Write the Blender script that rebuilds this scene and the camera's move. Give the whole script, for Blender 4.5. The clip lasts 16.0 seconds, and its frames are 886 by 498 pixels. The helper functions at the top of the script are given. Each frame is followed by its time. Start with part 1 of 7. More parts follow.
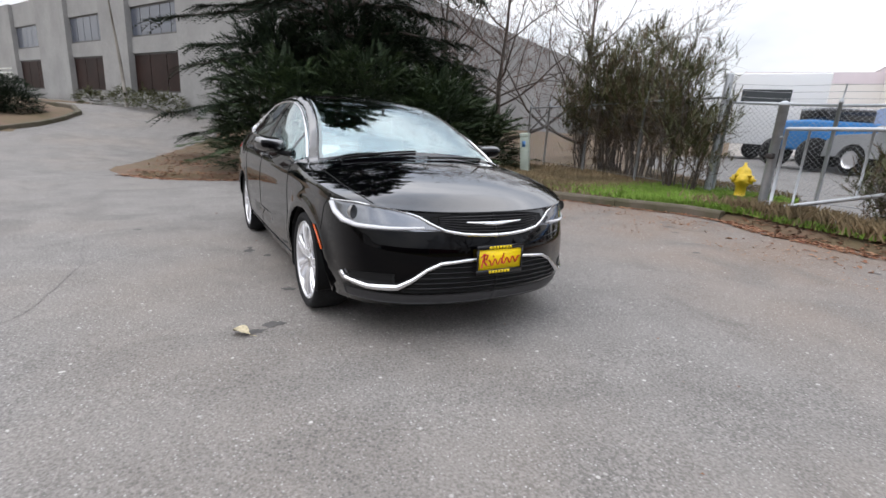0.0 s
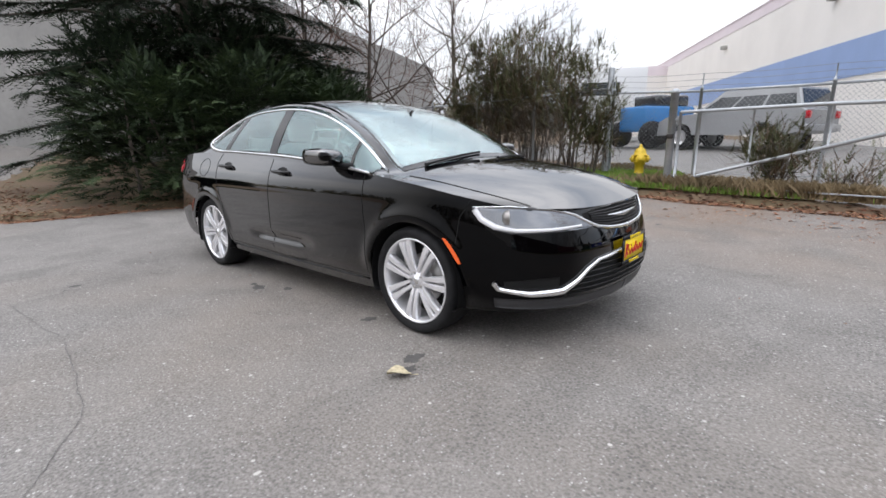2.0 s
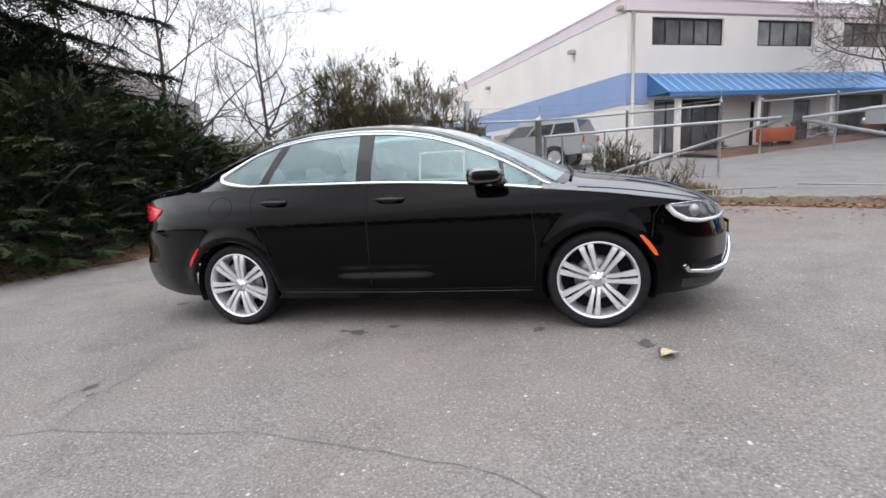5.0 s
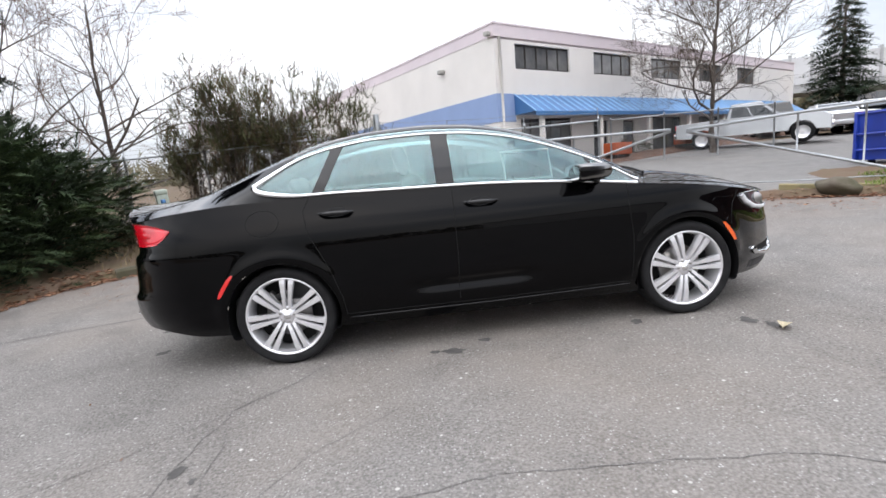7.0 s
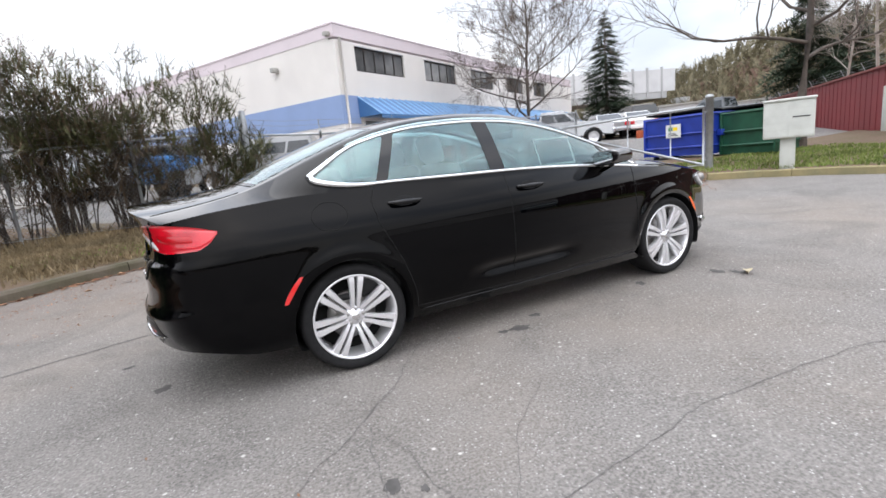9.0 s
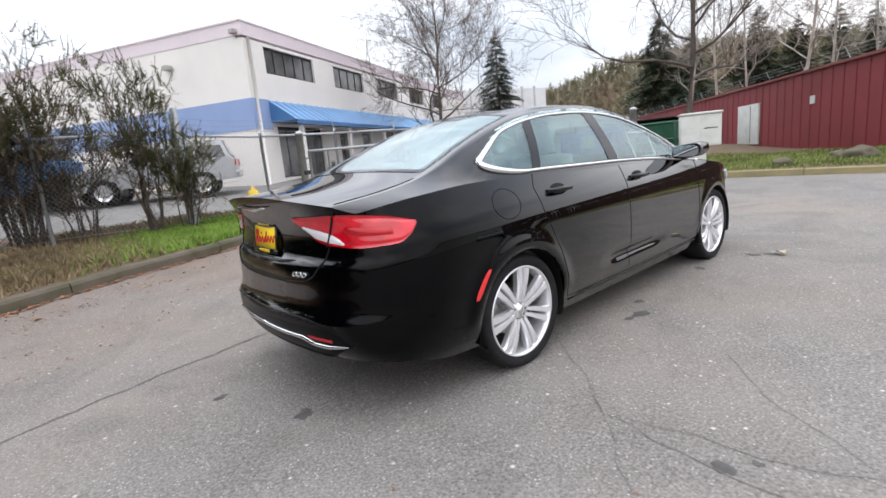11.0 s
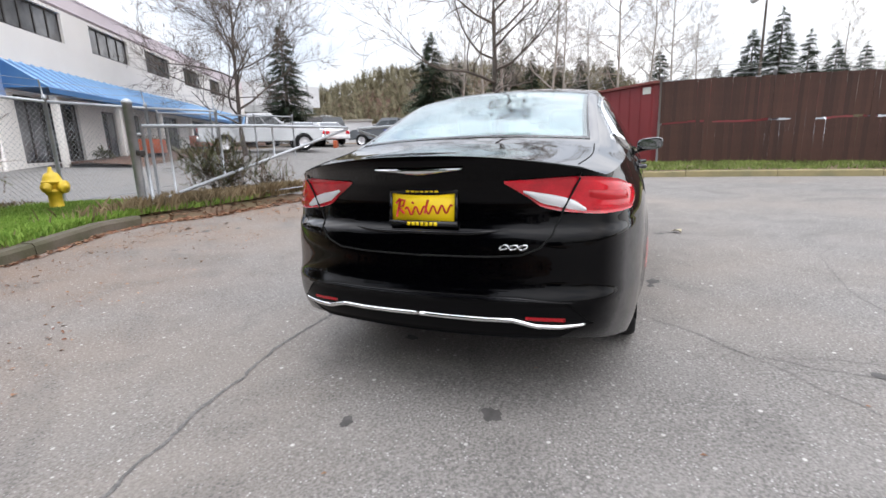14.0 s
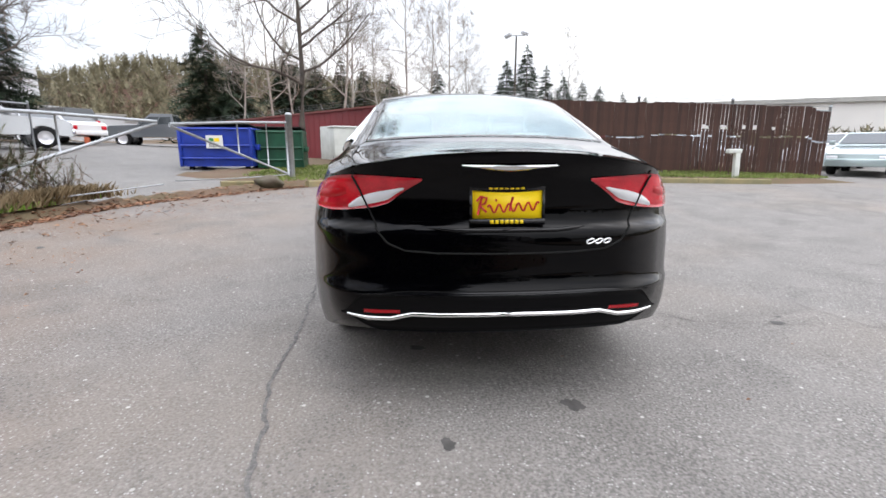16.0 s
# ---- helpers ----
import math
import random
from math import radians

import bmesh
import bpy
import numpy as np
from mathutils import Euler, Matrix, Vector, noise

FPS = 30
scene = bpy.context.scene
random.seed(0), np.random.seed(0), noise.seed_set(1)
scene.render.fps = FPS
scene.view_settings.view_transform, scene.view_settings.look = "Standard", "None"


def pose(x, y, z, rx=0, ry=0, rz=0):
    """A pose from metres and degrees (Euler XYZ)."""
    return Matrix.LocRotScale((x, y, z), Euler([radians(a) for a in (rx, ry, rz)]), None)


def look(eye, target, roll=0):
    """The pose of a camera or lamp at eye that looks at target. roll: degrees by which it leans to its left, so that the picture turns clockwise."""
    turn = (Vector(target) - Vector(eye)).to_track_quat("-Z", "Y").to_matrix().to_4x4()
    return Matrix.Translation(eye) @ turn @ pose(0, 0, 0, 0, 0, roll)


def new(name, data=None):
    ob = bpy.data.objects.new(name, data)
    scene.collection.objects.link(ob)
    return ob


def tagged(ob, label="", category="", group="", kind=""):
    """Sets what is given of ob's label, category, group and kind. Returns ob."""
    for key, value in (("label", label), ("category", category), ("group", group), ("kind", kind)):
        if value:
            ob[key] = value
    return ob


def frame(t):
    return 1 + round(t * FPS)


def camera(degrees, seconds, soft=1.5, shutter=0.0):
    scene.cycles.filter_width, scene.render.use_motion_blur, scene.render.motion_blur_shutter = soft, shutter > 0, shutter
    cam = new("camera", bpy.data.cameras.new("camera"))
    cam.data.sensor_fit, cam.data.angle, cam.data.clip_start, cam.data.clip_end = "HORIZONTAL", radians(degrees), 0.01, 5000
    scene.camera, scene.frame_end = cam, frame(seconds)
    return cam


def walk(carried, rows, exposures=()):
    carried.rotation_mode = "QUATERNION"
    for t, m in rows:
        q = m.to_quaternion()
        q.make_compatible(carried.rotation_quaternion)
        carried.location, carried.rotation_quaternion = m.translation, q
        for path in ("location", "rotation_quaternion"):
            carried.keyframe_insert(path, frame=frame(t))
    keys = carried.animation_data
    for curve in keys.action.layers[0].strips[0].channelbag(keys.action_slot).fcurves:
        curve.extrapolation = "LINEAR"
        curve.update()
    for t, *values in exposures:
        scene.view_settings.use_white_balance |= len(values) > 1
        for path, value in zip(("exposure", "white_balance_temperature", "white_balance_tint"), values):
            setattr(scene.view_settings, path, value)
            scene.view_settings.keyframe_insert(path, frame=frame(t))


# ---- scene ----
cam = camera(86.0, 16.0, 1.6, 0.0)
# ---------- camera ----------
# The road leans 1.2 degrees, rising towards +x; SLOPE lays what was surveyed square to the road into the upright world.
SLOPE = pose(0, 0, 0, 0, -1.2, 0)
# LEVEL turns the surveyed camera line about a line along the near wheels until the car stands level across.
LEVEL = pose(0, -0.95, 0, 1.78, 0, 0) @ pose(0, 0.95, 0)
PATH = [
    (0, (4.475, -1.616, 1.302), (2.799, -0.662, 0.773), 2.1),
    (0.5, (4.233, -1.935, 1.321), (2.627, -0.845, 0.842), 1.3),
    (1, (3.985, -2.286, 1.308), (2.487, -1.046, 0.841), -0.2),
    (1.5, (3.679, -2.541, 1.269), (2.278, -1.194, 0.798), 1.6),
    (2, (3.317, -2.786, 1.264), (2.019, -1.353, 0.752), -1.6),
    (2.5, (2.957, -3.073, 1.269), (1.827, -1.492, 0.797), -5.3),
    (3, (2.564, -3.27, 1.237), (1.548, -1.616, 0.756), -5.6),
    (3.2, (2.425, -3.357, 1.241), (1.439, -1.681, 0.774), -5.1),
    (5.3, (0.92, -4.074, 1.278), (0.529, -2.156, 0.871), -4.8),
    (5.5, (0.755, -4.076, 1.269), (0.437, -2.141, 0.876), -5.5),
    (6, (0.357, -4.066, 1.277), (0.223, -2.104, 0.911), -5.2),
    (6.5, (-0.102, -4.07, 1.28), (-0.056, -2.104, 0.916), -6.2),
    (7, (-0.511, -3.964, 1.256), (-0.384, -2.006, 0.868), -4.7),
    (7.5, (-0.927, -3.907, 1.254), (-0.626, -1.966, 0.878), -2.6),
    (8, (-1.303, -3.829, 1.252), (-0.816, -1.927, 0.874), -2.8),
    (8.5, (-1.674, -3.691, 1.254), (-1.042, -1.833, 0.868), -2.8),
    (9, (-2.075, -3.589, 1.269), (-1.218, -1.835, 0.838), -4.9),
    (9.2, (-2.226, -3.521, 1.266), (-1.33, -1.786, 0.836), -4.8),
    (11.3, (-3.511, -2.41, 1.242), (-2.152, -0.995, 0.856), -4.2),
    (11.5, (-3.606, -2.303, 1.241), (-2.182, -0.942, 0.893), -4.1),
    (12, (-3.826, -2.04, 1.21), (-2.298, -0.798, 0.859), -1.3),
    (12.5, (-3.941, -1.749, 1.159), (-2.329, -0.631, 0.77), 0.6),
    (13, (-4.092, -1.469, 1.142), (-2.397, -0.477, 0.768), 2.2),
    (13.5, (-4.264, -1.155, 1.146), (-2.496, -0.319, 0.729), 1.5),
    (14, (-4.334, -0.852, 1.123), (-2.524, -0.129, 0.672), -0.3),
    (14.5, (-4.405, -0.547, 1.114), (-2.527, -0.014, 0.68), 0.2),
    (15, (-4.47, -0.216, 1.114), (-2.552, 0.155, 0.685), 0.1),
    (15.5, (-4.432, 0.099, 1.084), (-2.483, 0.222, 0.654), 1.6),
    (16, (-4.432, 0.425, 1.052), (-2.481, 0.271, 0.643), 1.9),
]
walk(cam, [(t, LEVEL @ look(eye, target, roll)) for t, eye, target, roll in PATH], [(0.0, 0.20), (3.0, 0.21), (6.0, 0.33), (9.0, 0.48), (12.0, 0.36), (13.5, 0.48), (16.0, 0.53)])

# ---------- sky and light ----------
world = bpy.data.worlds.new("sky")
scene.world = world
world.use_nodes = True
wn, wl = world.node_tree.nodes, world.node_tree.links
wn.clear()
w_out, w_bg = wn.new("ShaderNodeOutputWorld"), wn.new("ShaderNodeBackground")
w_sky = wn.new("ShaderNodeTexSky")
w_sky.sky_type, w_sky.sun_disc = "NISHITA", False
w_sky.sun_elevation, w_sky.sun_rotation = radians(38), radians(200)
w_sky.air_density, w_sky.dust_density = 1.0, 3.0
w_co, w_map, w_noise, w_ramp = wn.new("ShaderNodeTexCoord"), wn.new("ShaderNodeMapping"), wn.new("ShaderNodeTexNoise"), wn.new("ShaderNodeValToRGB")
w_map.inputs["Scale"].default_value = (1.2, 1.2, 3.0)
w_noise.inputs["Scale"].default_value, w_noise.inputs["Detail"].default_value = 1.6, 5.0
w_ramp.color_ramp.elements[0].position, w_ramp.color_ramp.elements[0].color = 0.36, (5.7, 6.15, 6.9, 1)
w_ramp.color_ramp.elements[1].position, w_ramp.color_ramp.elements[1].color = 0.62, (10.1, 10.1, 10.25, 1)
w_mix = wn.new("ShaderNodeMixRGB")
w_mix.inputs["Fac"].default_value = 0.88
wl.new(w_co.outputs["Generated"], w_map.inputs["Vector"])
wl.new(w_map.outputs["Vector"], w_noise.inputs["Vector"])
wl.new(w_noise.outputs["Fac"], w_ramp.inputs["Fac"])
wl.new(w_sky.outputs["Color"], w_mix.inputs["Color1"])
wl.new(w_ramp.outputs["Color"], w_mix.inputs["Color2"])
w_sep, w_up, w_mul = wn.new("ShaderNodeSeparateXYZ"), wn.new("ShaderNodeMapRange"), wn.new("ShaderNodeMixRGB")
w_up.inputs["From Min"].default_value, w_up.inputs["From Max"].default_value = 0.0, 1.0
w_mul.blend_type, w_mul.inputs["Fac"].default_value = "MULTIPLY", 1.0
wl.new(w_co.outputs["Generated"], w_sep.inputs["Vector"])
wl.new(w_sep.outputs["Z"], w_up.inputs["Value"])
wl.new(w_mix.outputs["Color"], w_mul.inputs["Color1"])
w_tint = wn.new("ShaderNodeMixRGB")
w_tint.inputs["Color1"].default_value, w_tint.inputs["Color2"].default_value = (0.70, 0.70, 0.70, 1), (2.28, 2.28, 2.36, 1)
w_up.inputs["To Min"].default_value, w_up.inputs["To Max"].default_value = 0.0, 1.0
wl.new(w_up.outputs["Result"], w_tint.inputs["Fac"])
wl.new(w_tint.outputs["Color"], w_mul.inputs["Color2"])
wl.new(w_mul.outputs["Color"], w_bg.inputs["Color"])
w_bg.inputs["Strength"].default_value = 0.12
wl.new(w_bg.outputs["Background"], w_out.inputs["Surface"])
sun = new("sun", bpy.data.lights.new("sun", "SUN"))
sun.data.energy, sun.data.angle, sun.data.color = 0.5, radians(50), (1.0, 0.97, 0.93)
sun.matrix_world = look((0, 0, 30), (3, 6, 0))


# ---------- materials ----------
def mat(name, color, rough=0.6, metal=0.0, scale=8.0, vary=0.25, bump=0.0, bump_scale=60.0, coat=0.0, color2=None, fine=60.0, spec=0.5, tone=0.0):
    """A surface with two scales of variation in its colour and, if asked, a fine relief."""
    m = bpy.data.materials.new(name)
    m.use_nodes = True
    n, l = m.node_tree.nodes, m.node_tree.links
    p = n["Principled BSDF"]
    p.inputs["Roughness"].default_value, p.inputs["Metallic"].default_value = rough, metal
    p.inputs["Coat Weight"].default_value, p.inputs["Coat Roughness"].default_value = coat, 0.02
    p.inputs["Specular IOR Level"].default_value = spec
    co = n.new("ShaderNodeTexCoord")
    a, b = n.new("ShaderNodeTexNoise"), n.new("ShaderNodeTexNoise")
    a.inputs["Scale"].default_value, a.inputs["Detail"].default_value = scale, 4.0
    b.inputs["Scale"].default_value, b.inputs["Detail"].default_value = fine, 3.0
    l.new(co.outputs["Object"], a.inputs["Vector"])
    l.new(co.outputs["Object"], b.inputs["Vector"])
    mix = n.new("ShaderNodeMixRGB")
    c2 = color2 or tuple(c * (1 - vary) for c in color)
    mix.inputs["Color1"].default_value, mix.inputs["Color2"].default_value = (*color, 1), (*c2, 1)
    ra = n.new("ShaderNodeValToRGB")
    ra.color_ramp.elements[0].position, ra.color_ramp.elements[1].position = 0.38, 0.66
    l.new(a.outputs["Fac"], ra.inputs["Fac"])
    l.new(ra.outputs["Color"], mix.inputs["Fac"])
    hs = n.new("ShaderNodeHueSaturation")
    mr = n.new("ShaderNodeMapRange")
    mr.inputs["To Min"].default_value, mr.inputs["To Max"].default_value = 1 - vary * 0.6, 1 + vary * 0.6
    l.new(b.outputs["Fac"], mr.inputs["Value"])
    l.new(mr.outputs["Result"], hs.inputs["Value"])
    l.new(mix.outputs["Color"], hs.inputs["Color"])
    out = hs
    if tone:
        info, mr2, hs2 = n.new("ShaderNodeObjectInfo"), n.new("ShaderNodeMapRange"), n.new("ShaderNodeHueSaturation")
        mr2.inputs["To Min"].default_value, mr2.inputs["To Max"].default_value = 1 - tone, 1 + tone
        l.new(info.outputs["Random"], mr2.inputs["Value"])
        l.new(mr2.outputs["Result"], hs2.inputs["Value"])
        l.new(hs.outputs["Color"], hs2.inputs["Color"])
        out = hs2
    l.new(out.outputs["Color"], p.inputs["Base Color"])
    if bump:
        bn, bt = n.new("ShaderNodeBump"), n.new("ShaderNodeTexNoise")
        bt.inputs["Scale"].default_value, bt.inputs["Detail"].default_value = bump_scale, 4.0
        bn.inputs["Strength"].default_value, bn.inputs["Distance"].default_value = bump, 0.01
        l.new(co.outputs["Object"], bt.inputs["Vector"])
        l.new(bt.outputs["Fac"], bn.inputs["Height"])
        l.new(bn.outputs["Normal"], p.inputs["Normal"])
    return m


def plain(name, color, rough=0.5, metal=0.0, coat=0.0, emit=0.0, transmission=0.0, ior=1.45):
    m = bpy.data.materials.new(name)
    m.use_nodes = True
    p = m.node_tree.nodes["Principled BSDF"]
    p.inputs["Base Color"].default_value = (*color, 1)
    p.inputs["Roughness"].default_value, p.inputs["Metallic"].default_value = rough, metal
    p.inputs["Coat Weight"].default_value, p.inputs["Coat Roughness"].default_value = coat, 0.02
    p.inputs["Transmission Weight"].default_value, p.inputs["IOR"].default_value = transmission, ior
    return m


def asphalt(name, base, warm, dirt=0.0):
    """Worn road: pale stone chips in dark binder, large dusty patches, faint tyre wear, relief."""
    m = bpy.data.materials.new(name)
    m.use_nodes = True
    n, l = m.node_tree.nodes, m.node_tree.links
    p = n["Principled BSDF"]
    p.inputs["Roughness"].default_value, p.inputs["Specular IOR Level"].default_value = 0.82, 0.35
    co = n.new("ShaderNodeTexCoord")

    def tex(kind, scale, detail=3.0):
        t = n.new(kind)
        t.inputs["Scale"].default_value = scale
        if kind == "ShaderNodeTexNoise":
            t.inputs["Detail"].default_value = detail
        l.new(co.outputs["Object"], t.inputs["Vector"])
        return t

    def ramp(sock, p0, p1, c0=0.0, c1=1.0):
        r = n.new("ShaderNodeMapRange")
        r.inputs["From Min"].default_value, r.inputs["From Max"].default_value = p0, p1
        r.inputs["To Min"].default_value, r.inputs["To Max"].default_value = c0, c1
        l.new(sock, r.inputs["Value"])
        return r.outputs["Result"]

    def mixed(fac, c1, c2):
        x = n.new("ShaderNodeMixRGB")
        for key, v in (("Fac", fac), ("Color1", c1), ("Color2", c2)):
            if isinstance(v, tuple):
                x.inputs[key].default_value = (*v, 1)
            elif isinstance(v, float):
                x.inputs[key].default_value = v
            else:
                l.new(v, x.inputs[key])
        return x.outputs["Color"]

    big, mid, grit = tex("ShaderNodeTexNoise", 0.33, 5.0), tex("ShaderNodeTexNoise", 2.2, 5.0), tex("ShaderNodeTexNoise", 75.0, 4.0)
    chip, chip2 = tex("ShaderNodeTexVoronoi", 85.0), tex("ShaderNodeTexVoronoi", 26.0)
    dark = tuple(c * 0.58 for c in base)
    col = mixed(ramp(grit.outputs["Fac"], 0.35, 0.65), dark, tuple(c * 1.22 for c in base))
    col = mixed(ramp(mid.outputs["Fac"], 0.40, 0.75, 0.0, 0.35), col, tuple(c * 1.35 for c in base))
    col = mixed(ramp(big.outputs["Fac"], 0.48, 0.72, 0.0, 0.55), col, warm)
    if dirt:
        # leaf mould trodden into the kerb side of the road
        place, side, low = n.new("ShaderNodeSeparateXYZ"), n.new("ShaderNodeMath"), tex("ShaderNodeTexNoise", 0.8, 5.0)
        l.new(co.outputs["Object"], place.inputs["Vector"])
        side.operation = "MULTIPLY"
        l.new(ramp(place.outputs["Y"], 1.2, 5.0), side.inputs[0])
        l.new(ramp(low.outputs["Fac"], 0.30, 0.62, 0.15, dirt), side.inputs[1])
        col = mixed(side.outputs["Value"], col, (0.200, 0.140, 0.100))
    sep = n.new("ShaderNodeSeparateColor")
    l.new(chip.outputs["Color"], sep.inputs["Color"])
    stone = n.new("ShaderNodeMath")
    stone.operation = "MULTIPLY"
    l.new(ramp(sep.outputs["Red"], 0.78, 0.97), stone.inputs[0])
    l.new(ramp(chip.outputs["Distance"], 0.50, 0.30), stone.inputs[1])
    stone_col = mixed(sep.outputs["Green"], (0.27, 0.262, 0.25), (0.44, 0.43, 0.41))
    col = mixed(stone.outputs["Value"], col, stone_col)
    sep2 = n.new("ShaderNodeSeparateColor")
    l.new(chip2.outputs["Color"], sep2.inputs["Color"])
    big_stone = n.new("ShaderNodeMath")
    big_stone.operation = "MULTIPLY"
    l.new(ramp(sep2.outputs["Red"], 0.962, 0.99), big_stone.inputs[0])
    l.new(ramp(chip2.outputs["Distance"], 0.30, 0.18), big_stone.inputs[1])
    col = mixed(big_stone.outputs["Value"], col, (0.50, 0.48, 0.45))
    worn = tex("ShaderNodeTexNoise", 0.9, 6.0)
    worn.inputs["Distortion"].default_value = 1.6
    col = mixed(ramp(worn.outputs["Fac"], 0.53, 0.70, 0.0, 0.38), col, tuple(c * 0.62 for c in base))
    # open pores where the fine binder has worn away, clustered in patches
    pore, pores = tex("ShaderNodeTexVoronoi", 48.0), n.new("ShaderNodeMath")
    pores.operation = "MULTIPLY"
    l.new(ramp(pore.outputs["Distance"], 0.42, 0.22), pores.inputs[0])
    l.new(ramp(worn.outputs["Fac"], 0.47, 0.66, 0.0, 0.75), pores.inputs[1])
    col = mixed(pores.outputs["Value"], col, tuple(c * 0.42 for c in base))
    l.new(col, p.inputs["Base Color"])
    bn = n.new("ShaderNodeBump")
    bn.inputs["Strength"].default_value, bn.inputs["Distance"].default_value = 0.6, 0.006
    l.new(chip.outputs["Distance"], bn.inputs["Height"])
    l.new(bn.outputs["Normal"], p.inputs["Normal"])
    return m


M = {}
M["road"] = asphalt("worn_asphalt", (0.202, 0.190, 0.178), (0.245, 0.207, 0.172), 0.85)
M["lot"] = asphalt("yard_asphalt", (0.20, 0.192, 0.183), (0.215, 0.195, 0.175))
M["soil"] = mat("leafy_soil", (0.140, 0.092, 0.060), 0.95, scale=1.3, vary=0.4, bump=0.8, bump_scale=25, color2=(0.115, 0.088, 0.046), fine=35)
M["dark_soil"] = mat("red_brown_bark", (0.13, 0.07, 0.045), 0.95, scale=2.0, vary=0.5, bump=0.8, bump_scale=30, fine=40)
M["paint"] = plain("black_car_paint", (0.0006, 0.0006, 0.0010), 0.03, 0.0, 0.0)
paint_tree = M["paint"].node_tree
paint_node = paint_tree.nodes["Principled BSDF"]
paint_node.inputs["Specular IOR Level"].default_value, paint_node.inputs["Coat IOR"].default_value, paint_node.inputs["Coat Roughness"].default_value = 0.0, 2.7, 0.012
gloss_fresnel, gloss_range = paint_tree.nodes.new("ShaderNodeFresnel"), paint_tree.nodes.new("ShaderNodeMapRange")
gloss_fresnel.inputs["IOR"].default_value = 1.5
gloss_range.inputs["From Min"].default_value, gloss_range.inputs["From Max"].default_value = 0.043, 0.110
gloss_range.inputs["To Min"].default_value, gloss_range.inputs["To Max"].default_value = 0.065, 1.0
paint_tree.links.new(gloss_fresnel.outputs["Fac"], gloss_range.inputs["Value"])
paint_tree.links.new(gloss_range.outputs["Result"], paint_node.inputs["Coat Weight"])
M["glass"] = plain("tinted_glass", (0.58, 0.76, 0.75), 0.0, transmission=1.0, ior=2.7)
M["side_glass"] = plain("side_glass", (0.42, 0.60, 0.60), 0.0, transmission=1.0, ior=1.80)
for glass_mat in (M["glass"], M["side_glass"]):
    glass_mat.node_tree.nodes["Principled BSDF"].inputs["Specular Tint"].default_value = (0.82, 0.97, 1.0, 1)
M["chrome"] = plain("chrome", (0.86, 0.87, 0.88), 0.08, 1.0)
M["silver"] = mat("painted_alloy", (0.86, 0.86, 0.88), 0.22, 0.62, vary=0.05)
M["tyre"] = mat("tyre_rubber", (0.014, 0.014, 0.015), 0.8, spec=0.25, scale=20, vary=0.35, bump=0.2, bump_scale=120)
M["black"] = mat("black_plastic", (0.006, 0.006, 0.0065), 0.55, scale=20, vary=0.3, spec=0.2)
M["gloss_black"] = plain("gloss_black_trim", (0.004, 0.004, 0.005), 0.06, 0.0, 0.0)
M["satin"] = plain("satin_black_plastic", (0.003, 0.003, 0.0035), 0.3)
M["satin"].node_tree.nodes["Principled BSDF"].inputs["Specular IOR Level"].default_value = 0.12
# near-black for shut lines, and for shade painted into openings, arches and rims
M["gap_black"] = plain("shut_line", (0.002, 0.002, 0.002), 0.9)
M["red_lens"] = mat("red_lens", (0.62, 0.006, 0.020), 0.05, 0.0, scale=9, vary=0.35, coat=0.8, fine=140)
M["red_dark"] = plain("deep_red_lens", (0.40, 0.004, 0.010), 0.05, 0.0, 0.3)
M["white_lens"] = plain("white_lens", (0.72, 0.72, 0.74), 0.12, 0.0, 1.0)
M["amber"] = plain("amber_reflector", (0.85, 0.12, 0.015), 0.12, 0.0, 1.0)
M["red_mark"] = plain("red_reflector", (0.62, 0.02, 0.02), 0.12, 0.0, 1.0)
M["yellow_plate"] = plain("yellow_plate", (0.95, 0.68, 0.005), 0.40)
M["plate_red"] = plain("plate_red_ink", (0.50, 0.015, 0.02), 0.5)
M["seat"] = mat("light_grey_leather", (0.42, 0.42, 0.41), 0.55, scale=30, vary=0.12)
M["cabin"] = mat("dark_cabin_trim", (0.035, 0.036, 0.038), 0.7, scale=20, vary=0.2)
M["paper"] = plain("paper_sheet", (0.75, 0.76, 0.74), 0.8)


# ---------- building tools ----------
def mesh_of(name, verts, faces, smooth=True):
    me = bpy.data.meshes.new(name)
    me.from_pydata([tuple(v) for v in verts], [], [tuple(f) for f in faces])
    if smooth:
        me.polygons.foreach_set("use_smooth", [True] * len(me.polygons))
    me.update()
    return me


def part(name, geo, material, parent=None, label="", smooth=True):
    """Links (verts, faces), or a bmesh, as one mesh object under a thing or a part."""
    if isinstance(geo, bmesh.types.BMesh):
        me = bpy.data.meshes.new(name)
        geo.to_mesh(me)
        geo.free()
        if smooth:
            me.polygons.foreach_set("use_smooth", [True] * len(me.polygons))
    else:
        me = mesh_of(name, geo[0], geo[1], smooth)
    for m in material if isinstance(material, (list, tuple)) else [material]:
        me.materials.append(m)
    ob = new(name, me)
    if parent:
        ob.parent = parent
    if label:
        ob["label"] = label
    return ob


def join(*geos):
    verts, faces = [], []
    for v, f in geos:
        k = len(verts)
        verts += [tuple(p) for p in v]
        faces += [tuple(i + k for i in q) for q in f]
    return verts, faces


def moved(geo, m):
    return [tuple(m @ Vector(v)) for v in geo[0]], geo[1]


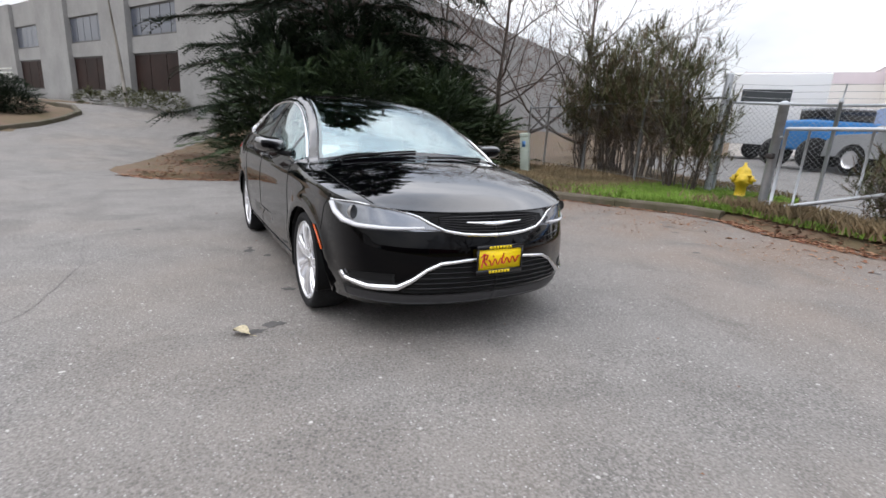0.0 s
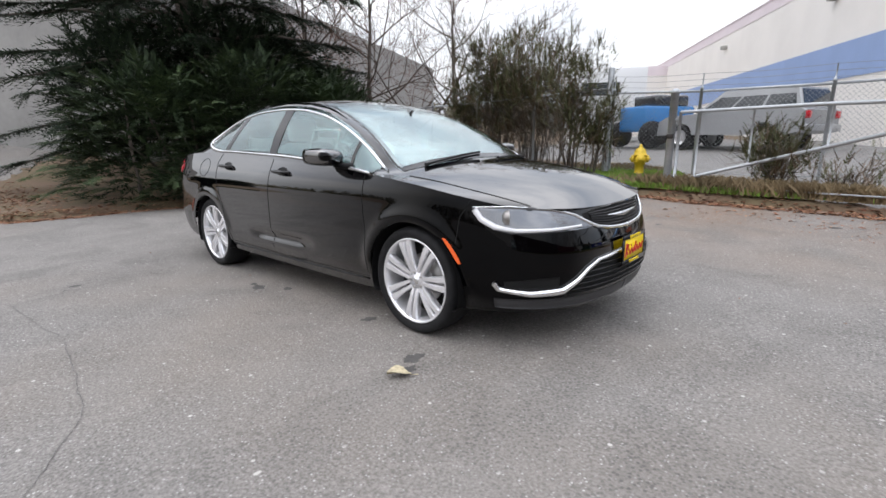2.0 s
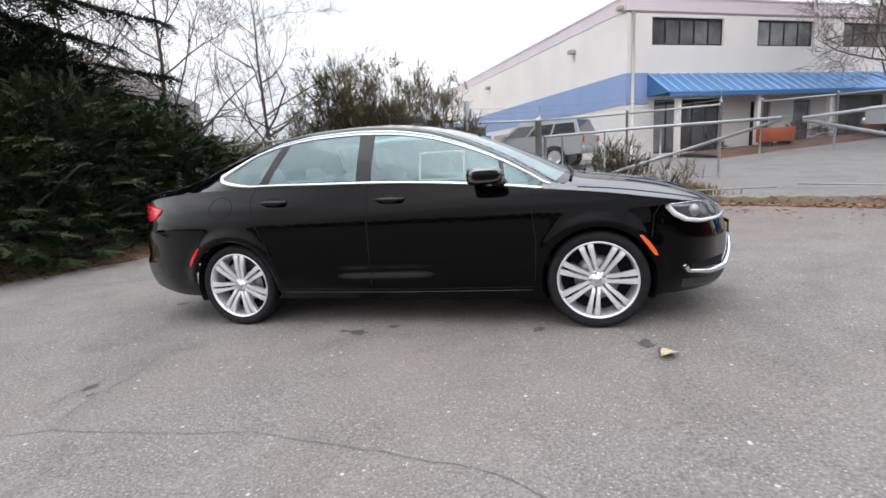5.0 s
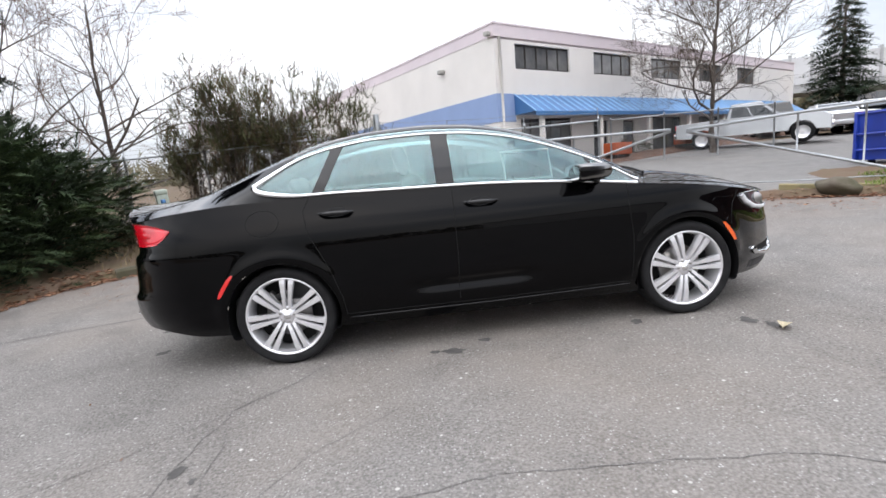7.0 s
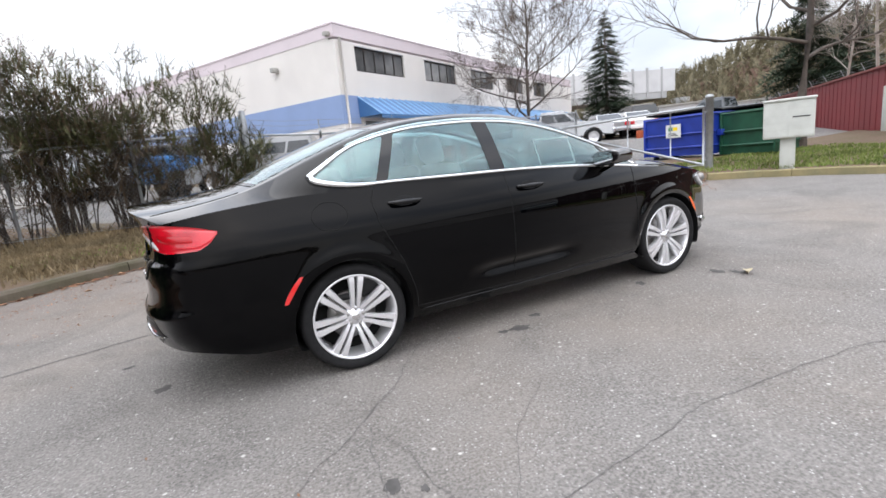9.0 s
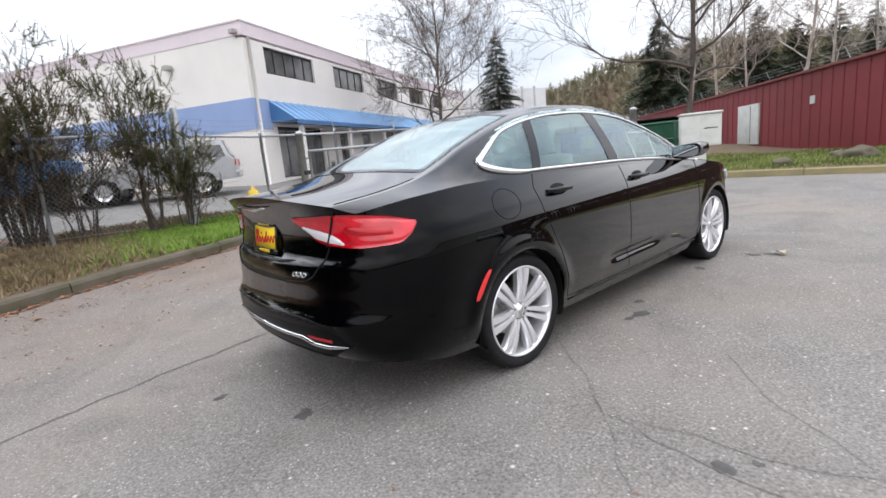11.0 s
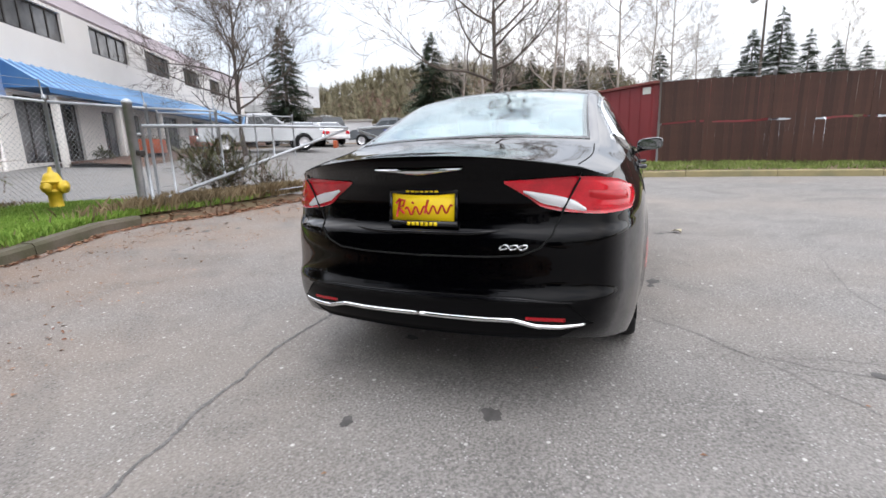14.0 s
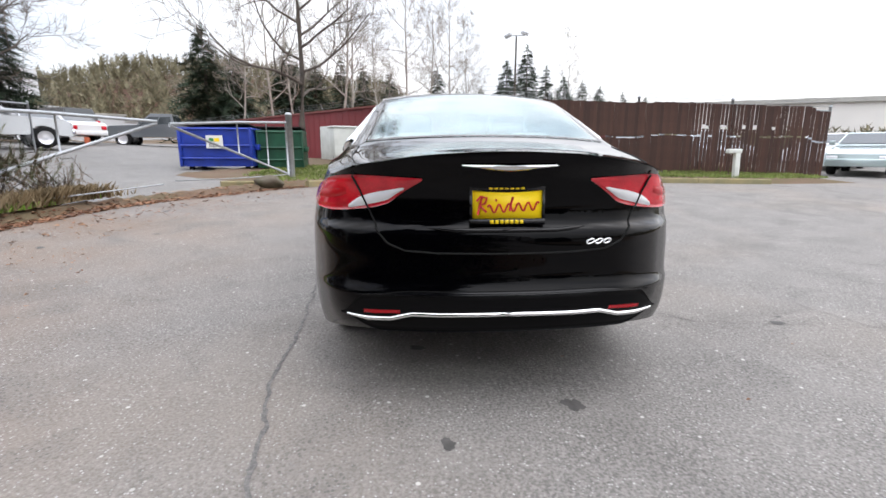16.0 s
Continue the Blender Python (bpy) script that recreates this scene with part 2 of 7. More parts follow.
def box(x0, y0, z0, x1, y1, z1, bevel=0.0):
    """A box; with bevel its edges are cut at 45 degrees."""
    if not bevel:
        v = [(x, y, z) for z in (z0, z1) for y in (y0, y1) for x in (x0, x1)]
        return v, [(0, 2, 3, 1), (4, 5, 7, 6), (0, 1, 5, 4), (2, 6, 7, 3), (0, 4, 6, 2), (1, 3, 7, 5)]
    bm = bmesh.new()
    bmesh.ops.create_cube(bm, size=1, matrix=Matrix.Translation(((x0 + x1) / 2, (y0 + y1) / 2, (z0 + z1) / 2)) @ Matrix.Diagonal((x1 - x0, y1 - y0, z1 - z0, 1)))
    bmesh.ops.bevel(bm, geom=bm.edges[:], offset=bevel, segments=2, affect="EDGES", profile=0.5)
    bm.verts.index_update()
    out = [tuple(v.co) for v in bm.verts], [tuple(v.index for v in f.verts) for f in bm.faces]
    bm.free()
    return out


def grid_faces(nu, nv, closed_u=False, closed_v=False):
    out = []
    for i in range(nu if closed_u else nu - 1):
        for j in range(nv if closed_v else nv - 1):
            a, b = i * nv + j, ((i + 1) % nu) * nv + j
            c, d = ((i + 1) % nu) * nv + (j + 1) % nv, i * nv + (j + 1) % nv
            out.append((a, b, c, d))
    return out


def tube(points, radius, sides=8, closed=False, caps=True):
    """A round bar along points; radius may be one number or one for each point."""
    pts = [Vector(p) for p in points]
    n = len(pts)
    rad = radius if isinstance(radius, (list, tuple, np.ndarray)) else [radius] * n
    verts, up = [], Vector((0.013, 0.021, 1.0)).normalized()
    for i, p in enumerate(pts):
        a = pts[(i - 1) % n] if closed or i else pts[0]
        b = pts[(i + 1) % n] if closed or i < n - 1 else pts[-1]
        d = (b - a).normalized()
        s = d.cross(up)
        if s.length < 0.05:
            s = d.cross(Vector((1, 0.1, 0)))
        s.normalize()
        t = s.cross(d)
        for k in range(sides):
            w = 2 * math.pi * k / sides
            verts.append(p + (s * math.cos(w) + t * math.sin(w)) * rad[i])
    faces = grid_faces(n, sides, closed, True)
    if caps and not closed:
        faces += [tuple(range(sides))[::-1], tuple((n - 1) * sides + k for k in range(sides))]
    return verts, faces


def lathe(profile, sides=32, axis="z"):
    """A turned solid from (radius, height) pairs, about z or about y."""
    verts = []
    for k in range(sides):
        w = 2 * math.pi * k / sides
        for r, h in profile:
            verts.append((r * math.cos(w), r * math.sin(w), h) if axis == "z" else (r * math.cos(w), h, r * math.sin(w)))
    return verts, grid_faces(sides, len(profile), True, False)


def thing(name, m, label, category, group="", kind=""):
    ob = new(name)
    ob.matrix_world = m
    return tagged(ob, label, category, group, kind)


def curve(points):
    """A smooth function through (x, value) pairs."""
    xs, vs = np.array([p[0] for p in points], float), np.array([p[1] for p in points], float)
    o = np.argsort(xs)
    xs, vs = xs[o], vs[o]
    d = np.diff(vs) / np.diff(xs)
    s = np.zeros(len(xs))
    s[1:-1] = np.where(d[1:] * d[:-1] > 0, 2 * d[1:] * d[:-1] / np.where(np.abs(d[1:] + d[:-1]) < 1e-9, 1, d[1:] + d[:-1]), 0)
    s[0], s[-1] = d[0], d[-1]

    def f(x):
        x = min(max(float(x), xs[0]), xs[-1])
        k = min(int(np.searchsorted(xs, x, "right")) - 1, len(xs) - 2)
        h = xs[k + 1] - xs[k]
        t = (x - xs[k]) / h
        return float((2 * t**3 - 3 * t**2 + 1) * vs[k] + (t**3 - 2 * t**2 + t) * h * s[k] + (-2 * t**3 + 3 * t**2) * vs[k + 1] + (t**3 - t**2) * h * s[k + 1])

    return f


def smooth01(a, b, x):
    t = min(max((x - a) / (b - a), 0.0), 1.0)
    return t * t * (3 - 2 * t)


# ---------- the lie of the land ----------
ROAD = [(-9.2, -3.0), (-7.9, -2.6), (-7.1, -1.9), (-6.85, -1.1), (-6.85, -0.3), (-6.7, 0.5), (-6.35, 1.1), (-5.85, 2.1), (-5.6, 2.9), (-5.0, 3.4), (-4.4, 3.8), (-3.5, 4.3), (-2.6, 4.72), (-1.3, 5.15), (-0.3, 5.6), (0.6, 5.6),
        (1.2, 5.35), (2.1, 5.25), (3.2, 5.1), (4.2, 4.75), (5.2, 4.15), (6.4, 3.6), (7.3, 2.95), (8.1, 2.2), (8.45, 1.2), (8.55, 0.2), (8.6, -0.8), (8.65, -2.0), (8.65, -3.6), (8.5, -6.5), (7.9, -9.8),
        (8.0, -11.5), (14.0, -13.5), (45.0, -22.0), (45.0, -60.0), (-40.0, -60.0), (-40.0, -20.0), (-30.0, -10.5), (-15.0, -10.0), (-14.2, -8.2), (-15.55, -6.4), (-16.7, -5.6), (-18.0, -5.1), (-19.6, -4.8), (-21.4, -5.2), (-22.5, -6.6), (-29.0, -6.8), (-31.0, -3.0), (-28.0, 6.0), (-19.5, 2.0), (-16.0, -0.2), (-12.0, -2.0)]


def inside(poly, x, y):
    hit = False
    for (ax, ay), (bx, by) in zip(poly, poly[1:] + poly[:1]):
        if (ay > y) != (by > y) and x < ax + (y - ay) / (by - ay) * (bx - ax):
            hit = not hit
    return hit


def edge_distance(poly, x, y):
    """Signed distance to the outline: positive outside."""
    p = np.array(poly)
    q = np.roll(p, -1, 0)
    d = q - p
    t = np.clip(((x - p[:, 0]) * d[:, 0] + (y - p[:, 1]) * d[:, 1]) / (d**2).sum(1), 0, 1)
    r = np.hypot(p[:, 0] + t * d[:, 0] - x, p[:, 1] + t * d[:, 1] - y).min()
    return -r if inside(poly, x, y) else r


TAN = math.tan(radians(1.2))


def lie(x, y):
    """Height of the paved plane: the leaning road, the climbing driveway, the yard a little higher."""
    z = TAN * min(max(x, -9.5), 24.0)
    z += 1.45 * smooth01(-9.5, -25.0, x) if y > -25 else 0.0
    z += (0.040 * min(max(y - 2.0, 0.0), 24.0) + 0.02 * min(max(y - 6.0, 0.0), 12.0)) * smooth01(-16.0, -8.0, x)
    return z


YARD = [(0.95, 6.15), (4.3, 5.0), (7.6, 3.55), (9.0, 6.4), (12.2, 5.6), (30, 6.5), (60, 18), (50, 60), (-14, 52), (-14, 20), (-6, 11.5), (0.2, 8.2)]


def ground_z(x, y):
    d = edge_distance(ROAD, x, y)
    z = lie(x, y)
    if inside(YARD, x, y):
        return z - 0.03 + 0.09 * smooth01(0.4, 0.0, -edge_distance(YARD, x, y))
    bumpy = 0.05 * noise.noise(Vector((x * 0.8, y * 0.8, 0.0))) + 0.02 * noise.noise(Vector((x * 3.1, y * 3.1, 5.0)))
    mound = 0.45 * math.exp(-(((x + 8.2) / 1.8) ** 2 + ((y - 3.2) / 2.4) ** 2)) + 0.30 * math.exp(-(((x + 6.9) / 0.9) ** 2 + ((y - 5.6) / 0.8) ** 2))
    return z - 0.05 + 0.15 * smooth01(-0.05, 0.22, d) + (bumpy + mound) * smooth01(0.1, 1.2, d) + (2.5 * smooth01(30, 120, d) if y > 0 else 0)


def axis_steps(a, b, fine_a, fine_b, step):
    out, x = [], fine_a
    while x <= fine_b + 1e-6:
        out.append(x)
        x += step
    for sign, start, end in ((1, out[-1], b), (-1, out[0], a)):
        s, x = step, start
        while (end - x) * sign > 0:
            s *= 1.16
            x += sign * s
            out.append(x)
    return sorted(out)


def build_ground():
    xs, ys = axis_steps(-900, 900, -10.0, 10.0, 0.17), axis_steps(-900, 900, -4.0, 9.0, 0.17)
    verts = [(x, y, ground_z(x, y)) for x in xs for y in ys]
    faces = grid_faces(len(xs), len(ys))
    g = part("ground", (verts, faces), M["soil"])
    tagged(g, "brown leafy soil and winter grass round the turning circle", "ground", kind="structure")


def paved(name, poly, material, label, lift=0.0, cut=2.0, ragged=0.05):
    """A paved sheet cut into strips so that it follows the land."""
    ring = []
    for (ax, ay), (bx, by) in zip(poly, poly[1:] + poly[:1]):
        n = max(1, int(math.hypot(bx - ax, by - ay) / 0.35)) if abs(ax) < 14 and abs(bx) < 14 and abs(ay) < 14 else 2
        for k in range(n):
            t = k / n
            x, y = ax + (bx - ax) * t, ay + (by - ay) * t
            ring.append((x + random.uniform(-ragged, ragged), y + random.uniform(-ragged, ragged)))
    bm = bmesh.new()
    vs = [bm.verts.new((x, y, 0)) for x, y in ring]
    es = [bm.edges.new((vs[i], vs[(i + 1) % len(vs)])) for i in range(len(vs))]
    bmesh.ops.triangle_fill(bm, use_beauty=True, edges=es)
    for k in range(-18, 14):
        bmesh.ops.bisect_plane(bm, geom=bm.verts[:] + bm.edges[:] + bm.faces[:], plane_co=(k * cut, 0, 0), plane_no=(1, 0, 0))
    for k in range(-2, 10):
        bmesh.ops.bisect_plane(bm, geom=bm.verts[:] + bm.edges[:] + bm.faces[:], plane_co=(0, k * cut, 0), plane_no=(0, 1, 0))
    for v in bm.verts:
        v.co.z = lie(v.co.x, v.co.y) + lift
    bmesh.ops.recalc_face_normals(bm, faces=bm.faces)
    if sum(f.normal.z for f in bm.faces) < 0:
        bmesh.ops.reverse_faces(bm, faces=bm.faces)
    return tagged(part(name, bm, material, smooth=False), label, "pavement", kind="structure")


build_ground()
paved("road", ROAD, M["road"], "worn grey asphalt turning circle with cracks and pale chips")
paved("yard", YARD, M["lot"], "dusty grey asphalt yard behind the gate", 0.004, 2.0, 0.03)


# ---------- the white and blue building ----------
M["wall_white"] = mat("white_wall_paint", (0.80, 0.77, 0.73), 0.75, scale=0.6, vary=0.06, fine=25, bump=0.15, bump_scale=60)
M["wall_blue"] = mat("blue_wall_paint", (0.27, 0.37, 0.60), 0.7, scale=0.7, vary=0.08, fine=25)
M["wall_pink"] = mat("pale_lilac_wall_paint", (0.72, 0.64, 0.67), 0.75, scale=0.7, vary=0.06, fine=25)
M["awning"] = mat("blue_awning_metal", (0.075, 0.20, 0.43), 0.4, 0.2, scale=1.0, vary=0.12)
M["awning_seam"] = mat("pale_blue_awning_seam", (0.22, 0.40, 0.62), 0.4, 0.2, scale=1.0, vary=0.12)
M["window_dark"] = mat("office_glass", (0.15, 0.15, 0.15), 0.06, scale=0.9, vary=0.5, color2=(0.05, 0.055, 0.065), fine=3, coat=0.4, tone=0.75)
M["frame_dark"] = mat("dark_bronze_frame", (0.035, 0.03, 0.028), 0.45, 0.3, vary=0.2)
B0, BH = (3.40, 15.40), 30.4
BM = pose(*B0, 0.25, 0, 0, BH) @ Matrix.Diagonal((0.955, 0.95, 1.0, 1))


def build_office():
    b = thing("office_building", BM, "white two-storey building with a blue band and blue awning", "building")
    z0, z1, length, depth = -0.3, 6.36, 30.0, 36.0
    wins = [(1.15, 4.6, 4.72, 5.70), (6.35, 9.45, 4.72, 5.70), (11.2, 14.2, 4.72, 5.70), (16.2, 19.0, 4.72, 5.70), (21.0, 23.5, 4.72, 5.70)]
    low = [(1.3, 4.6, 0.75, 2.75), (6.2, 7.3, 0.45, 2.6), (8.6, 9.6, 0.45, 2.6), (11.3, 14.2, 0.75, 2.75), (16.2, 19.0, 0.75, 2.75)]
    # front wall in pieces round its openings
    cuts = sorted({0.0, length, *[v for w in wins + low for v in w[:2]]})
    for a, c in zip(cuts, cuts[1:]):
        mid = (a + c) / 2
        holes = sorted([(w[2], w[3]) for w in wins + low if w[0] < mid < w[1]])
        z = z0
        for h0, h1 in holes + [(z1 - 0.55, None)]:
            part("front_wall", box(a, 0.0, z, c, 0.30, h0), M["wall_white"], b, smooth=False)
            z = h1
    part("side_wall", box(0.0, 0.30, z0, 0.30, depth, 5.9), M["wall_white"], b, smooth=False)
    part("parapet", join(box(-0.02, -0.02, 5.9, length, 0.32, z1), box(-0.02, 0.32, 5.9, 0.30, depth, z1)), M["wall_pink"], b, smooth=False)
    part("coping", join(box(-0.05, -0.05, z1, length, 0.36, z1 + 0.06), box(-0.05, 0.36, z1, 0.34, depth, z1 + 0.06)), M["wall_pink"], b, smooth=False)
    part("roof", box(0.30, 0.30, 5.6, length, depth, 5.7), M["lot"], b, smooth=False)
    part("blue_band", join(box(-0.025, -0.025, 2.62, 1.0, 0.0, 3.73), box(-0.025, 0.0, 2.62, 0.0, depth, 3.73)), M["wall_blue"], b, smooth=False)
    for w in wins + low:
        win = part("window", box(w[0], 0.10, w[2], w[1], 0.16, w[2] + 0.07), M["frame_dark"], b, smooth=False)
        part("frame_bar", box(w[0], 0.10, w[3] - 0.07, w[1], 0.16, w[3]), M["frame_dark"], win, smooth=False)
        n = max(1, round((w[1] - w[0]) / 0.72))
        for k in range(n + 1):
            x = w[0] + (w[1] - w[0]) * k / n
            part("frame_bar", box(max(x - 0.035, w[0]), 0.095, w[2] + 0.07, min(x + 0.035, w[1]), 0.165, w[3] - 0.07), M["frame_dark"], win, smooth=False)
        for k in range(n):
            x0, x1 = w[0] + (w[1] - w[0]) * k / n + 0.03, w[0] + (w[1] - w[0]) * (k + 1) / n - 0.03
            part("pane", box(x0, 0.12, w[2] + 0.05, x1, 0.14, w[3] - 0.05), M["window_dark"], win, smooth=False)
    # awning with standing seams
    a0, a1, zt, zb, out = 0.95, 29.0, 3.70, 2.88, 1.25
    part("awning", ([(a0, 0, zt), (a1, 0, zt), (a1, -out, zb), (a0, -out, zb), (a0, 0, zb), (a1, 0, zb), (a0, -out, zb - 0.16), (a1, -out, zb - 0.16)], [(0, 3, 2, 1), (0, 4, 3), (1, 2, 5), (3, 6, 7, 2), (4, 5, 2, 3)]), M["awning"], b, smooth=False)
    for k in range(58):
        x = a0 + 0.02 + k * 0.483
        part("awning_rib", tube([(x, -0.01, zt + 0.012), (x, -out, zb + 0.012)], 0.032, 4), M["awning_seam"], b, smooth=False)
    # behind the windows
    part("back_wall", box(0.35, 3.2, z0, length, 3.4, 5.6), M["wall_pink"], b, smooth=False)
    part("middle_floor", box(0.30, 0.30, 3.1, length, 3.2, 3.4), M["wall_white"], b, smooth=False)
    return b


office = build_office()

M["grey_wall"] = mat("grey_concrete_wall", (0.30, 0.295, 0.285), 0.85, scale=0.5, vary=0.2, fine=6, bump=0.2, bump_scale=40)
M["red_metal"] = mat("red_siding", (0.21, 0.026, 0.030), 0.55, scale=0.8, vary=0.15)
M["galv"] = mat("galvanised_steel", (0.42, 0.44, 0.46), 0.45, 0.5, scale=12, vary=0.15)
# ---------- the car ----------
# Half outline seen from above, rear centre to front centre, at the widest height.
OUT = [(-2.475, 0.0), (-2.46, 0.30), (-2.405, 0.60), (-2.28, 0.80), (-2.03, 0.895), (-1.6, 0.925), (-1.0, 0.927), (0.0, 0.927),
       (0.8, 0.925), (1.4, 0.91), (1.8, 0.85), (2.06, 0.73), (2.215, 0.54), (2.295, 0.28), (2.315, 0.0)]


def outline():
    """The half outline in fine steps: arc length, place and outward normal."""
    p = np.array(OUT)
    ext = np.vstack([[p[1][0], -p[1][1]], p, [p[-2][0], -p[-2][1]]])
    fine = []
    for i in range(1, len(ext) - 2):
        a, b, c, d = ext[i - 1 : i + 3]
        for t in np.linspace(0, 1, 24, endpoint=False):
            fine.append(0.5 * (2 * b + (c - a) * t + (2 * a - 5 * b + 4 * c - d) * t * t + (3 * b - a - 3 * c + d) * t**3))
    fine.append(p[-1])
    fine = np.array(fine)
    arc = np.r_[0, np.cumsum(np.hypot(*np.diff(fine, axis=0).T))]
    tan = np.gradient(fine, axis=0)
    tan /= np.hypot(*tan.T)[:, None]
    return arc, fine, np.stack([-tan[:, 1], tan[:, 0]], 1)


ARC, FINE, NORMAL = outline()
TOTAL = ARC[-1]
rim_side = curve([(-2.28, 1.035), (-2.0, 1.066), (-1.6, 1.085), (-1.2, 1.075), (-0.6, 1.045), (0.0, 1.02), (0.6, 0.985), (0.97, 0.955), (1.4, 0.905), (1.75, 0.845), (2.06, 0.785)])
low_x = curve([(-2.475, 0.372), (-2.2, 0.32), (-1.9, 0.25), (-1.0, 0.215), (1.0, 0.20), (1.8, 0.21), (2.36, 0.235)])
deck_c, hood_c = 1.135, 0.765
# How far the surface lies inside the outline, by height: flank, nose and tail.
in_side = curve([(0.15, 0.085), (0.24, 0.050), (0.31, 0.024), (0.38, 0.012), (0.48, 0.003), (0.58, 0.0), (0.68, 0.0), (0.78, 0.004), (0.85, 0.012), (0.91, 0.028), (0.98, 0.058), (1.04, 0.088), (1.10, 0.118)])
in_nose = curve([(0.15, 0.10), (0.22, 0.045), (0.30, 0.014), (0.42, 0.0), (0.55, 0.008), (0.62, 0.026), (0.70, 0.058), (0.77, 0.095), (0.90, 0.15)])
in_tail = curve([(0.20, 0.10), (0.32, 0.03), (0.40, -0.012), (0.47, -0.026), (0.53, -0.028), (0.575, -0.004), (0.63, 0.006), (0.74, 0.016), (0.80, 0.026), (0.83, 0.058), (0.92, 0.068), (1.00, 0.055), (1.06, 0.028), (1.10, 0.010), (1.2, 0.0)])


def at_arc(l):
    l = min(max(l, 0.0), TOTAL)
    x, y = np.interp(l, ARC, FINE[:, 0]), np.interp(l, ARC, FINE[:, 1])
    nx, ny = np.interp(l, ARC, NORMAL[:, 0]), np.interp(l, ARC, NORMAL[:, 1])
    return x, y, nx, ny


def rim_z(l):
    x, y, nx, ny = at_arc(l)
    if x > 2.06:
        return hood_c - (hood_c - rim_side(2.06)) * (min(y / 0.73, 1.0)) ** 2.2
    if x < -2.28:
        return deck_c - (deck_c - rim_side(-2.28)) * (min(y / 0.80, 1.0)) ** 2.2
    return rim_side(x)


def skin(l, z, off=0.0, side=-1):
    """A place on the car's lower skin: arc length from the rear centre, height, and how far proud."""
    x, y, nx, ny = at_arc(l)
    k = abs(nx) ** 1.5
    d = in_side(z) * (1 - k) + (in_nose(z) if nx > 0 else in_tail(z)) * k - off
    if y > 0.6:
        d += 0.030 * math.exp(-(((z - 0.425) / 0.036) ** 2)) * smooth01(-0.62, -0.35, x) * smooth01(0.42, 0.12, x)
        r = math.hypot(abs(x) - 1.3715, z - 0.326)
        d -= 0.013 * math.exp(-(((r - 0.392) / 0.050) ** 2)) * smooth01(0.30, 0.45, z)
    return (x - nx * d, side * max(y - ny * d, 0.0), z)


def band(l0, l1, lo, hi, off=0.004, nl=24, nz=6, side=-1, thick=0.012):
    """A shaped plate lying on the skin between two edges, with a rim that goes back into it."""
    verts = []
    for i in range(nl + 1):
        l = l0 + (l1 - l0) * i / nl
        a, b = lo(l), hi(l)
        for j in range(nz + 1):
            f = j / nz
            edge = 0.35 if (j in (0, nz) or (i == 0 and l0 > 1e-6) or (i == nl and l1 < TOTAL - 1e-6)) else 1.0
            verts.append(skin(l, a + (b - a) * f, off * edge, side))
    faces = grid_faces(nl + 1, nz + 1)
    ring = [i * (nz + 1) for i in range(nl + 1)] + [nl * (nz + 1) + j for j in range(1, nz + 1)] + [i * (nz + 1) + nz for i in range(nl - 1, -1, -1)] + [j for j in range(nz - 1, 0, -1)]
    k = len(verts)
    for r in ring:
        i, j = divmod(r, nz + 1)
        l = l0 + (l1 - l0) * i / nl
        verts.append(skin(l, lo(l) + (hi(l) - lo(l)) * j / nz, off - thick, side))
    m = len(ring)
    middle = l0 < 1e-6
    faces += [(ring[q], ring[(q + 1) % m], k + (q + 1) % m, k + q) for q in range(m) if not (middle and ring[q] <= nz and ring[(q + 1) % m] <= nz)]
    return verts, faces


def on_skin(points, off=0.0, side=-1, steps=6):
    """A fine line on the skin through (arc, height) points."""
    out = []
    for (a, b), (c, d) in zip(points, points[1:]):
        for t in np.linspace(0, 1, steps, endpoint=False):
            out.append(skin(a + (c - a) * t, b + (d - b) * t, off, side))
    out.append(skin(*points[-1], off, side))
    return out


def arc_of_x(x):
    """The arc length at which the flank has this x."""
    k = np.argsort(FINE[:, 0])
    return float(np.interp(x, FINE[k, 0], ARC[k]))


# Upper shell: rail (edge between glasshouse side and roof) and centre line.
rail_y = curve([(-2.28, 0.66), (-2.0, 0.70), (-1.75, 0.685), (-1.4, 0.64), (-1.0, 0.60), (-0.6, 0.582), (-0.2, 0.58), (0.2, 0.60), (0.5, 0.645), (0.8, 0.715), (1.02, 0.775), (1.12, 0.785), (1.6, 0.765), (2.06, 0.665)])
rail_z = curve([(-2.28, 1.072), (-2.0, 1.108), (-1.8, 1.142), (-1.62, 1.195), (-1.4, 1.282), (-1.15, 1.375), (-0.92, 1.440), (-0.66, 1.474), (-0.4, 1.480), (-0.1, 1.462), (0.14, 1.418), (0.41, 1.322), (0.68, 1.192), (0.9, 1.060), (1.03, 0.975), (1.12, 0.950), (1.4, 0.916), (1.75, 0.856), (2.06, 0.787)])
mid_z = curve([(-2.28, 1.135), (-2.1, 1.142), (-1.9, 1.162), (-1.72, 1.195), (-1.5, 1.290), (-1.3, 1.372), (-1.0, 1.475), (-0.7, 1.510), (-0.35, 1.518), (-0.1, 1.503), (0.1, 1.468), (0.35, 1.390), (0.6, 1.280), (0.85, 1.155), (1.05, 1.045), (1.14, 1.012), (1.3, 0.992), (1.6, 0.935), (1.85, 0.862), (2.06, 0.765)])
bow = curve([(-2.28, -0.189), (-1.9, -0.165), (-1.6, -0.14), (-1.1, -0.06), (-0.6, 0.0), (0.0, 0.02), (0.3, 0.07), (0.8, 0.13), (1.14, 0.17), (1.6, 0.19), (2.06, 0.16)])
N_SIDE, N_TOP = 16, 18


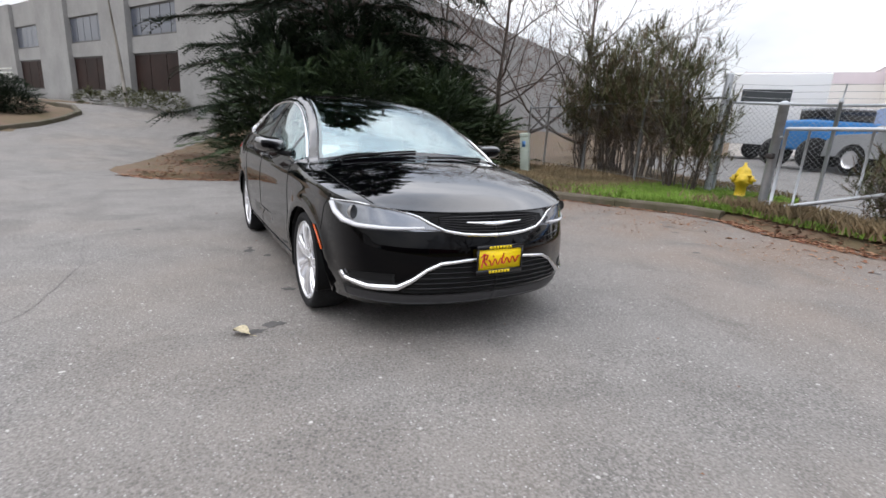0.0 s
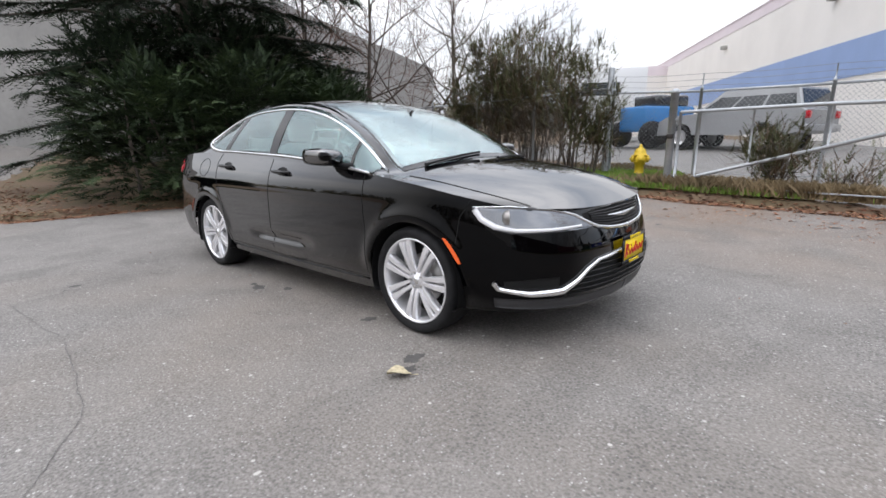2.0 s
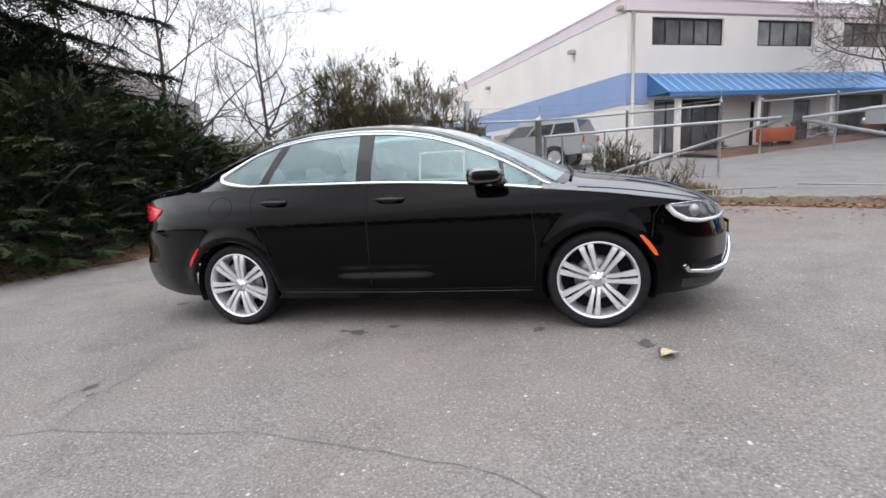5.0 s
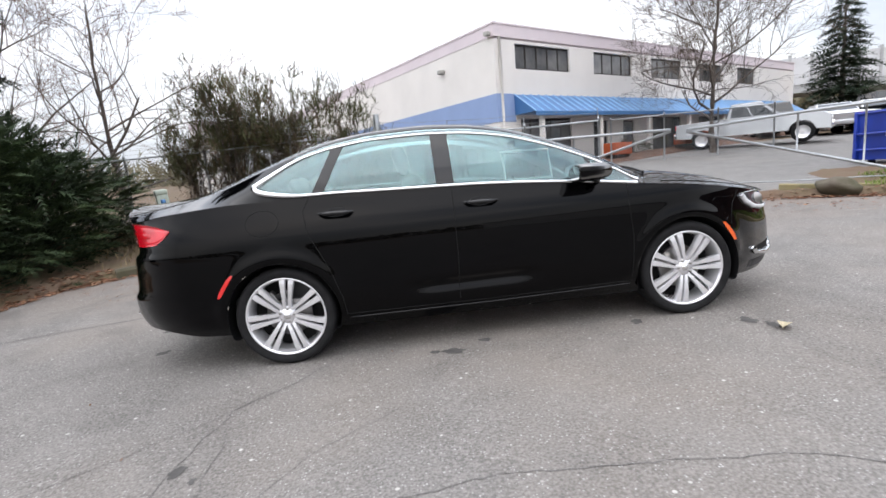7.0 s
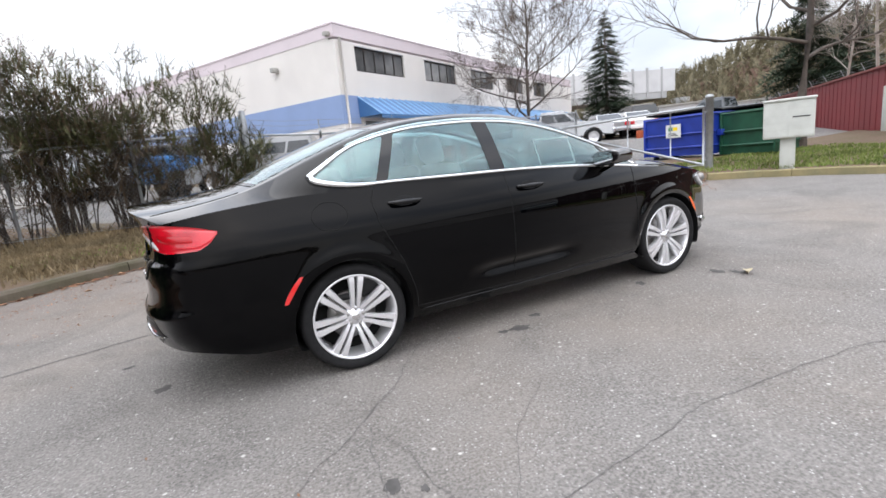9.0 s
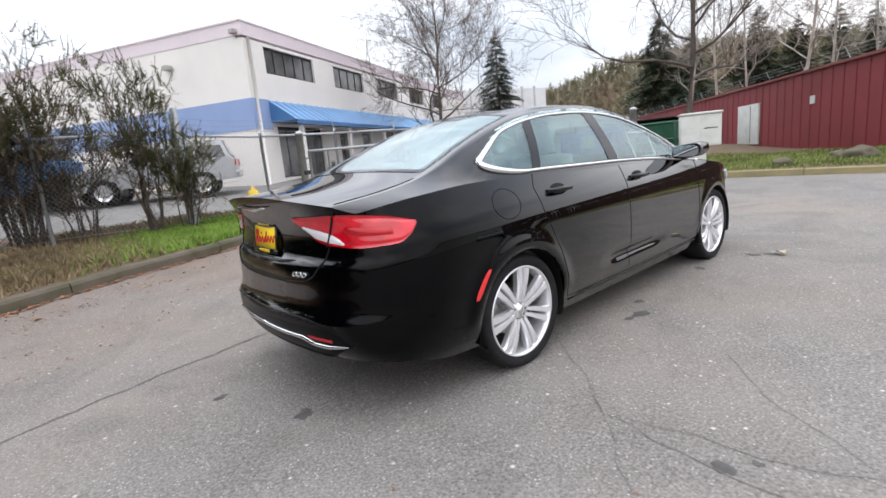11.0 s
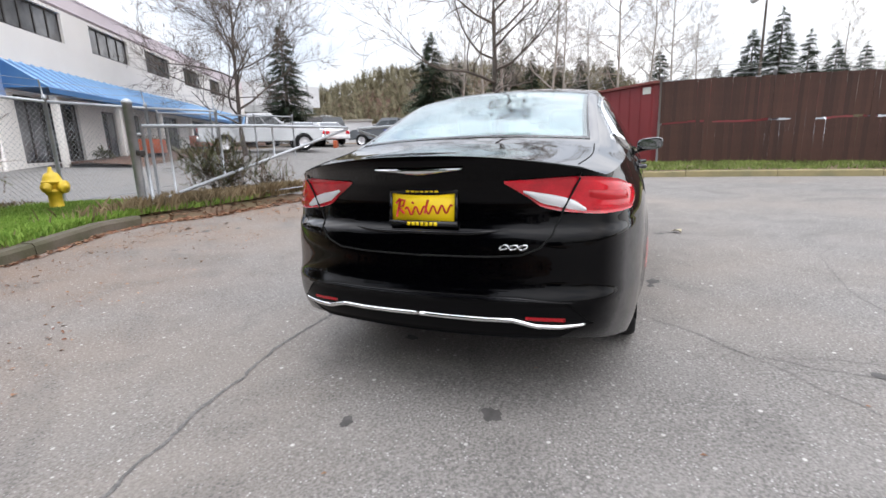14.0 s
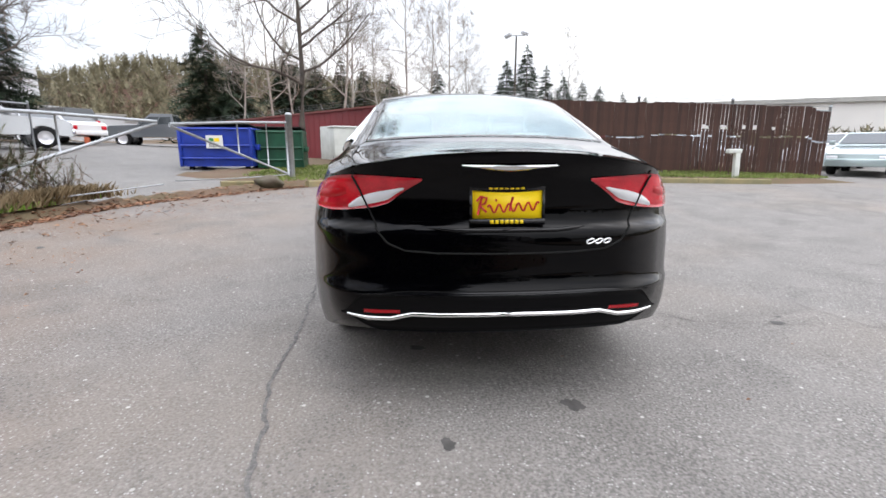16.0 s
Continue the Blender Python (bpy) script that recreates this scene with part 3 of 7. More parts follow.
def upper(x, row, side=-1, off=0.0):
    """A place on the upper shell: station x, row 0 at the rim, N_SIDE at the rail, N_SIDE + N_TOP on the centre line."""
    l = arc_of_x(x)
    ax, ay, az = skin(l, rim_side(x), 0.0, 1)
    by, bz = rail_y(x), rail_z(x)
    bz = max(bz, az + 0.004)
    if row <= N_SIDE:
        f = row / N_SIDE
        bulge = 0.022 * math.sin(math.pi * f) * smooth01(0.03, 0.25, bz - az)
        y, z = ay + (by - ay) * f + bulge, az + (bz - az) * f
        nrm = (0.0, 0.92, 0.4)
    else:
        q = (row - N_SIDE) / N_TOP
        cz = mid_z(x)
        y, z = by * (1 - q), cz - (cz - bz) * (1 - q) ** 2.3
        nrm = (0.35, 0.0, 0.94) if x > 0 else (-0.35, 0.0, 0.94)
    xx = x + bow(x) * (1 - min(y / ay, 1.0) ** 3.3)
    return (xx + nrm[0] * off, side * (y + nrm[1] * off), z + nrm[2] * off)


DLO_LO, DLO_HI = 1, 14


def nose_low(x):
    """How far the window's lower edge rises, in rows, towards its rounded rear end."""
    u = min(max((-1.14 - x) / 0.315, 0.0), 1.0)
    return 6.6 * (1 - math.sqrt(1 - u * u))


def nose_top(x):
    return 5.4 * min(max((-1.12 - x) / 0.335, 0.0), 1.0) ** 1.6


WIN_X = (-1.45, 1.0)
SHIELD_X, BACK_X = (0.06, 1.10), (-1.72, -0.98)
HUB_X, HUB_Z, ARCH = 1.3715, 0.326, 0.362


def build_car(root):
    # lower skin, split into panels
    arcs = sorted(set(np.round(np.r_[np.linspace(0, TOTAL, 300), [arc_of_x(v) for v in (-1.14, -0.2, 0.97)]], 5)))
    NZ = 46
    panels = {k: ([], []) for k in ("rear_bumper", "quarter_panel", "rear_door", "front_door", "front_fender", "front_bumper", "sill")}
    for side in (-1, 1):
        grid = {}
        pts = np.zeros((len(arcs), NZ + 1, 3))
        for i, l in enumerate(arcs):
            z0, z1 = low_x(at_arc(l)[0]), rim_z(l)
            for j in range(NZ + 1):
                pts[i, j] = skin(l, z0 + (z1 - z0) * j / NZ, 0.0, side)
        gone = np.zeros(pts.shape[:2], bool)
        flank = np.abs(pts[:, :, 1]) > 0.6
        for hx in (-HUB_X, HUB_X):
            r = np.hypot(pts[:, :, 0] - hx, pts[:, :, 2] - HUB_Z)
            inside = (r < ARCH) & flank
            near = inside & ~((np.roll(inside, 1, 0)) & (np.roll(inside, -1, 0)) & (np.roll(inside, 1, 1) | (np.arange(NZ + 1) == 0)) & (np.roll(inside, -1, 1)))
            for i, j in zip(*np.nonzero(near)):
                k = ARCH / max(r[i, j], 1e-3)
                pts[i, j, 0], pts[i, j, 2] = hx + (pts[i, j, 0] - hx) * k, max(HUB_Z + (pts[i, j, 2] - HUB_Z) * k, pts[i, 0, 2])
            gone |= inside & ~near
        for i in range(len(arcs) - 1):
            for j in range(NZ):
                if gone[i, j] or gone[i + 1, j] or gone[i, j + 1] or gone[i + 1, j + 1]:
                    continue
                c = (pts[i, j] + pts[i + 1, j + 1]) / 2
                if c[0] < -2.0 and (c[2] < 0.92 or abs(c[1]) < 0.62):
                    key = "rear_bumper"
                elif c[0] > 1.78:
                    key = "front_bumper"
                elif c[2] < 0.30:
                    key = "sill"
                elif c[0] > 0.97:
                    key = "front_fender"
                elif c[0] > -0.2:
                    key = "front_door"
                elif c[0] > -1.14:
                    key = "rear_door"
                else:
                    key = "quarter_panel"
                vs, fs = panels[key]
                q = []
                for a, b in ((i, j), (i + 1, j), (i + 1, j + 1), (i, j + 1)):
                    if (side, a, b, key) not in grid:
                        grid[side, a, b, key] = len(vs)
                        vs.append(tuple(pts[a, b]))
                    q.append(grid[side, a, b, key])
                fs.append(tuple(q if side < 0 else q[::-1]))
    for key, (vs, fs) in panels.items():
        if key in ("rear_bumper", "front_bumper"):
            part(key, (vs, fs), M["paint"], root)
        else:
            for side in (-1, 1):
                keep = [f for f in fs if vs[f[0]][1] * side > 0]
                used = sorted({i for f in keep for i in f})
                back = {u: n for n, u in enumerate(used)}
                part(key, ([vs[u] for u in used], [tuple(back[i] for i in f) for f in keep]), M["paint"], root)

    # upper shell: hood, roof, deck and pillars in paint, panes in glass
    xs = sorted(set(np.round(np.r_[np.linspace(-2.28, 2.06, 190), WIN_X, SHIELD_X, BACK_X, (1.16, -1.86)], 4)))
    rows = N_SIDE + N_TOP
    groups = {k: ([], [], {}) for k in ("hood", "roof", "trunk_lid", "windscreen", "rear_window", "window_r", "window_l")}
    for side in (-1, 1):
        for i in range(len(xs) - 1):
            c = (xs[i] + xs[i + 1]) / 2
            for j in range(rows):
                if j < N_SIDE:
                    key = ("window_r" if side < 0 else "window_l") if WIN_X[0] < c < WIN_X[1] and DLO_LO + nose_low(c) - 0.6 <= j < DLO_HI - nose_top(c) + 0.3 else "roof"
                    if key == "roof" and c > 1.16:
                        key = "hood"
                    if key == "roof" and c < -1.86:
                        key = "trunk_lid"
                else:
                    q = j - N_SIDE
                    if SHIELD_X[0] < c < SHIELD_X[1] and q >= 1:
                        key = "windscreen"
                    elif BACK_X[0] < c < BACK_X[1] and q >= 1:
                        key = "rear_window"
                    else:
                        key = "hood" if c > 1.16 else "trunk_lid" if c < -1.86 else "roof"
                vs, fs, seen = groups[key]
                f = []
                for a, b in ((i, j), (i + 1, j), (i + 1, j + 1), (i, j + 1)):
                    code = (a, b, side if b < rows else 0)
                    if code not in seen:
                        seen[code] = len(vs)
                        vs.append(upper(xs[a], b, side))
                    f.append(seen[code])
                fs.append(tuple(f if side < 0 else f[::-1]))
    for key in ("hood", "roof", "trunk_lid"):
        part(key, groups[key][:2], M["paint"], root)
    for key, name in (("windscreen", "windscreen"), ("rear_window", "rear_window"), ("window_r", "side_window"), ("window_l", "side_window")):
        vs, fs, _ = groups[key]
        me = mesh_of(name, vs, fs)
        me.materials.append(M["side_glass"] if name == "side_window" else M["glass"])
        ob = new(name, me)
        ob.parent, ob.visible_shadow = root, False
        sol = ob.modifiers.new("thickness", "SOLIDIFY")
        sol.thickness, sol.offset = 0.004, 0.0
    # black surround on the screens
    for x0, x1, q0, q1 in ((1.04, 1.10, 1, N_TOP), (0.06, 0.10, 1, N_TOP), (0.06, 1.10, 1, 1.35), (-1.72, -1.69, 1, N_TOP), (-1.01, -0.98, 1, N_TOP), (-1.72, -0.98, 1, 1.25)):
        for side in (-1, 1):
            v, n = [], 24
            for a in range(n + 1):
                for b in range(n + 1):
                    v.append(upper(x0 + (x1 - x0) * a / n, N_SIDE + q0 + (q1 - q0) * b / n, side, 0.0032))
            part("screen_border", (v, grid_faces(n + 1, n + 1)), M["gloss_black"], root)

    # window trim, pillars
    for side in (-1, 1):
        low_row = lambda x: DLO_LO + 0.2 + nose_low(x)
        top_row = lambda x: DLO_HI - 0.1 - nose_top(x)
        ends = list(np.linspace(WIN_X[1] + 0.04, -1.1, 50)) + list(np.linspace(-1.12, -1.452, 24))
        lo = [upper(x, low_row(x), side, 0.004) for x in ends]
        hi = [upper(x, top_row(x), side, 0.004) for x in ends[::-1]]
        r_lo = [0.0105] * 50 + list(np.linspace(0.0105, 0.023, 24))
        part("window_trim", tube(lo + hi, r_lo + list(np.linspace(0.023, 0.0095, 24)) + [0.0095] * 50, 6), M["chrome"], root, "bright chrome window surround")

        def strip(x_lo, x_hi, w, name, material, r0=DLO_LO, r1=DLO_HI, off=0.005):
            v = []
            for j in range(9):
                t = j / 8
                for k in (-1, 1):
                    v.append(upper(x_lo + (x_hi - x_lo) * t + k * w / 2, r0 + (r1 - r0) * t, side, off))
            part(name, (v, grid_faces(9, 2)), material, root)

        strip(-0.235, -0.245, 0.115, "door_pillar", M["gloss_black"])
        strip(-1.075, -0.905, 0.075, "rear_pillar", M["gloss_black"])
        strip(0.80, 0.70, 0.030, "mirror_pillar", M["gloss_black"], DLO_LO, DLO_HI)
        # shut lines
        for line in ([(-0.2, 1.03), (-0.2, 0.88), (-0.205, 0.6), (-0.215, 0.32)], [(0.97, 0.955), (0.965, 0.8), (0.985, 0.6), (0.97, 0.32)],
                     [(-1.13, 1.075), (-1.17, 1.0), (-1.15, 0.86), (-1.04, 0.62), (-0.98, 0.42), (-0.97, 0.30)], [(-0.97, 0.30), (0.0, 0.285), (0.97, 0.29)],
                     [(1.78, 0.83), (1.72, 0.74), (1.70, 0.60)]):
            part("shut_line", tube(on_skin([(arc_of_x(a), b) for a, b in line], 0.0, side, 8), 0.0028, 5), M["gap_black"], root)
        fl = [(1.715 + 0.105 * math.cos(w), 0.950 + 0.080 * math.sin(w)) for w in np.linspace(0, 2 * math.pi, 25)]
        if side < 0:
            part("fuel_door", tube(on_skin(fl, 0.0, side, 1), 0.0025, 5), M["gap_black"], root)
        for t in (N_SIDE + 0.2,):
            part("shut_line", tube([upper(x, t, side, 0.0) for x in np.linspace(1.2, 2.0, 30)], 0.0035, 5), M["gap_black"], root)
        part("shut_line", tube([upper(x, N_SIDE + 0.5, side, 0.0) for x in np.linspace(-2.24, -1.80, 20)], 0.003, 5), M["gap_black"], root)
        part("sill_edge", tube(on_skin([(arc_of_x(a), b) for a, b in ((-0.95, 0.272), (0.0, 0.262), (0.96, 0.268))], 0.003, side, 10), 0.0055, 6), M["gloss_black"], root)
        # door handles
        for hx, hz in ((-0.96, 0.972), (-0.02, 0.945)):
            base = on_skin([(arc_of_x(hx - 0.105), hz), (arc_of_x(hx + 0.105), hz - 0.006)], 0.0, side, 14)
            out = [0.004 + 0.036 * min(1, math.sin(math.pi * k / (len(base) - 1)) * 2.2) for k in range(len(base))]
            grip = [(p[0], p[1] + side * o, p[2]) for p, o in zip(base, out)]
            part("door_handle", tube(grip, [0.010 + 0.006 * math.sin(math.pi * k / (len(grip) - 1)) for k in range(len(grip))], 8), M["gloss_black"], root)
            cup = [skin(arc_of_x(hx + 0.075 * math.cos(w)), hz + 0.030 * math.sin(w), 0.0015, side) for w in np.linspace(0, 2 * math.pi, 24, endpoint=False)]
            part("handle_cup", (cup, [tuple(range(24))]), M["black"], root)
        # mirror
        bm = bmesh.new()
        bmesh.ops.create_uvsphere(bm, u_segments=24, v_segments=14, radius=1)
        for v in bm.verts:
            x, y, z = v.co
            s = lambda c, p: math.copysign(abs(c) ** p, c)
            x, y, z = s(x, 0.8), s(y, 0.62), s(z, 0.62)
            v.co = (0.665 + 0.140 * x + 0.02 * y, side * (0.975 + 0.115 * y), 1.056 + 0.057 * z + 0.010 * y)
            if x < -0.35:
                v.co.x = 0.665 - 0.075 + 0.012 * (x + 0.35)
        mirror = part("mirror", bm, M["paint"], root)
        disc = [(0.5805, side * (0.975 + 0.096 * math.copysign(abs(math.cos(w)) ** 0.6, math.cos(w))), 1.056 + 0.044 * math.copysign(abs(math.sin(w)) ** 0.6, math.sin(w))) for w in np.linspace(0, 2 * math.pi, 24, endpoint=False)]
        part("mirror_glass", (disc, [tuple(range(24))]), M["mirror"], mirror)
        part("mirror_arm", tube([(0.80, side * 0.82, 0.990), (0.765, side * 0.88, 0.995), (0.725, side * 0.94, 1.012)], [0.026, 0.021, 0.020], 8), M["black"], mirror)
        # markers
        for l0, l1, z0, z1, m in ((4.780, 4.876, 0.622, 0.486, "amber"), (1.492, 1.388, 0.648, 0.508, "red_mark")):
            v = []
            for k in range(9):
                t = k / 8
                for w in (-1, 1):
                    v.append(skin(l0 + (l1 - l0) * (t + 0.25 * t * (1 - t)) + w * 0.016 * (1 - 0.4 * abs(2 * t - 1) ** 3), z0 + (z1 - z0) * t, 0.005, side))
            part("side_marker", (v, grid_faces(9, 2)), M[m], root, "amber reflector" if m == "amber" else "red reflector")
        # headlamp
        L = TOTAL
        top = curve([(L - 1.10, 0.800), (L - 0.90, 0.804), (L - 0.70, 0.786), (L - 0.52, 0.752), (L - 0.43, 0.715), (L - 0.36, 0.685)])
        bot = curve([(L - 1.10, 0.790), (L - 1.055, 0.735), (L - 0.98, 0.685), (L - 0.86, 0.662), (L - 0.57, 0.664), (L - 0.36, 0.668)])
        lamp = part("headlamp", band(L - 1.10, L - 0.36, bot, top, 0.006, 40, 8, side), M["lamp_inner"], root, "clear headlamp with chrome inner edge")
        drl = on_skin([(L - 1.085, 0.786), (L - 1.045, 0.737), (L - 0.97, 0.697), (L - 0.86, 0.679), (L - 0.66, 0.678), (L - 0.46, 0.684)], 0.008, side, 6)
        part("running_light", tube(drl, [0.017] * 13 + list(np.linspace(0.015, 0.007, len(drl) - 13)), 7), M["white_lens"], lamp, "white light pipe")
        ball = lathe([(0.001, 0.035), (0.02, 0.032), (0.036, 0.02), (0.042, 0.0)], 18, "y")
        px, py, pz = skin(L - 0.90, 0.745, 0.0, side)
        part("projector", moved(ball, pose(px, py, pz, 0, 0, 180 - 48 if side < 0 else 48)), M["disc"], lamp)
        topline = on_skin([(L - 1.095, 0.798), (L - 0.90, 0.803), (L - 0.70, 0.786), (L - 0.56, 0.760), (L - 0.47, 0.733)], 0.007, side, 6)
        part("lamp_edge", tube(topline, 0.0032, 5), M["chrome"], lamp)
        # tail lamp: outer red and inner piece on the lid with a white window
        t_hi = curve([(0.37, 1.022), (0.66, 1.034), (0.94, 1.010), (1.115, 0.968)])
        t_lo = curve([(0.37, 1.012), (0.473, 0.950), (0.53, 0.912), (0.643, 0.890), (0.82, 0.877), (1.0, 0.880), (1.07, 0.910), (1.115, 0.955)])
        tail = part("tail_lamp", band(0.37, 1.115, t_lo, t_hi, 0.012, 40, 8, side), M["red_lens"], root, "red tail lamp with white reverse window")
        w_hi = curve([(0.440, 0.986), (0.55, 0.976), (0.655, 0.950), (0.73, 0.900)])
        w_lo = curve([(0.440, 0.978), (0.473, 0.958), (0.53, 0.920), (0.643, 0.898), (0.73, 0.890)])
        part("reverse_light", band(0.44, 0.73, w_lo, w_hi, 0.0165, 18, 4, side), M["white_lens"], tail, "white reversing lens")
        b_hi = curve([(0.72, 0.985), (0.82, 0.982), (1.0, 0.966)])
        b_lo = curve([(0.72, 0.945), (0.82, 0.920), (1.0, 0.915)])
        part("brake_light", band(0.72, 1.0, b_lo, b_hi, 0.0155, 14, 4, side), M["red_dark"], tail)
        part("shut_line", tube(on_skin([(0.69, 1.05), (0.64, 0.93), (0.610, 0.87), (0.574, 0.808), (0.517, 0.748), (0.44, 0.718), (0.30, 0.709), (0.0, 0.706)], 0.001, side, 8), 0.0045, 5), M["gap_black"], root)
        part("lamp_split", tube(on_skin([(0.685, 1.030), (0.615, 0.890)], 0.0165, side, 10), 0.0045, 5), M["gap_black"], tail)
        # lower rear: reflector, chrome strip, black band
        part("rear_reflector", band(0.46, 0.62, lambda l: 0.450 - 0.05 * (l - 0.45), lambda l: 0.466 - 0.04 * (l - 0.45), 0.006, 10, 3, side), M["red_dark"], root)
        strip_pts = [(0.0, 0.450), (0.29, 0.446), (0.41, 0.448), (0.45, 0.438), (0.502, 0.424), (0.60, 0.420), (0.70, 0.428)]
        part("bumper_chrome", tube(on_skin(strip_pts, 0.006, side, 8), [0.011] * 40 + list(np.linspace(0.011, 0.005, 9)), 7), M["chrome"], root)
        part("rear_valance", band(0.0, 0.74, lambda l: 0.352 + 0.075 * smooth01(0.55, 0.74, l), lambda l: 0.532 - 0.10 * smooth01(0.60, 0.74, l), 0.002, 30, 6, side), M["satin"], root)
        part("bumper_step", band(0.0, 0.66, lambda l: 0.535 - 0.012 * smooth01(0.4, 0.66, l), lambda l: 0.550 - 0.022 * smooth01(0.4, 0.66, l), 0.004, 30, 3, side), M["gloss_black"], root)
        # lower front: chrome sweep, fog opening, intake
        sweep = [(L - 0.0, 0.508), (L - 0.2, 0.505), (L - 0.36, 0.490), (L - 0.44, 0.455), (L - 0.52, 0.395), (L - 0.60, 0.350), (L - 0.78, 0.340), (L - 0.95, 0.362), (L - 0.975, 0.396)]
        rads = np.interp(np.linspace(0, 1, 8 * 8 + 1), [0, 0.4, 0.55, 0.66, 0.85, 1.0], [0.010, 0.011, 0.016, 0.022, 0.014, 0.018])
        part("chrome_sweep", tube(on_skin(sweep, 0.010, side, 8), list(rads), 7), M["chrome"], root, "chrome bumper sweep")
        in_hi = curve([(L - 0.58, 0.340), (L - 0.50, 0.400), (L - 0.42, 0.460), (L - 0.34, 0.482), (L - 0.2, 0.496), (L, 0.499)])
        part("intake", band(L - 0.58, L, lambda l: 0.318, in_hi, 0.002, 30, 6, side), M["gap_black"], root)
        for k in range(5):
            z = 0.345 + k * 0.030
            l_end = L - 0.55 + k * 0.035
            part("intake_bar", tube(on_skin([(l_end, z), ((l_end + L) / 2, z), (L, z)], 0.006, side, 10), 0.0055, 5), M["gloss_black"], root)
        part("fog_recess", band(L - 0.92, L - 0.62, lambda l: 0.365, lambda l: 0.405 + 0.02 * smooth01(L - 0.95, L - 0.7, l), 0.002, 14, 4, side), M["gap_black"], root)
        part("chin", band(L - 0.98, L, lambda l: 0.245, lambda l: 0.306, 0.004, 30, 4, side), M["chin"], root)
        # grille with fine mesh and chrome lower frame
        g_hi = curve([(L - 0.42, 0.740), (L - 0.25, 0.755), (L, 0.759)])
        g_lo = curve([(L - 0.42, 0.710), (L - 0.33, 0.676), (L - 0.2, 0.653), (L, 0.646)])
        part("grille", band(L - 0.42, L, g_lo, g_hi, 0.003, 24, 6, side), M["gap_black"], root)
        for k in range(1, 7):
            t = k / 7
            line = [(l, g_lo(l) + (g_hi(l) - g_lo(l)) * t) for l in np.linspace(L - 0.37, L, 14)]
            part("grille_bar", tube(on_skin(line, 0.008, side, 2), 0.0042, 5), M["gloss_black"], root)
        frame_line = [(L - 0.58, 0.765), (L - 0.49, 0.742), (L - 0.42, 0.706), (L - 0.33, 0.668), (L - 0.22, 0.650), (L - 0.1, 0.641), (L, 0.638)]
        part("grille_frame", tube(on_skin(frame_line, 0.008, side, 6), list(np.linspace(0.006, 0.013, 37)), 7), M["chrome"], root)
        # winged badges, as plain shapes
        wing = [(0.0, 0.019), (0.05, 0.017), (0.10, 0.012), (0.20, 0.004)]
        for l_of, z0, up, nm in ((lambda a: L - a, 0.702, 0.9, "front_badge"), (lambda a: a, 1.066, 1.0, "rear_badge")):
            v = []
            for a, w in wing:
                s0 = skin(l_of(a), z0 + 0.012 * (a / 0.2) - w * 0.6 * up, 0.012, side)
                s1 = skin(l_of(a), z0 + 0.012 * (a / 0.2) + w * 0.6 * up, 0.012, side)
                c0 = skin(l_of(a), z0 + 0.012 * (a / 0.2), 0.020, side)
                v += [s0, c0, s1]
            part(nm, (v, grid_faces(4, 3)), M["chrome"], root, "chrome winged badge")
        # wiper, mud edge, arch liner
        for hx in (-HUB_X, HUB_X):
            liner = []
            for k in range(33):
                w = math.radians(-32 + 244 * k / 32)
                for y, r in ((0.903, 1.010), (0.86, 0.985), (0.58, 0.97)):
                    liner.append((hx + ARCH * r * math.cos(w), side * y, max(HUB_Z + ARCH * r * math.sin(w), 0.21)))
            part("arch_liner", (liner, grid_faces(33, 3)), M["black"], root)
            # flat near-black sheet closes the arch, its deep shade put into the colour
            back = [(hx + ARCH * math.cos(math.radians(a)), side * 0.585, max(HUB_Z + ARCH * math.sin(math.radians(a)), 0.20)) for a in range(-30, 211, 8)]
            part("arch_back", (back, [tuple(range(len(back)))]), M["gap_black"], root)
    for x_a, y_a, x_b, y_b in ((1.10, -0.60, 1.045, -0.02), (1.165, 0.02, 1.07, 0.58)):
        line = []
        for t in np.linspace(0, 1, 14):
            y = y_a + (y_b - y_a) * t
            x = x_a + (x_b - x_a) * t
            row = N_SIDE + N_TOP * (1 - min(abs(y) / rail_y(x), 1))
            line.append(upper(x, row, -1 if y < 0 else 1, 0.014))
        part("wiper", tube(line, [0.012] + [0.008] * 13, 6), M["black"], root)
    # underside and cabin
    floor = []
    stations = np.linspace(-2.0, 2.1, 30)
    for x in stations:
        y = at_arc(arc_of_x(x))[1] * (0.9 if abs(abs(x) - HUB_X) > 0.42 else 0.62)
        floor += [(x, -y, 0.25), (x, y, 0.25)]
    part("underbody", (floor, grid_faces(30, 2)), M["gap_black"], root)
    part("cabin_floor", box(-1.9, -0.80, 0.42, 1.1, 0.80, 0.46), M["cabin"], root)
    part("cabin_wall", box(-1.35, -0.825, 0.45, 1.05, -0.78, 0.93), M["cabin"], root)
    part("cabin_wall", box(-1.35, 0.78, 0.45, 1.05, 0.825, 0.93), M["cabin"], root)
    part("parcel_shelf", box(-1.75, -0.62, 0.98, -1.12, 0.62, 1.02, 0.02), M["cabin"], root)
    part("dashboard", join(box(0.62, -0.76, 0.62, 1.12, 0.76, 0.93, 0.05), box(0.66, 0.18, 0.90, 0.9, 0.60, 0.99, 0.03)), M["cabin"], root)
    ring = [(0.47 + 0.06 * math.sin(w) * 0.35, 0.38 + 0.18 * math.cos(w), 0.86 + 0.17 * math.sin(w)) for w in np.linspace(0, 2 * math.pi, 28, endpoint=False)]
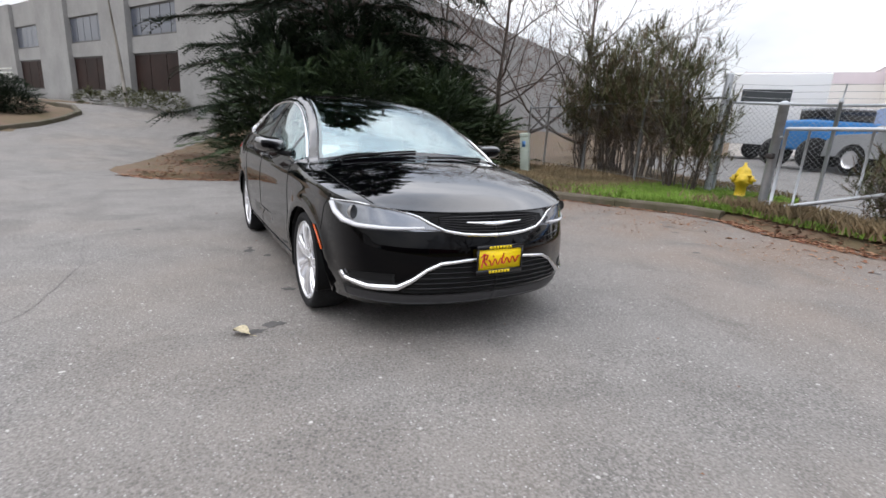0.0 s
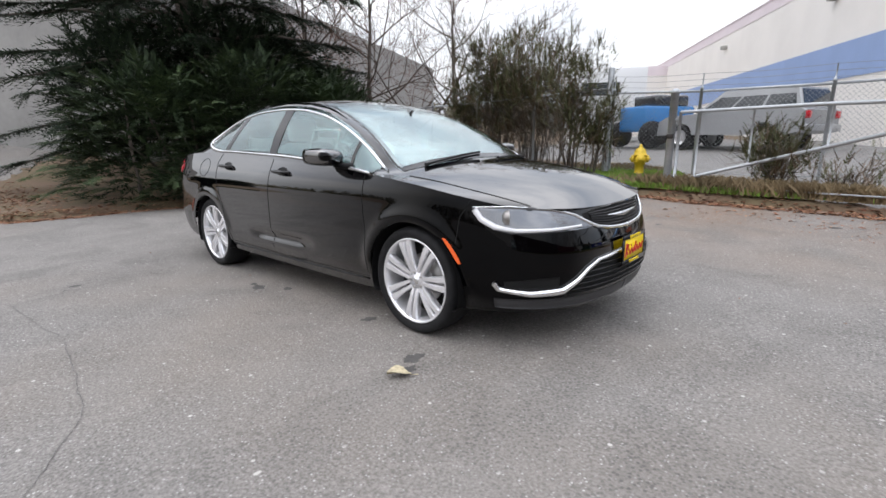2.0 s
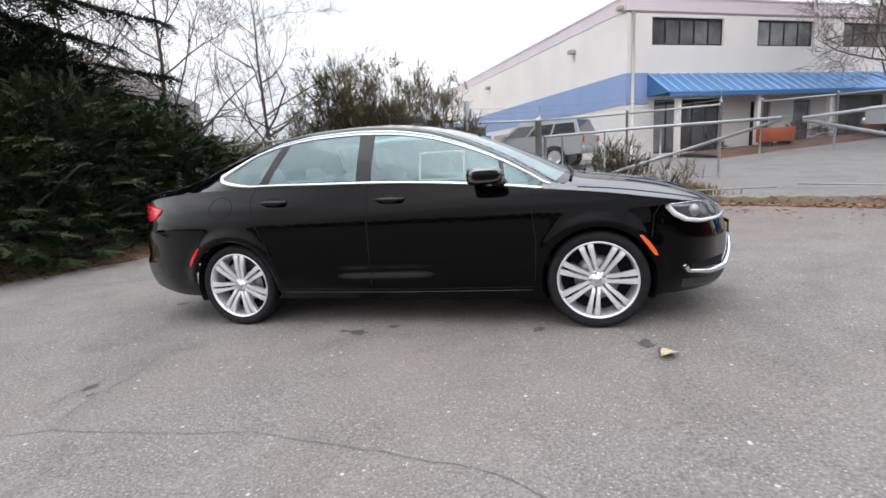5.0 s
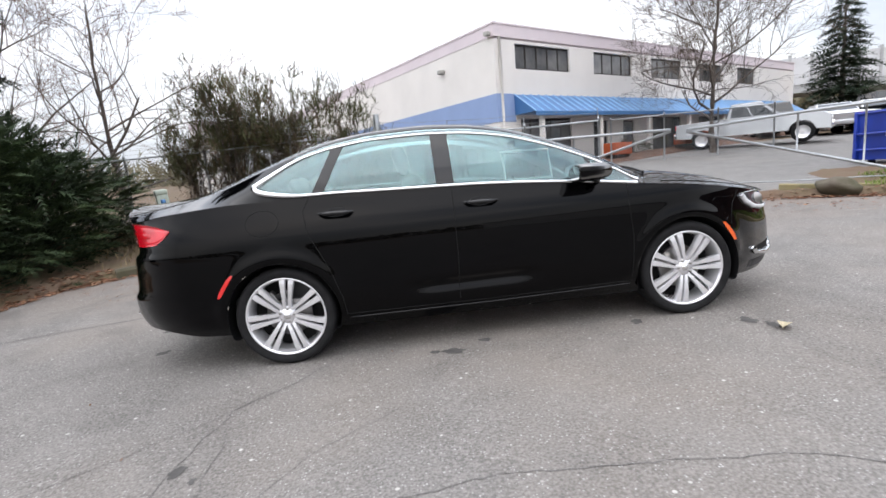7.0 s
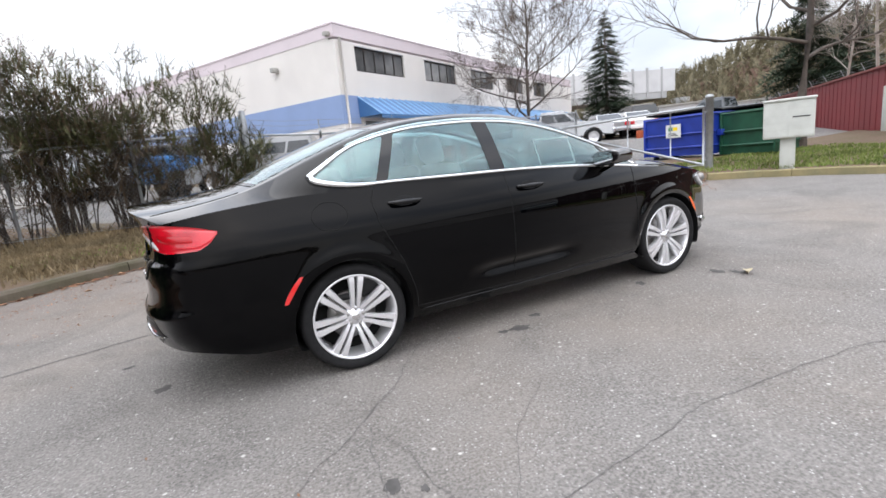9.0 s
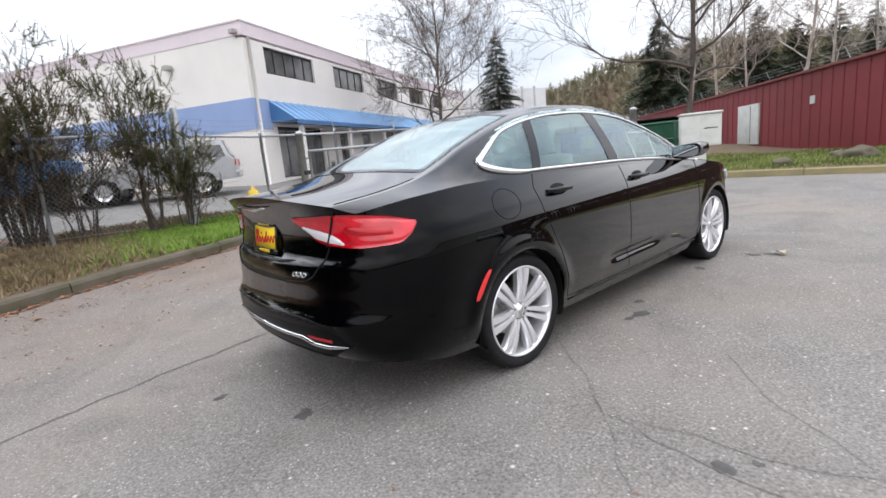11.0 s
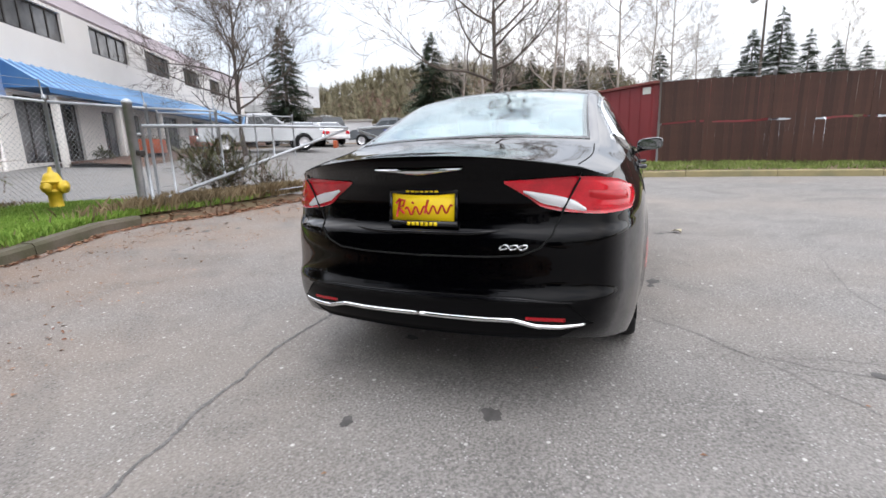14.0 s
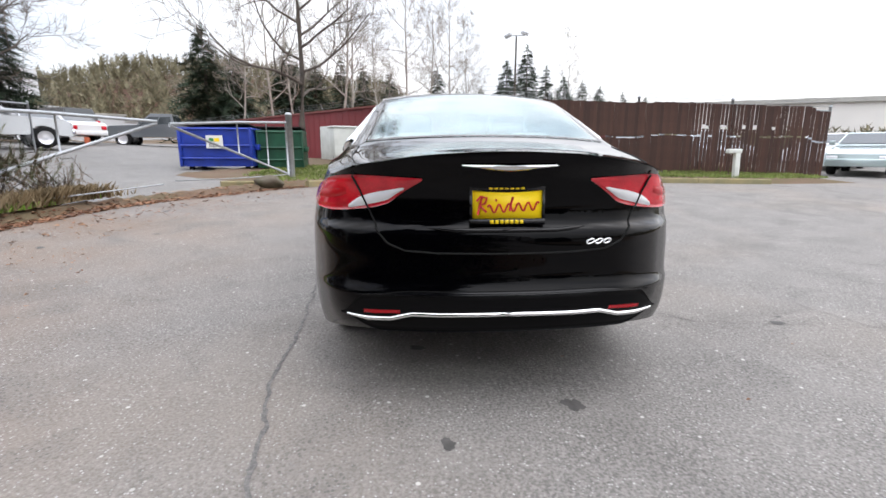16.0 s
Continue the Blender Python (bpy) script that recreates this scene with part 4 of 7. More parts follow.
    part("steering_wheel", join(tube(ring, 0.015, 8, True), tube([(0.47, 0.21, 0.86), (0.50, 0.38, 0.84), (0.47, 0.55, 0.86)], 0.018, 6), tube([(0.50, 0.38, 0.84), (0.68, 0.38, 0.78)], 0.03, 8)), M["cabin"], root)
    for y in (-0.37, 0.37):
        seat = join(moved(box(-0.27, -0.26, -0.09, 0.27, 0.26, 0.09, 0.06), pose(0.02, y, 0.58, 0, -6, 0)), moved(box(-0.08, -0.25, 0.0, 0.08, 0.25, 0.62, 0.06), pose(-0.28, y, 0.56, 0, -18, 0)), moved(box(-0.05, -0.14, 0.0, 0.05, 0.14, 0.20, 0.04), pose(-0.49, y, 1.165, 0, -12, 0)), tube([(-0.475, y - 0.05, 1.12), (-0.485, y - 0.05, 1.20)], 0.007, 6), tube([(-0.475, y + 0.05, 1.12), (-0.485, y + 0.05, 1.20)], 0.007, 6))
        part("front_seat", seat, M["seat"], root, "light grey leather seat")
        part("rear_headrest", moved(box(-0.05, -0.13, 0.0, 0.05, 0.13, 0.16, 0.04), pose(-1.24, y, 1.06, 0, -18, 0)), M["seat"], root)
    part("rear_seat", join(moved(box(-0.26, -0.66, -0.1, 0.26, 0.66, 0.09, 0.06), pose(-0.80, 0, 0.58, 0, -5, 0)), moved(box(-0.08, -0.64, 0.0, 0.08, 0.64, 0.58, 0.06), pose(-1.06, 0, 0.56, 0, -20, 0))), M["seat"], root, "light grey leather bench")
    part("rear_view_mirror", join(box(0.40, -0.11, 1.285, 0.425, 0.11, 1.345, 0.01), tube([(0.42, 0, 1.33), (0.52, 0, 1.385)], 0.01, 6)), M["cabin"], root)
    # wheels
    for hx in (HUB_X, -HUB_X):
        for side in (-1, 1):
            wheel = new("wheel")
            wheel.parent = root
            wheel.matrix_local = pose(hx, side * 0.785, HUB_Z, 0, (17 if hx > 0 else -8) * side, 0 if side < 0 else 180)
            build_wheel(wheel)
    # plates
    build_plate(root, 2.338, 0.505, 0.5, 90, "front_plate", 0)
    build_plate(root, -2.416, 0.910, 0.0, -90, "rear_plate", 8)
    # model badge as plain bars on the lid
    for k in range(3):
        l = 0.370 + 0.040 * k
        ring = [skin(l + 0.016 * math.cos(w) + 0.008 * math.sin(w), 0.752 + 0.010 * math.sin(w), 0.006, -1) for w in np.linspace(0, 2 * math.pi, 14, endpoint=False)]
        part("model_badge", tube(ring, 0.0040, 5, True), M["chrome"], root)
    lip = [(0.0, 0.806), (0.22, 0.806), (0.35, 0.816)]
    for side in (-1, 1):
        part("lid_trim", tube(on_skin(lip, 0.004, side, 8), [0.009] * 12 + list(np.linspace(0.009, 0.002, 5)), 6), M["gloss_black"], root)
    # price sheet behind the front window
    sheet = [(0.18, -0.775, 1.055), (0.50, -0.775, 1.045), (0.50, -0.70, 1.235), (0.18, -0.70, 1.245)]
    fr = []
    for a, b in zip(sheet, sheet[1:] + sheet[:1]):
        fr.append(tube([a, b], 0.006, 4))
    part("window_sheet", join(*fr), M["paper"], root, "white-edged paper form inside the window")


def build_wheel(w):
    """A wheel at its hub, outer face towards -y."""
    tyre_prof = [(0.254, 0.085), (0.266, 0.105), (0.296, 0.118), (0.314, 0.110), (0.324, 0.09), (0.3285, 0.06), (0.329, 0.0), (0.3285, -0.06), (0.324, -0.092), (0.314, -0.110), (0.298, -0.117), (0.272, -0.108), (0.260, -0.098), (0.254, -0.085)]
    tyre = part("tyre", lathe(tyre_prof, 64, "y"), M["tyre"], w)
    part("rim", lathe([(0.262, -0.100), (0.260, -0.107), (0.252, -0.105), (0.245, -0.092), (0.236, -0.05), (0.230, 0.02), (0.236, 0.10)], 64, "y"), M["silver"], w)
    spokes = []
    for k in range(7):
        for d in (-1, 1):
            a = 2 * math.pi * k / 7 + math.pi / 2
            v = []
            for r, half, y in ((0.048, 0.0125, -0.078), (0.095, 0.0135, -0.090), (0.16, 0.0170, -0.100), (0.22, 0.0205, -0.102), (0.250, 0.0225, -0.097)):
                o = d * (half + 0.0035 + 0.004 * (r - 0.048) / 0.20)
                for s, yy in ((-1, 0.012), (-0.75, 0.0), (0.75, 0.0), (1, 0.012), (0.8, 0.045), (-0.8, 0.045)):
                    t = o + half * s
                    v.append((r * math.cos(a) - t * math.sin(a), y + yy, r * math.sin(a) + t * math.cos(a)))
            spokes.append((v, grid_faces(5, 6, False, True)))
    for sp in spokes:
        part("spoke", sp, M["silver"], w, smooth=False)
    part("hub", lathe([(0.0001, -0.082), (0.028, -0.082), (0.031, -0.078), (0.06, -0.076), (0.066, -0.06), (0.066, 0.0)], 32, "y"), M["silver"], w)
    part("hub_cap", lathe([(0.0001, -0.086), (0.022, -0.085), (0.026, -0.080)], 24, "y"), M["chrome"], w)
    for k in range(5):
        a = 2 * math.pi * k / 5 + 0.3
        part("lug_nut", moved(lathe([(0.0001, -0.084), (0.010, -0.083), (0.0115, -0.06)], 6, "y"), Matrix.Translation((0.048 * math.cos(a), 0.0, 0.048 * math.sin(a)))), M["disc"], w)
    part("brake_disc", lathe([(0.06, -0.005), (0.15, -0.005), (0.15, 0.02), (0.06, 0.02)], 40, "y"), M["disc"], w)
    # flat black disc fills the rim, painting the shade behind the spokes
    part("rim_shade_disc", lathe([(0.0001, 0.03), (0.229, 0.03)], 32, "y"), M["gap_black"], w)
    part("caliper", moved(box(-0.06, -0.02, -0.03, 0.06, 0.04, 0.04, 0.012), pose(-0.135 * math.cos(0.6), 0, 0.135 * math.sin(0.6), 0, 50, 0)), M["disc"], w)


def build_plate(root, x, z, y, turn, name, lean):
    """A yellow dealer plate in a black frame; its lettering stands as bars."""
    y = 0.0
    holder = new(name)
    holder.parent = root
    holder["label"] = "yellow dealer plate in a black frame"
    holder.matrix_local = pose(x, y, z, 90 - lean, 0, turn)
    part("plate_frame", join(box(-0.162, -0.085, -0.004, 0.162, -0.058, 0.008), box(-0.162, 0.062, -0.004, 0.162, 0.085, 0.008), box(-0.162, -0.058, -0.004, -0.150, 0.062, 0.008), box(0.150, -0.058, -0.004, 0.162, 0.062, 0.008)), M["gloss_black"], holder)
    part("plate_sheet", box(-0.152, -0.06, -0.004, 0.152, 0.064, 0.003), M["yellow_plate"], holder)
    stroke = [(x, -0.012 + 0.06 * x + 0.017 * math.sin(150 * x + 0.6), 0.004) for x in np.linspace(-0.085, 0.138, 80)]
    part("ink_stroke", tube(stroke, 0.0042, 5), M["plate_red"], holder)
    for pts in ([(-0.128, -0.042, 0.004), (-0.118, 0.0, 0.004), (-0.108, 0.036, 0.004)], [(-0.132, 0.016, 0.004), (-0.115, 0.036, 0.004), (-0.088, 0.030, 0.004), (-0.096, 0.006, 0.004), (-0.118, -0.002, 0.004), (-0.090, -0.030, 0.004)], [(0.010, -0.026, 0.004), (0.016, 0.004, 0.004), (0.024, 0.034, 0.004)]):
        part("ink_stroke", tube(pts, 0.0055, 5), M["plate_red"], holder)
    part("ink_dot", tube([(-0.052, 0.018, 0.004), (-0.046, 0.022, 0.004)], 0.006, 5), M["plate_red"], holder)
    for yy, w in ((0.0735, 0.08), (-0.0715, 0.075)):
        n = 7
        for k in range(n):
            a = -w + 2 * w * k / n
            part("frame_bar", box(a, yy - 0.008, 0.008, a + 2 * w / n * 0.7, yy + 0.008, 0.010), M["yellow_plate"], holder)


M["mirror"] = plain("mirror_glass", (0.42, 0.44, 0.46), 0.02, 1.0)
M["lamp_inner"] = plain("lamp_inner", (0.22, 0.23, 0.25), 0.08, 0.75, 1.0)
M["chin"] = mat("grey_chin", (0.035, 0.035, 0.038), 0.45, scale=20, vary=0.15)
M["disc"] = plain("brake_metal", (0.30, 0.29, 0.28), 0.35, 0.9)
car = thing("car", SLOPE @ pose(0, -0.027, 0), "glossy black four-door sedan with chrome trim, parked on asphalt", "car")
build_car(car)


# ---------- kerbs ----------
M["kerb"] = mat("weathered_kerb_concrete", (0.125, 0.105, 0.080), 0.95, scale=2.5, vary=0.4, bump=0.5, bump_scale=40, color2=(0.075, 0.070, 0.040))
M["kerb_moss"] = mat("mossy_yellowed_kerb", (0.30, 0.25, 0.13), 0.9, scale=3.0, vary=0.35, bump=0.5, bump_scale=40, color2=(0.22, 0.20, 0.11))


def kerb(name, pts, material, label):
    """A kerb of cast stones along a line, 0.13 high, each with its own small tilt."""
    root = tagged(new(name), label, "kerb", kind="structure")
    line = []
    for (ax, ay), (bx, by) in zip(pts, pts[1:]):
        n = max(1, int(math.hypot(bx - ax, by - ay) / 0.25))
        line += [(ax + (bx - ax) * k / n, ay + (by - ay) * k / n) for k in range(n)]
    line.append(pts[-1])
    prof = [(-0.01, -0.06), (0.0, 0.10), (0.025, 0.135), (0.14, 0.14), (0.165, 0.12), (0.17, -0.06)]
    for s in range(0, len(line) - 1, 7):
        seg = line[s : s + 8]
        if len(seg) < 2:
            continue
        verts = []
        dz = random.uniform(-0.008, 0.008)
        for i, (x, y) in enumerate(seg):
            k = s + i
            a, b = line[max(k - 1, 0)], line[min(k + 1, len(line) - 1)]
            dx, dy = b[0] - a[0], b[1] - a[1]
            d = math.hypot(dx, dy)
            nx, ny = -dy / d, dx / d
            tx, ty = dx / d, dy / d
            e = 0.006 if i == 0 else -0.006 if i == len(seg) - 1 else 0.0
            wob = 0.012 * noise.noise(Vector((x * 2.0, y * 2.0, 1.0)))
            for o, h in prof:
                verts.append((x + nx * (o + wob) + tx * e, y + ny * (o + wob) + ty * e, lie(x, y) + h + dz + wob * 0.5))
        n, m = len(seg), len(prof)
        faces = grid_faces(n, m) + [tuple(range(m)), tuple((n - 1) * m + j for j in range(m))[::-1]]
        part("kerb_stone", (verts, faces), material, root, smooth=False)


kerb("kerb_left", [(0.3, 5.63), (-0.3, 5.58), (-1.3, 5.13), (-2.6, 4.70), (-3.5, 4.28), (-4.4, 3.78), (-5.0, 3.38)][::-1], M["kerb"], "grey worn concrete kerb with moss")
kerb("kerb_right", [(7.4, 2.9), (8.1, 2.2), (8.45, 1.2), (8.55, 0.2), (8.6, -0.8), (8.65, -2.0), (8.65, -3.6), (8.5, -6.5), (7.95, -9.4)][::-1], M["kerb_moss"], "low concrete kerb with yellowed mossy top")
kerb("kerb_gate", [(6.6, 4.6), (6.95, 4.0), (7.45, 3.5)][::-1], M["kerb_moss"], "short mossy kerb end beside the gate post")
kerb("kerb_drive", [(-14.2, -8.2), (-15.55, -6.4), (-16.7, -5.6), (-18.0, -5.1), (-19.6, -4.8), (-21.4, -5.2), (-22.5, -6.6)][::-1], M["kerb"], "pale concrete kerb of the driveway island")


# ---------- foliage tools ----------
def leafy(name, c1, c2, rough=0.75):
    """Leaf colour that varies from leaf to leaf."""
    m = bpy.data.materials.new(name)
    m.use_nodes = True
    n, l = m.node_tree.nodes, m.node_tree.links
    p = n["Principled BSDF"]
    g, mix, tex, co, hs = n.new("ShaderNodeNewGeometry"), n.new("ShaderNodeMixRGB"), n.new("ShaderNodeTexNoise"), n.new("ShaderNodeTexCoord"), n.new("ShaderNodeHueSaturation")
    mix.inputs["Color1"].default_value, mix.inputs["Color2"].default_value = (*c1, 1), (*c2, 1)
    l.new(g.outputs["Random Per Island"], mix.inputs["Fac"])
    tex.inputs["Scale"].default_value = 1.1
    l.new(co.outputs["Object"], tex.inputs["Vector"])
    mr = n.new("ShaderNodeMapRange")
    mr.inputs["From Min"].default_value, mr.inputs["From Max"].default_value = 0.3, 0.7
    mr.inputs["To Min"].default_value, mr.inputs["To Max"].default_value = 0.65, 1.35
    l.new(tex.outputs["Fac"], mr.inputs["Value"])
    l.new(mr.outputs["Result"], hs.inputs["Value"])
    l.new(mix.outputs["Color"], hs.inputs["Color"])
    l.new(hs.outputs["Color"], p.inputs["Base Color"])
    p.inputs["Roughness"].default_value, p.inputs["Specular IOR Level"].default_value = rough, 0.25
    return m


M["juniper"] = leafy("juniper_green", (0.010, 0.019, 0.008), (0.034, 0.054, 0.022))
M["juniper_tip"] = leafy("juniper_tip_green", (0.020, 0.036, 0.014), (0.066, 0.094, 0.038))
M["cedar"] = leafy("dark_cedar_green", (0.008, 0.016, 0.009), (0.026, 0.042, 0.020))
M["conifer"] = leafy("conifer_green", (0.020, 0.035, 0.022), (0.050, 0.070, 0.040))
M["broom"] = leafy("broom_green", (0.045, 0.052, 0.022), (0.105, 0.104, 0.048))
M["broom_dry"] = leafy("dry_broom_twigs", (0.075, 0.052, 0.033), (0.155, 0.110, 0.070))
M["bark"] = mat("grey_brown_bark", (0.115, 0.095, 0.080), 0.9, scale=6, vary=0.4, bump=0.6, bump_scale=30)
M["twig"] = leafy("bare_twigs", (0.085, 0.066, 0.052), (0.165, 0.130, 0.105))
M["twig_red"] = leafy("reddish_twigs", (0.095, 0.055, 0.042), (0.185, 0.110, 0.082))
M["birch"] = leafy("pale_birch_twigs", (0.22, 0.20, 0.175), (0.36, 0.33, 0.29))
M["grass"] = leafy("green_grass", (0.11, 0.21, 0.028), (0.24, 0.34, 0.070))
M["verge"] = leafy("dull_verge_grass", (0.10, 0.15, 0.030), (0.22, 0.26, 0.080))
M["dry_grass"] = leafy("dry_grass", (0.17, 0.125, 0.070), (0.27, 0.21, 0.125))
M["litter"] = leafy("fallen_leaves", (0.16, 0.06, 0.035), (0.34, 0.20, 0.12))
M["hillwood"] = leafy("winter_wood", (0.120, 0.108, 0.066), (0.200, 0.178, 0.112))

rng = np.random.default_rng(7)


def fronds(bases, dirs, lengths, width, pairs=6, droop=0.25):
    """Many sprays: each a stem with paired pointed leaflets."""
    verts, faces = [], []
    for b, d, ln in zip(bases, dirs, lengths):
        d = Vector(d).normalized()
        s = d.cross(Vector((0, 0, 1)))
        if s.length < 0.05:
            s = Vector((1, 0, 0))
        s.normalize()
        s = (s + Vector(rng.normal(0, 0.35, 3))).normalized()
        for k in range(pairs):
            t = (k + 0.4) / pairs
            p = Vector(b) + d * (ln * t) + Vector((0, 0, -droop * ln * t * t))
            w = width * (1.15 - 0.75 * t) * rng.uniform(0.7, 1.3)
            step = d * (ln / pairs)
            for sg in (-1, 1):
                q = len(verts)
                tip = p + s * (sg * w) + step * 1.3 + Vector((0, 0, rng.uniform(-0.25, 0.2) * w))
                verts += [tuple(p - step * 0.25), tuple(p + step * 0.55), tuple(tip)]
                faces.append((q, q + 1, q + 2))
    return verts, faces


def evergreen_mass(root, lumps, count, length, width, material, name="foliage", inner=None):
    """Foliage round several lumps (centre, radii): sprays that point outwards and a little up, denser at the skin."""
    total = sum(r[0] * r[1] for _, r in lumps)
    for c, r in lumps:
        n = int(count * r[0] * r[1] / total)
        u = rng.normal(0, 1, (n, 3))
        u /= np.linalg.norm(u, axis=1)[:, None]
        u[:, 2] = np.abs(u[:, 2]) * np.where(rng.random(n) < 0.78, 1, -0.55)
        depth = 1 - 0.42 * rng.random(n) ** 1.6
        lump = np.array([1 + 0.20 * noise.noise(Vector(v * 2.3 + c[0])) + 0.10 * noise.noise(Vector(v * 6.0 + c[1])) for v in u])
        base = np.array(c) + u * np.array(r) * (depth * lump)[:, None]
        out = u * np.array([1, 1, 0.35]) + rng.normal(0, 0.32, (n, 3)) + np.array([0, 0, 0.18])
        part(name, fronds(base, out, length * rng.uniform(0.6, 1.35, n), width), material, root)


def branches(seed, height, spread, levels, start=0.25, lean=0.0, fork=(4, 6), up=0.5, thick=0.022, first=12):
    """A bare crown: limbs that divide into finer and finer twigs. Returns (wood, twigs) as meshes."""
    r = np.random.default_rng(seed)
    wood, twigs = [], []

    def limb(p, d, length, rad, level):
        n = 5 if level < 2 else 3
        pts, rads = [Vector(p)], [rad]
        for k in range(n):
            d = (d + Vector(r.normal(0, 0.13 + 0.03 * level, 3)) + Vector((0, 0, 0.05 * up))).normalized()
            pts.append(pts[-1] + d * (length / n))
            rads.append(rad * (1 - 0.68 * (k + 1) / n))
        (wood if level < 2 else twigs).append(tube(pts, rads, 6 if level < 1 else 4 if level < 2 else 3, caps=False))
        if level >= levels:
            return
        for k in range(int(r.integers(*fork))):
            t = r.uniform(0.25, 0.98)
            i = min(int(t * n), n - 1)
            q = pts[i].lerp(pts[i + 1], t * n - i)
            side = Vector(r.normal(0, 1, 3))
            side -= side.dot(d) * d
            side.normalize()
            nd = (d * 0.75 + side * r.uniform(0.45, 0.95) + Vector((0, 0, 0.22 * up))).normalized()
            limb(q, nd, length * r.uniform(0.42, 0.68), max(rads[i] * 0.55, 0.0065), level + 1)

    trunk = [Vector((0, 0, -0.2))]
    rads = [height * thick * 1.25]
    for k in range(8):
        trunk.append(trunk[-1] + Vector((r.normal(lean, 0.06), r.normal(0, 0.06), 1)) * (height / 8))
        rads.append(height * thick * (1 - 0.9 * (k + 1) / 8))
    wood.append(tube(trunk, rads, 9, caps=False))
    for k in range(first):
        t = start + (1 - start) * (k + 0.5) / first
        i = min(int(t * 8), 7)
        q = trunk[i].lerp(trunk[i + 1], t * 8 - i)
        a = k * 2.4 + r.uniform(-0.5, 0.5)
        el = up * (0.35 + 0.75 * t)
        d = Vector((math.cos(a), math.sin(a), el)).normalized()
        limb(q, d, spread * (1.15 - 0.75 * t) * r.uniform(0.8, 1.15), max(rads[i] * 0.5, 0.012), 0)
    return join(*wood), join(*twigs)


def bare_tree(at, meshes, turn, scale, label, material, name="bare_tree", group=""):
    root = thing(name, pose(at[0], at[1], ground_z(*at[:2]) if len(at) < 3 else at[2], 0, 0, turn) @ Matrix.Diagonal((scale, scale, scale, 1)), label, "tree", group)
    for nm, me, m in (("trunk", meshes[0], M["bark"]), ("twig_crown", meshes[1], material)):
        ob = new(nm, me)
        ob.parent = root
        if not me.materials:
            me.materials.append(m)
    return root


def conifer_mesh(seed, height, radius, tiers=26, bare=0.08):
    r = np.random.default_rng(seed)
    base, dirs, lens = [], [], []
    for k in range(tiers):
        t = bare + (1 - bare) * k / tiers
        n = int(8 + 20 * (1 - t))
        for j in range(n):
            a = r.uniform(0, 2 * math.pi)
            ln = radius * (1 - t) ** 0.85 * r.uniform(0.65, 1.2) + 0.12
            for m in range(3):
                f = (m + r.random()) / 3
                base.append((ln * f * math.cos(a), ln * f * math.sin(a), height * t - 0.22 * ln * f))
                dirs.append((math.cos(a + r.normal(0, 0.4)), math.sin(a + r.normal(0, 0.4)), -0.12 + r.normal(0, 0.15)))
                lens.append(ln * 0.55 + 0.15)
    base.append((0, 0, height * 0.96)), dirs.append((0.02, 0, 1)), lens.append(height * 0.07)
    return fronds(base, dirs, lens, radius * 0.17, 5, 0.25)


def conifer(at, mesh, height, label, name="conifer", group="far conifers", z=None):
    root = thing(name, pose(at[0], at[1], lie(*at) if z is None else z, 0, 0, rng.uniform(0, 360)) @ Matrix.Diagonal((height / 10, height / 10, height / 10, 1)), label, "tree", group)
    for nm, me in (("trunk", trunk_mesh), ("foliage", mesh)):
        ob = new(nm, me)
        ob.parent = root
    return root


def as_mesh(name, geo, material):
    me = mesh_of(name, *geo)
    me.materials.append(material)
    return me


# ---------- planting near the road ----------
jun = thing("juniper_shrub", pose(0, 0, 0), "spreading dark green juniper shrub at the road edge", "shrub")
JUN = [((-8.0, 0.9, 0.5), (1.55, 1.65, 2.1)), ((-7.7, 2.7, 0.5), (1.55, 1.6, 2.35)), ((-7.2, 4.5, 0.45), (1.45, 1.35, 2.05)), ((-7.25, 6.0, 0.35), (1.2, 1.0, 1.45)), ((-8.7, 5.6, 0.5), (1.5, 1.4, 2.2)), ((-6.9, 1.9, 0.15), (0.75, 1.5, 0.8)), ((-6.6, 3.9, 0.1), (0.7, 1.1, 0.75))]
evergreen_mass(jun, JUN, 9500, 0.46, 0.066, M["juniper"])


def plume(start, d, length, sprays, spray_len, width, drop):
    """A long branch with sprays fanned along both sides, bending down under its weight."""
    d = Vector(d).normalized()
    side = d.cross(Vector((0, 0, 1))).normalized()
    base, dirs, lens = [], [], []
    for k in range(sprays):
        t = 0.18 + 0.82 * (k + rng.random()) / sprays
        p = Vector(start) + d * (length * t) + Vector((0, 0, -drop * length * t * t))
        sg = 1 if k % 2 else -1
        base.append(p)
        dirs.append(d * 0.9 + side * (sg * rng.uniform(0.35, 0.9)) + Vector((0, 0, -drop * 1.2 * t + rng.normal(0, 0.12))))
        lens.append(spray_len * (1.15 - 0.6 * t) * rng.uniform(0.7, 1.2))
    return fronds(base, dirs, lens, width, 7, 0.22)


for c, r in JUN:
    for k in range(int(34 * r[0] * r[2])):
        u = Vector(rng.normal(0, 1, 3)).normalized()
        u.z = abs(u.z) * (1 if rng.random() < 0.75 else -0.3)
        p = Vector(c) + Vector((u.x * r[0], u.y * r[1], u.z * r[2])) * rng.uniform(0.72, 0.95)
        part("branch", plume(p, (u.x, u.y, 0.30 + 0.5 * u.z), rng.uniform(0.5, 1.05), 16, 0.34, 0.060, 0.30), M["juniper_tip"], jun)
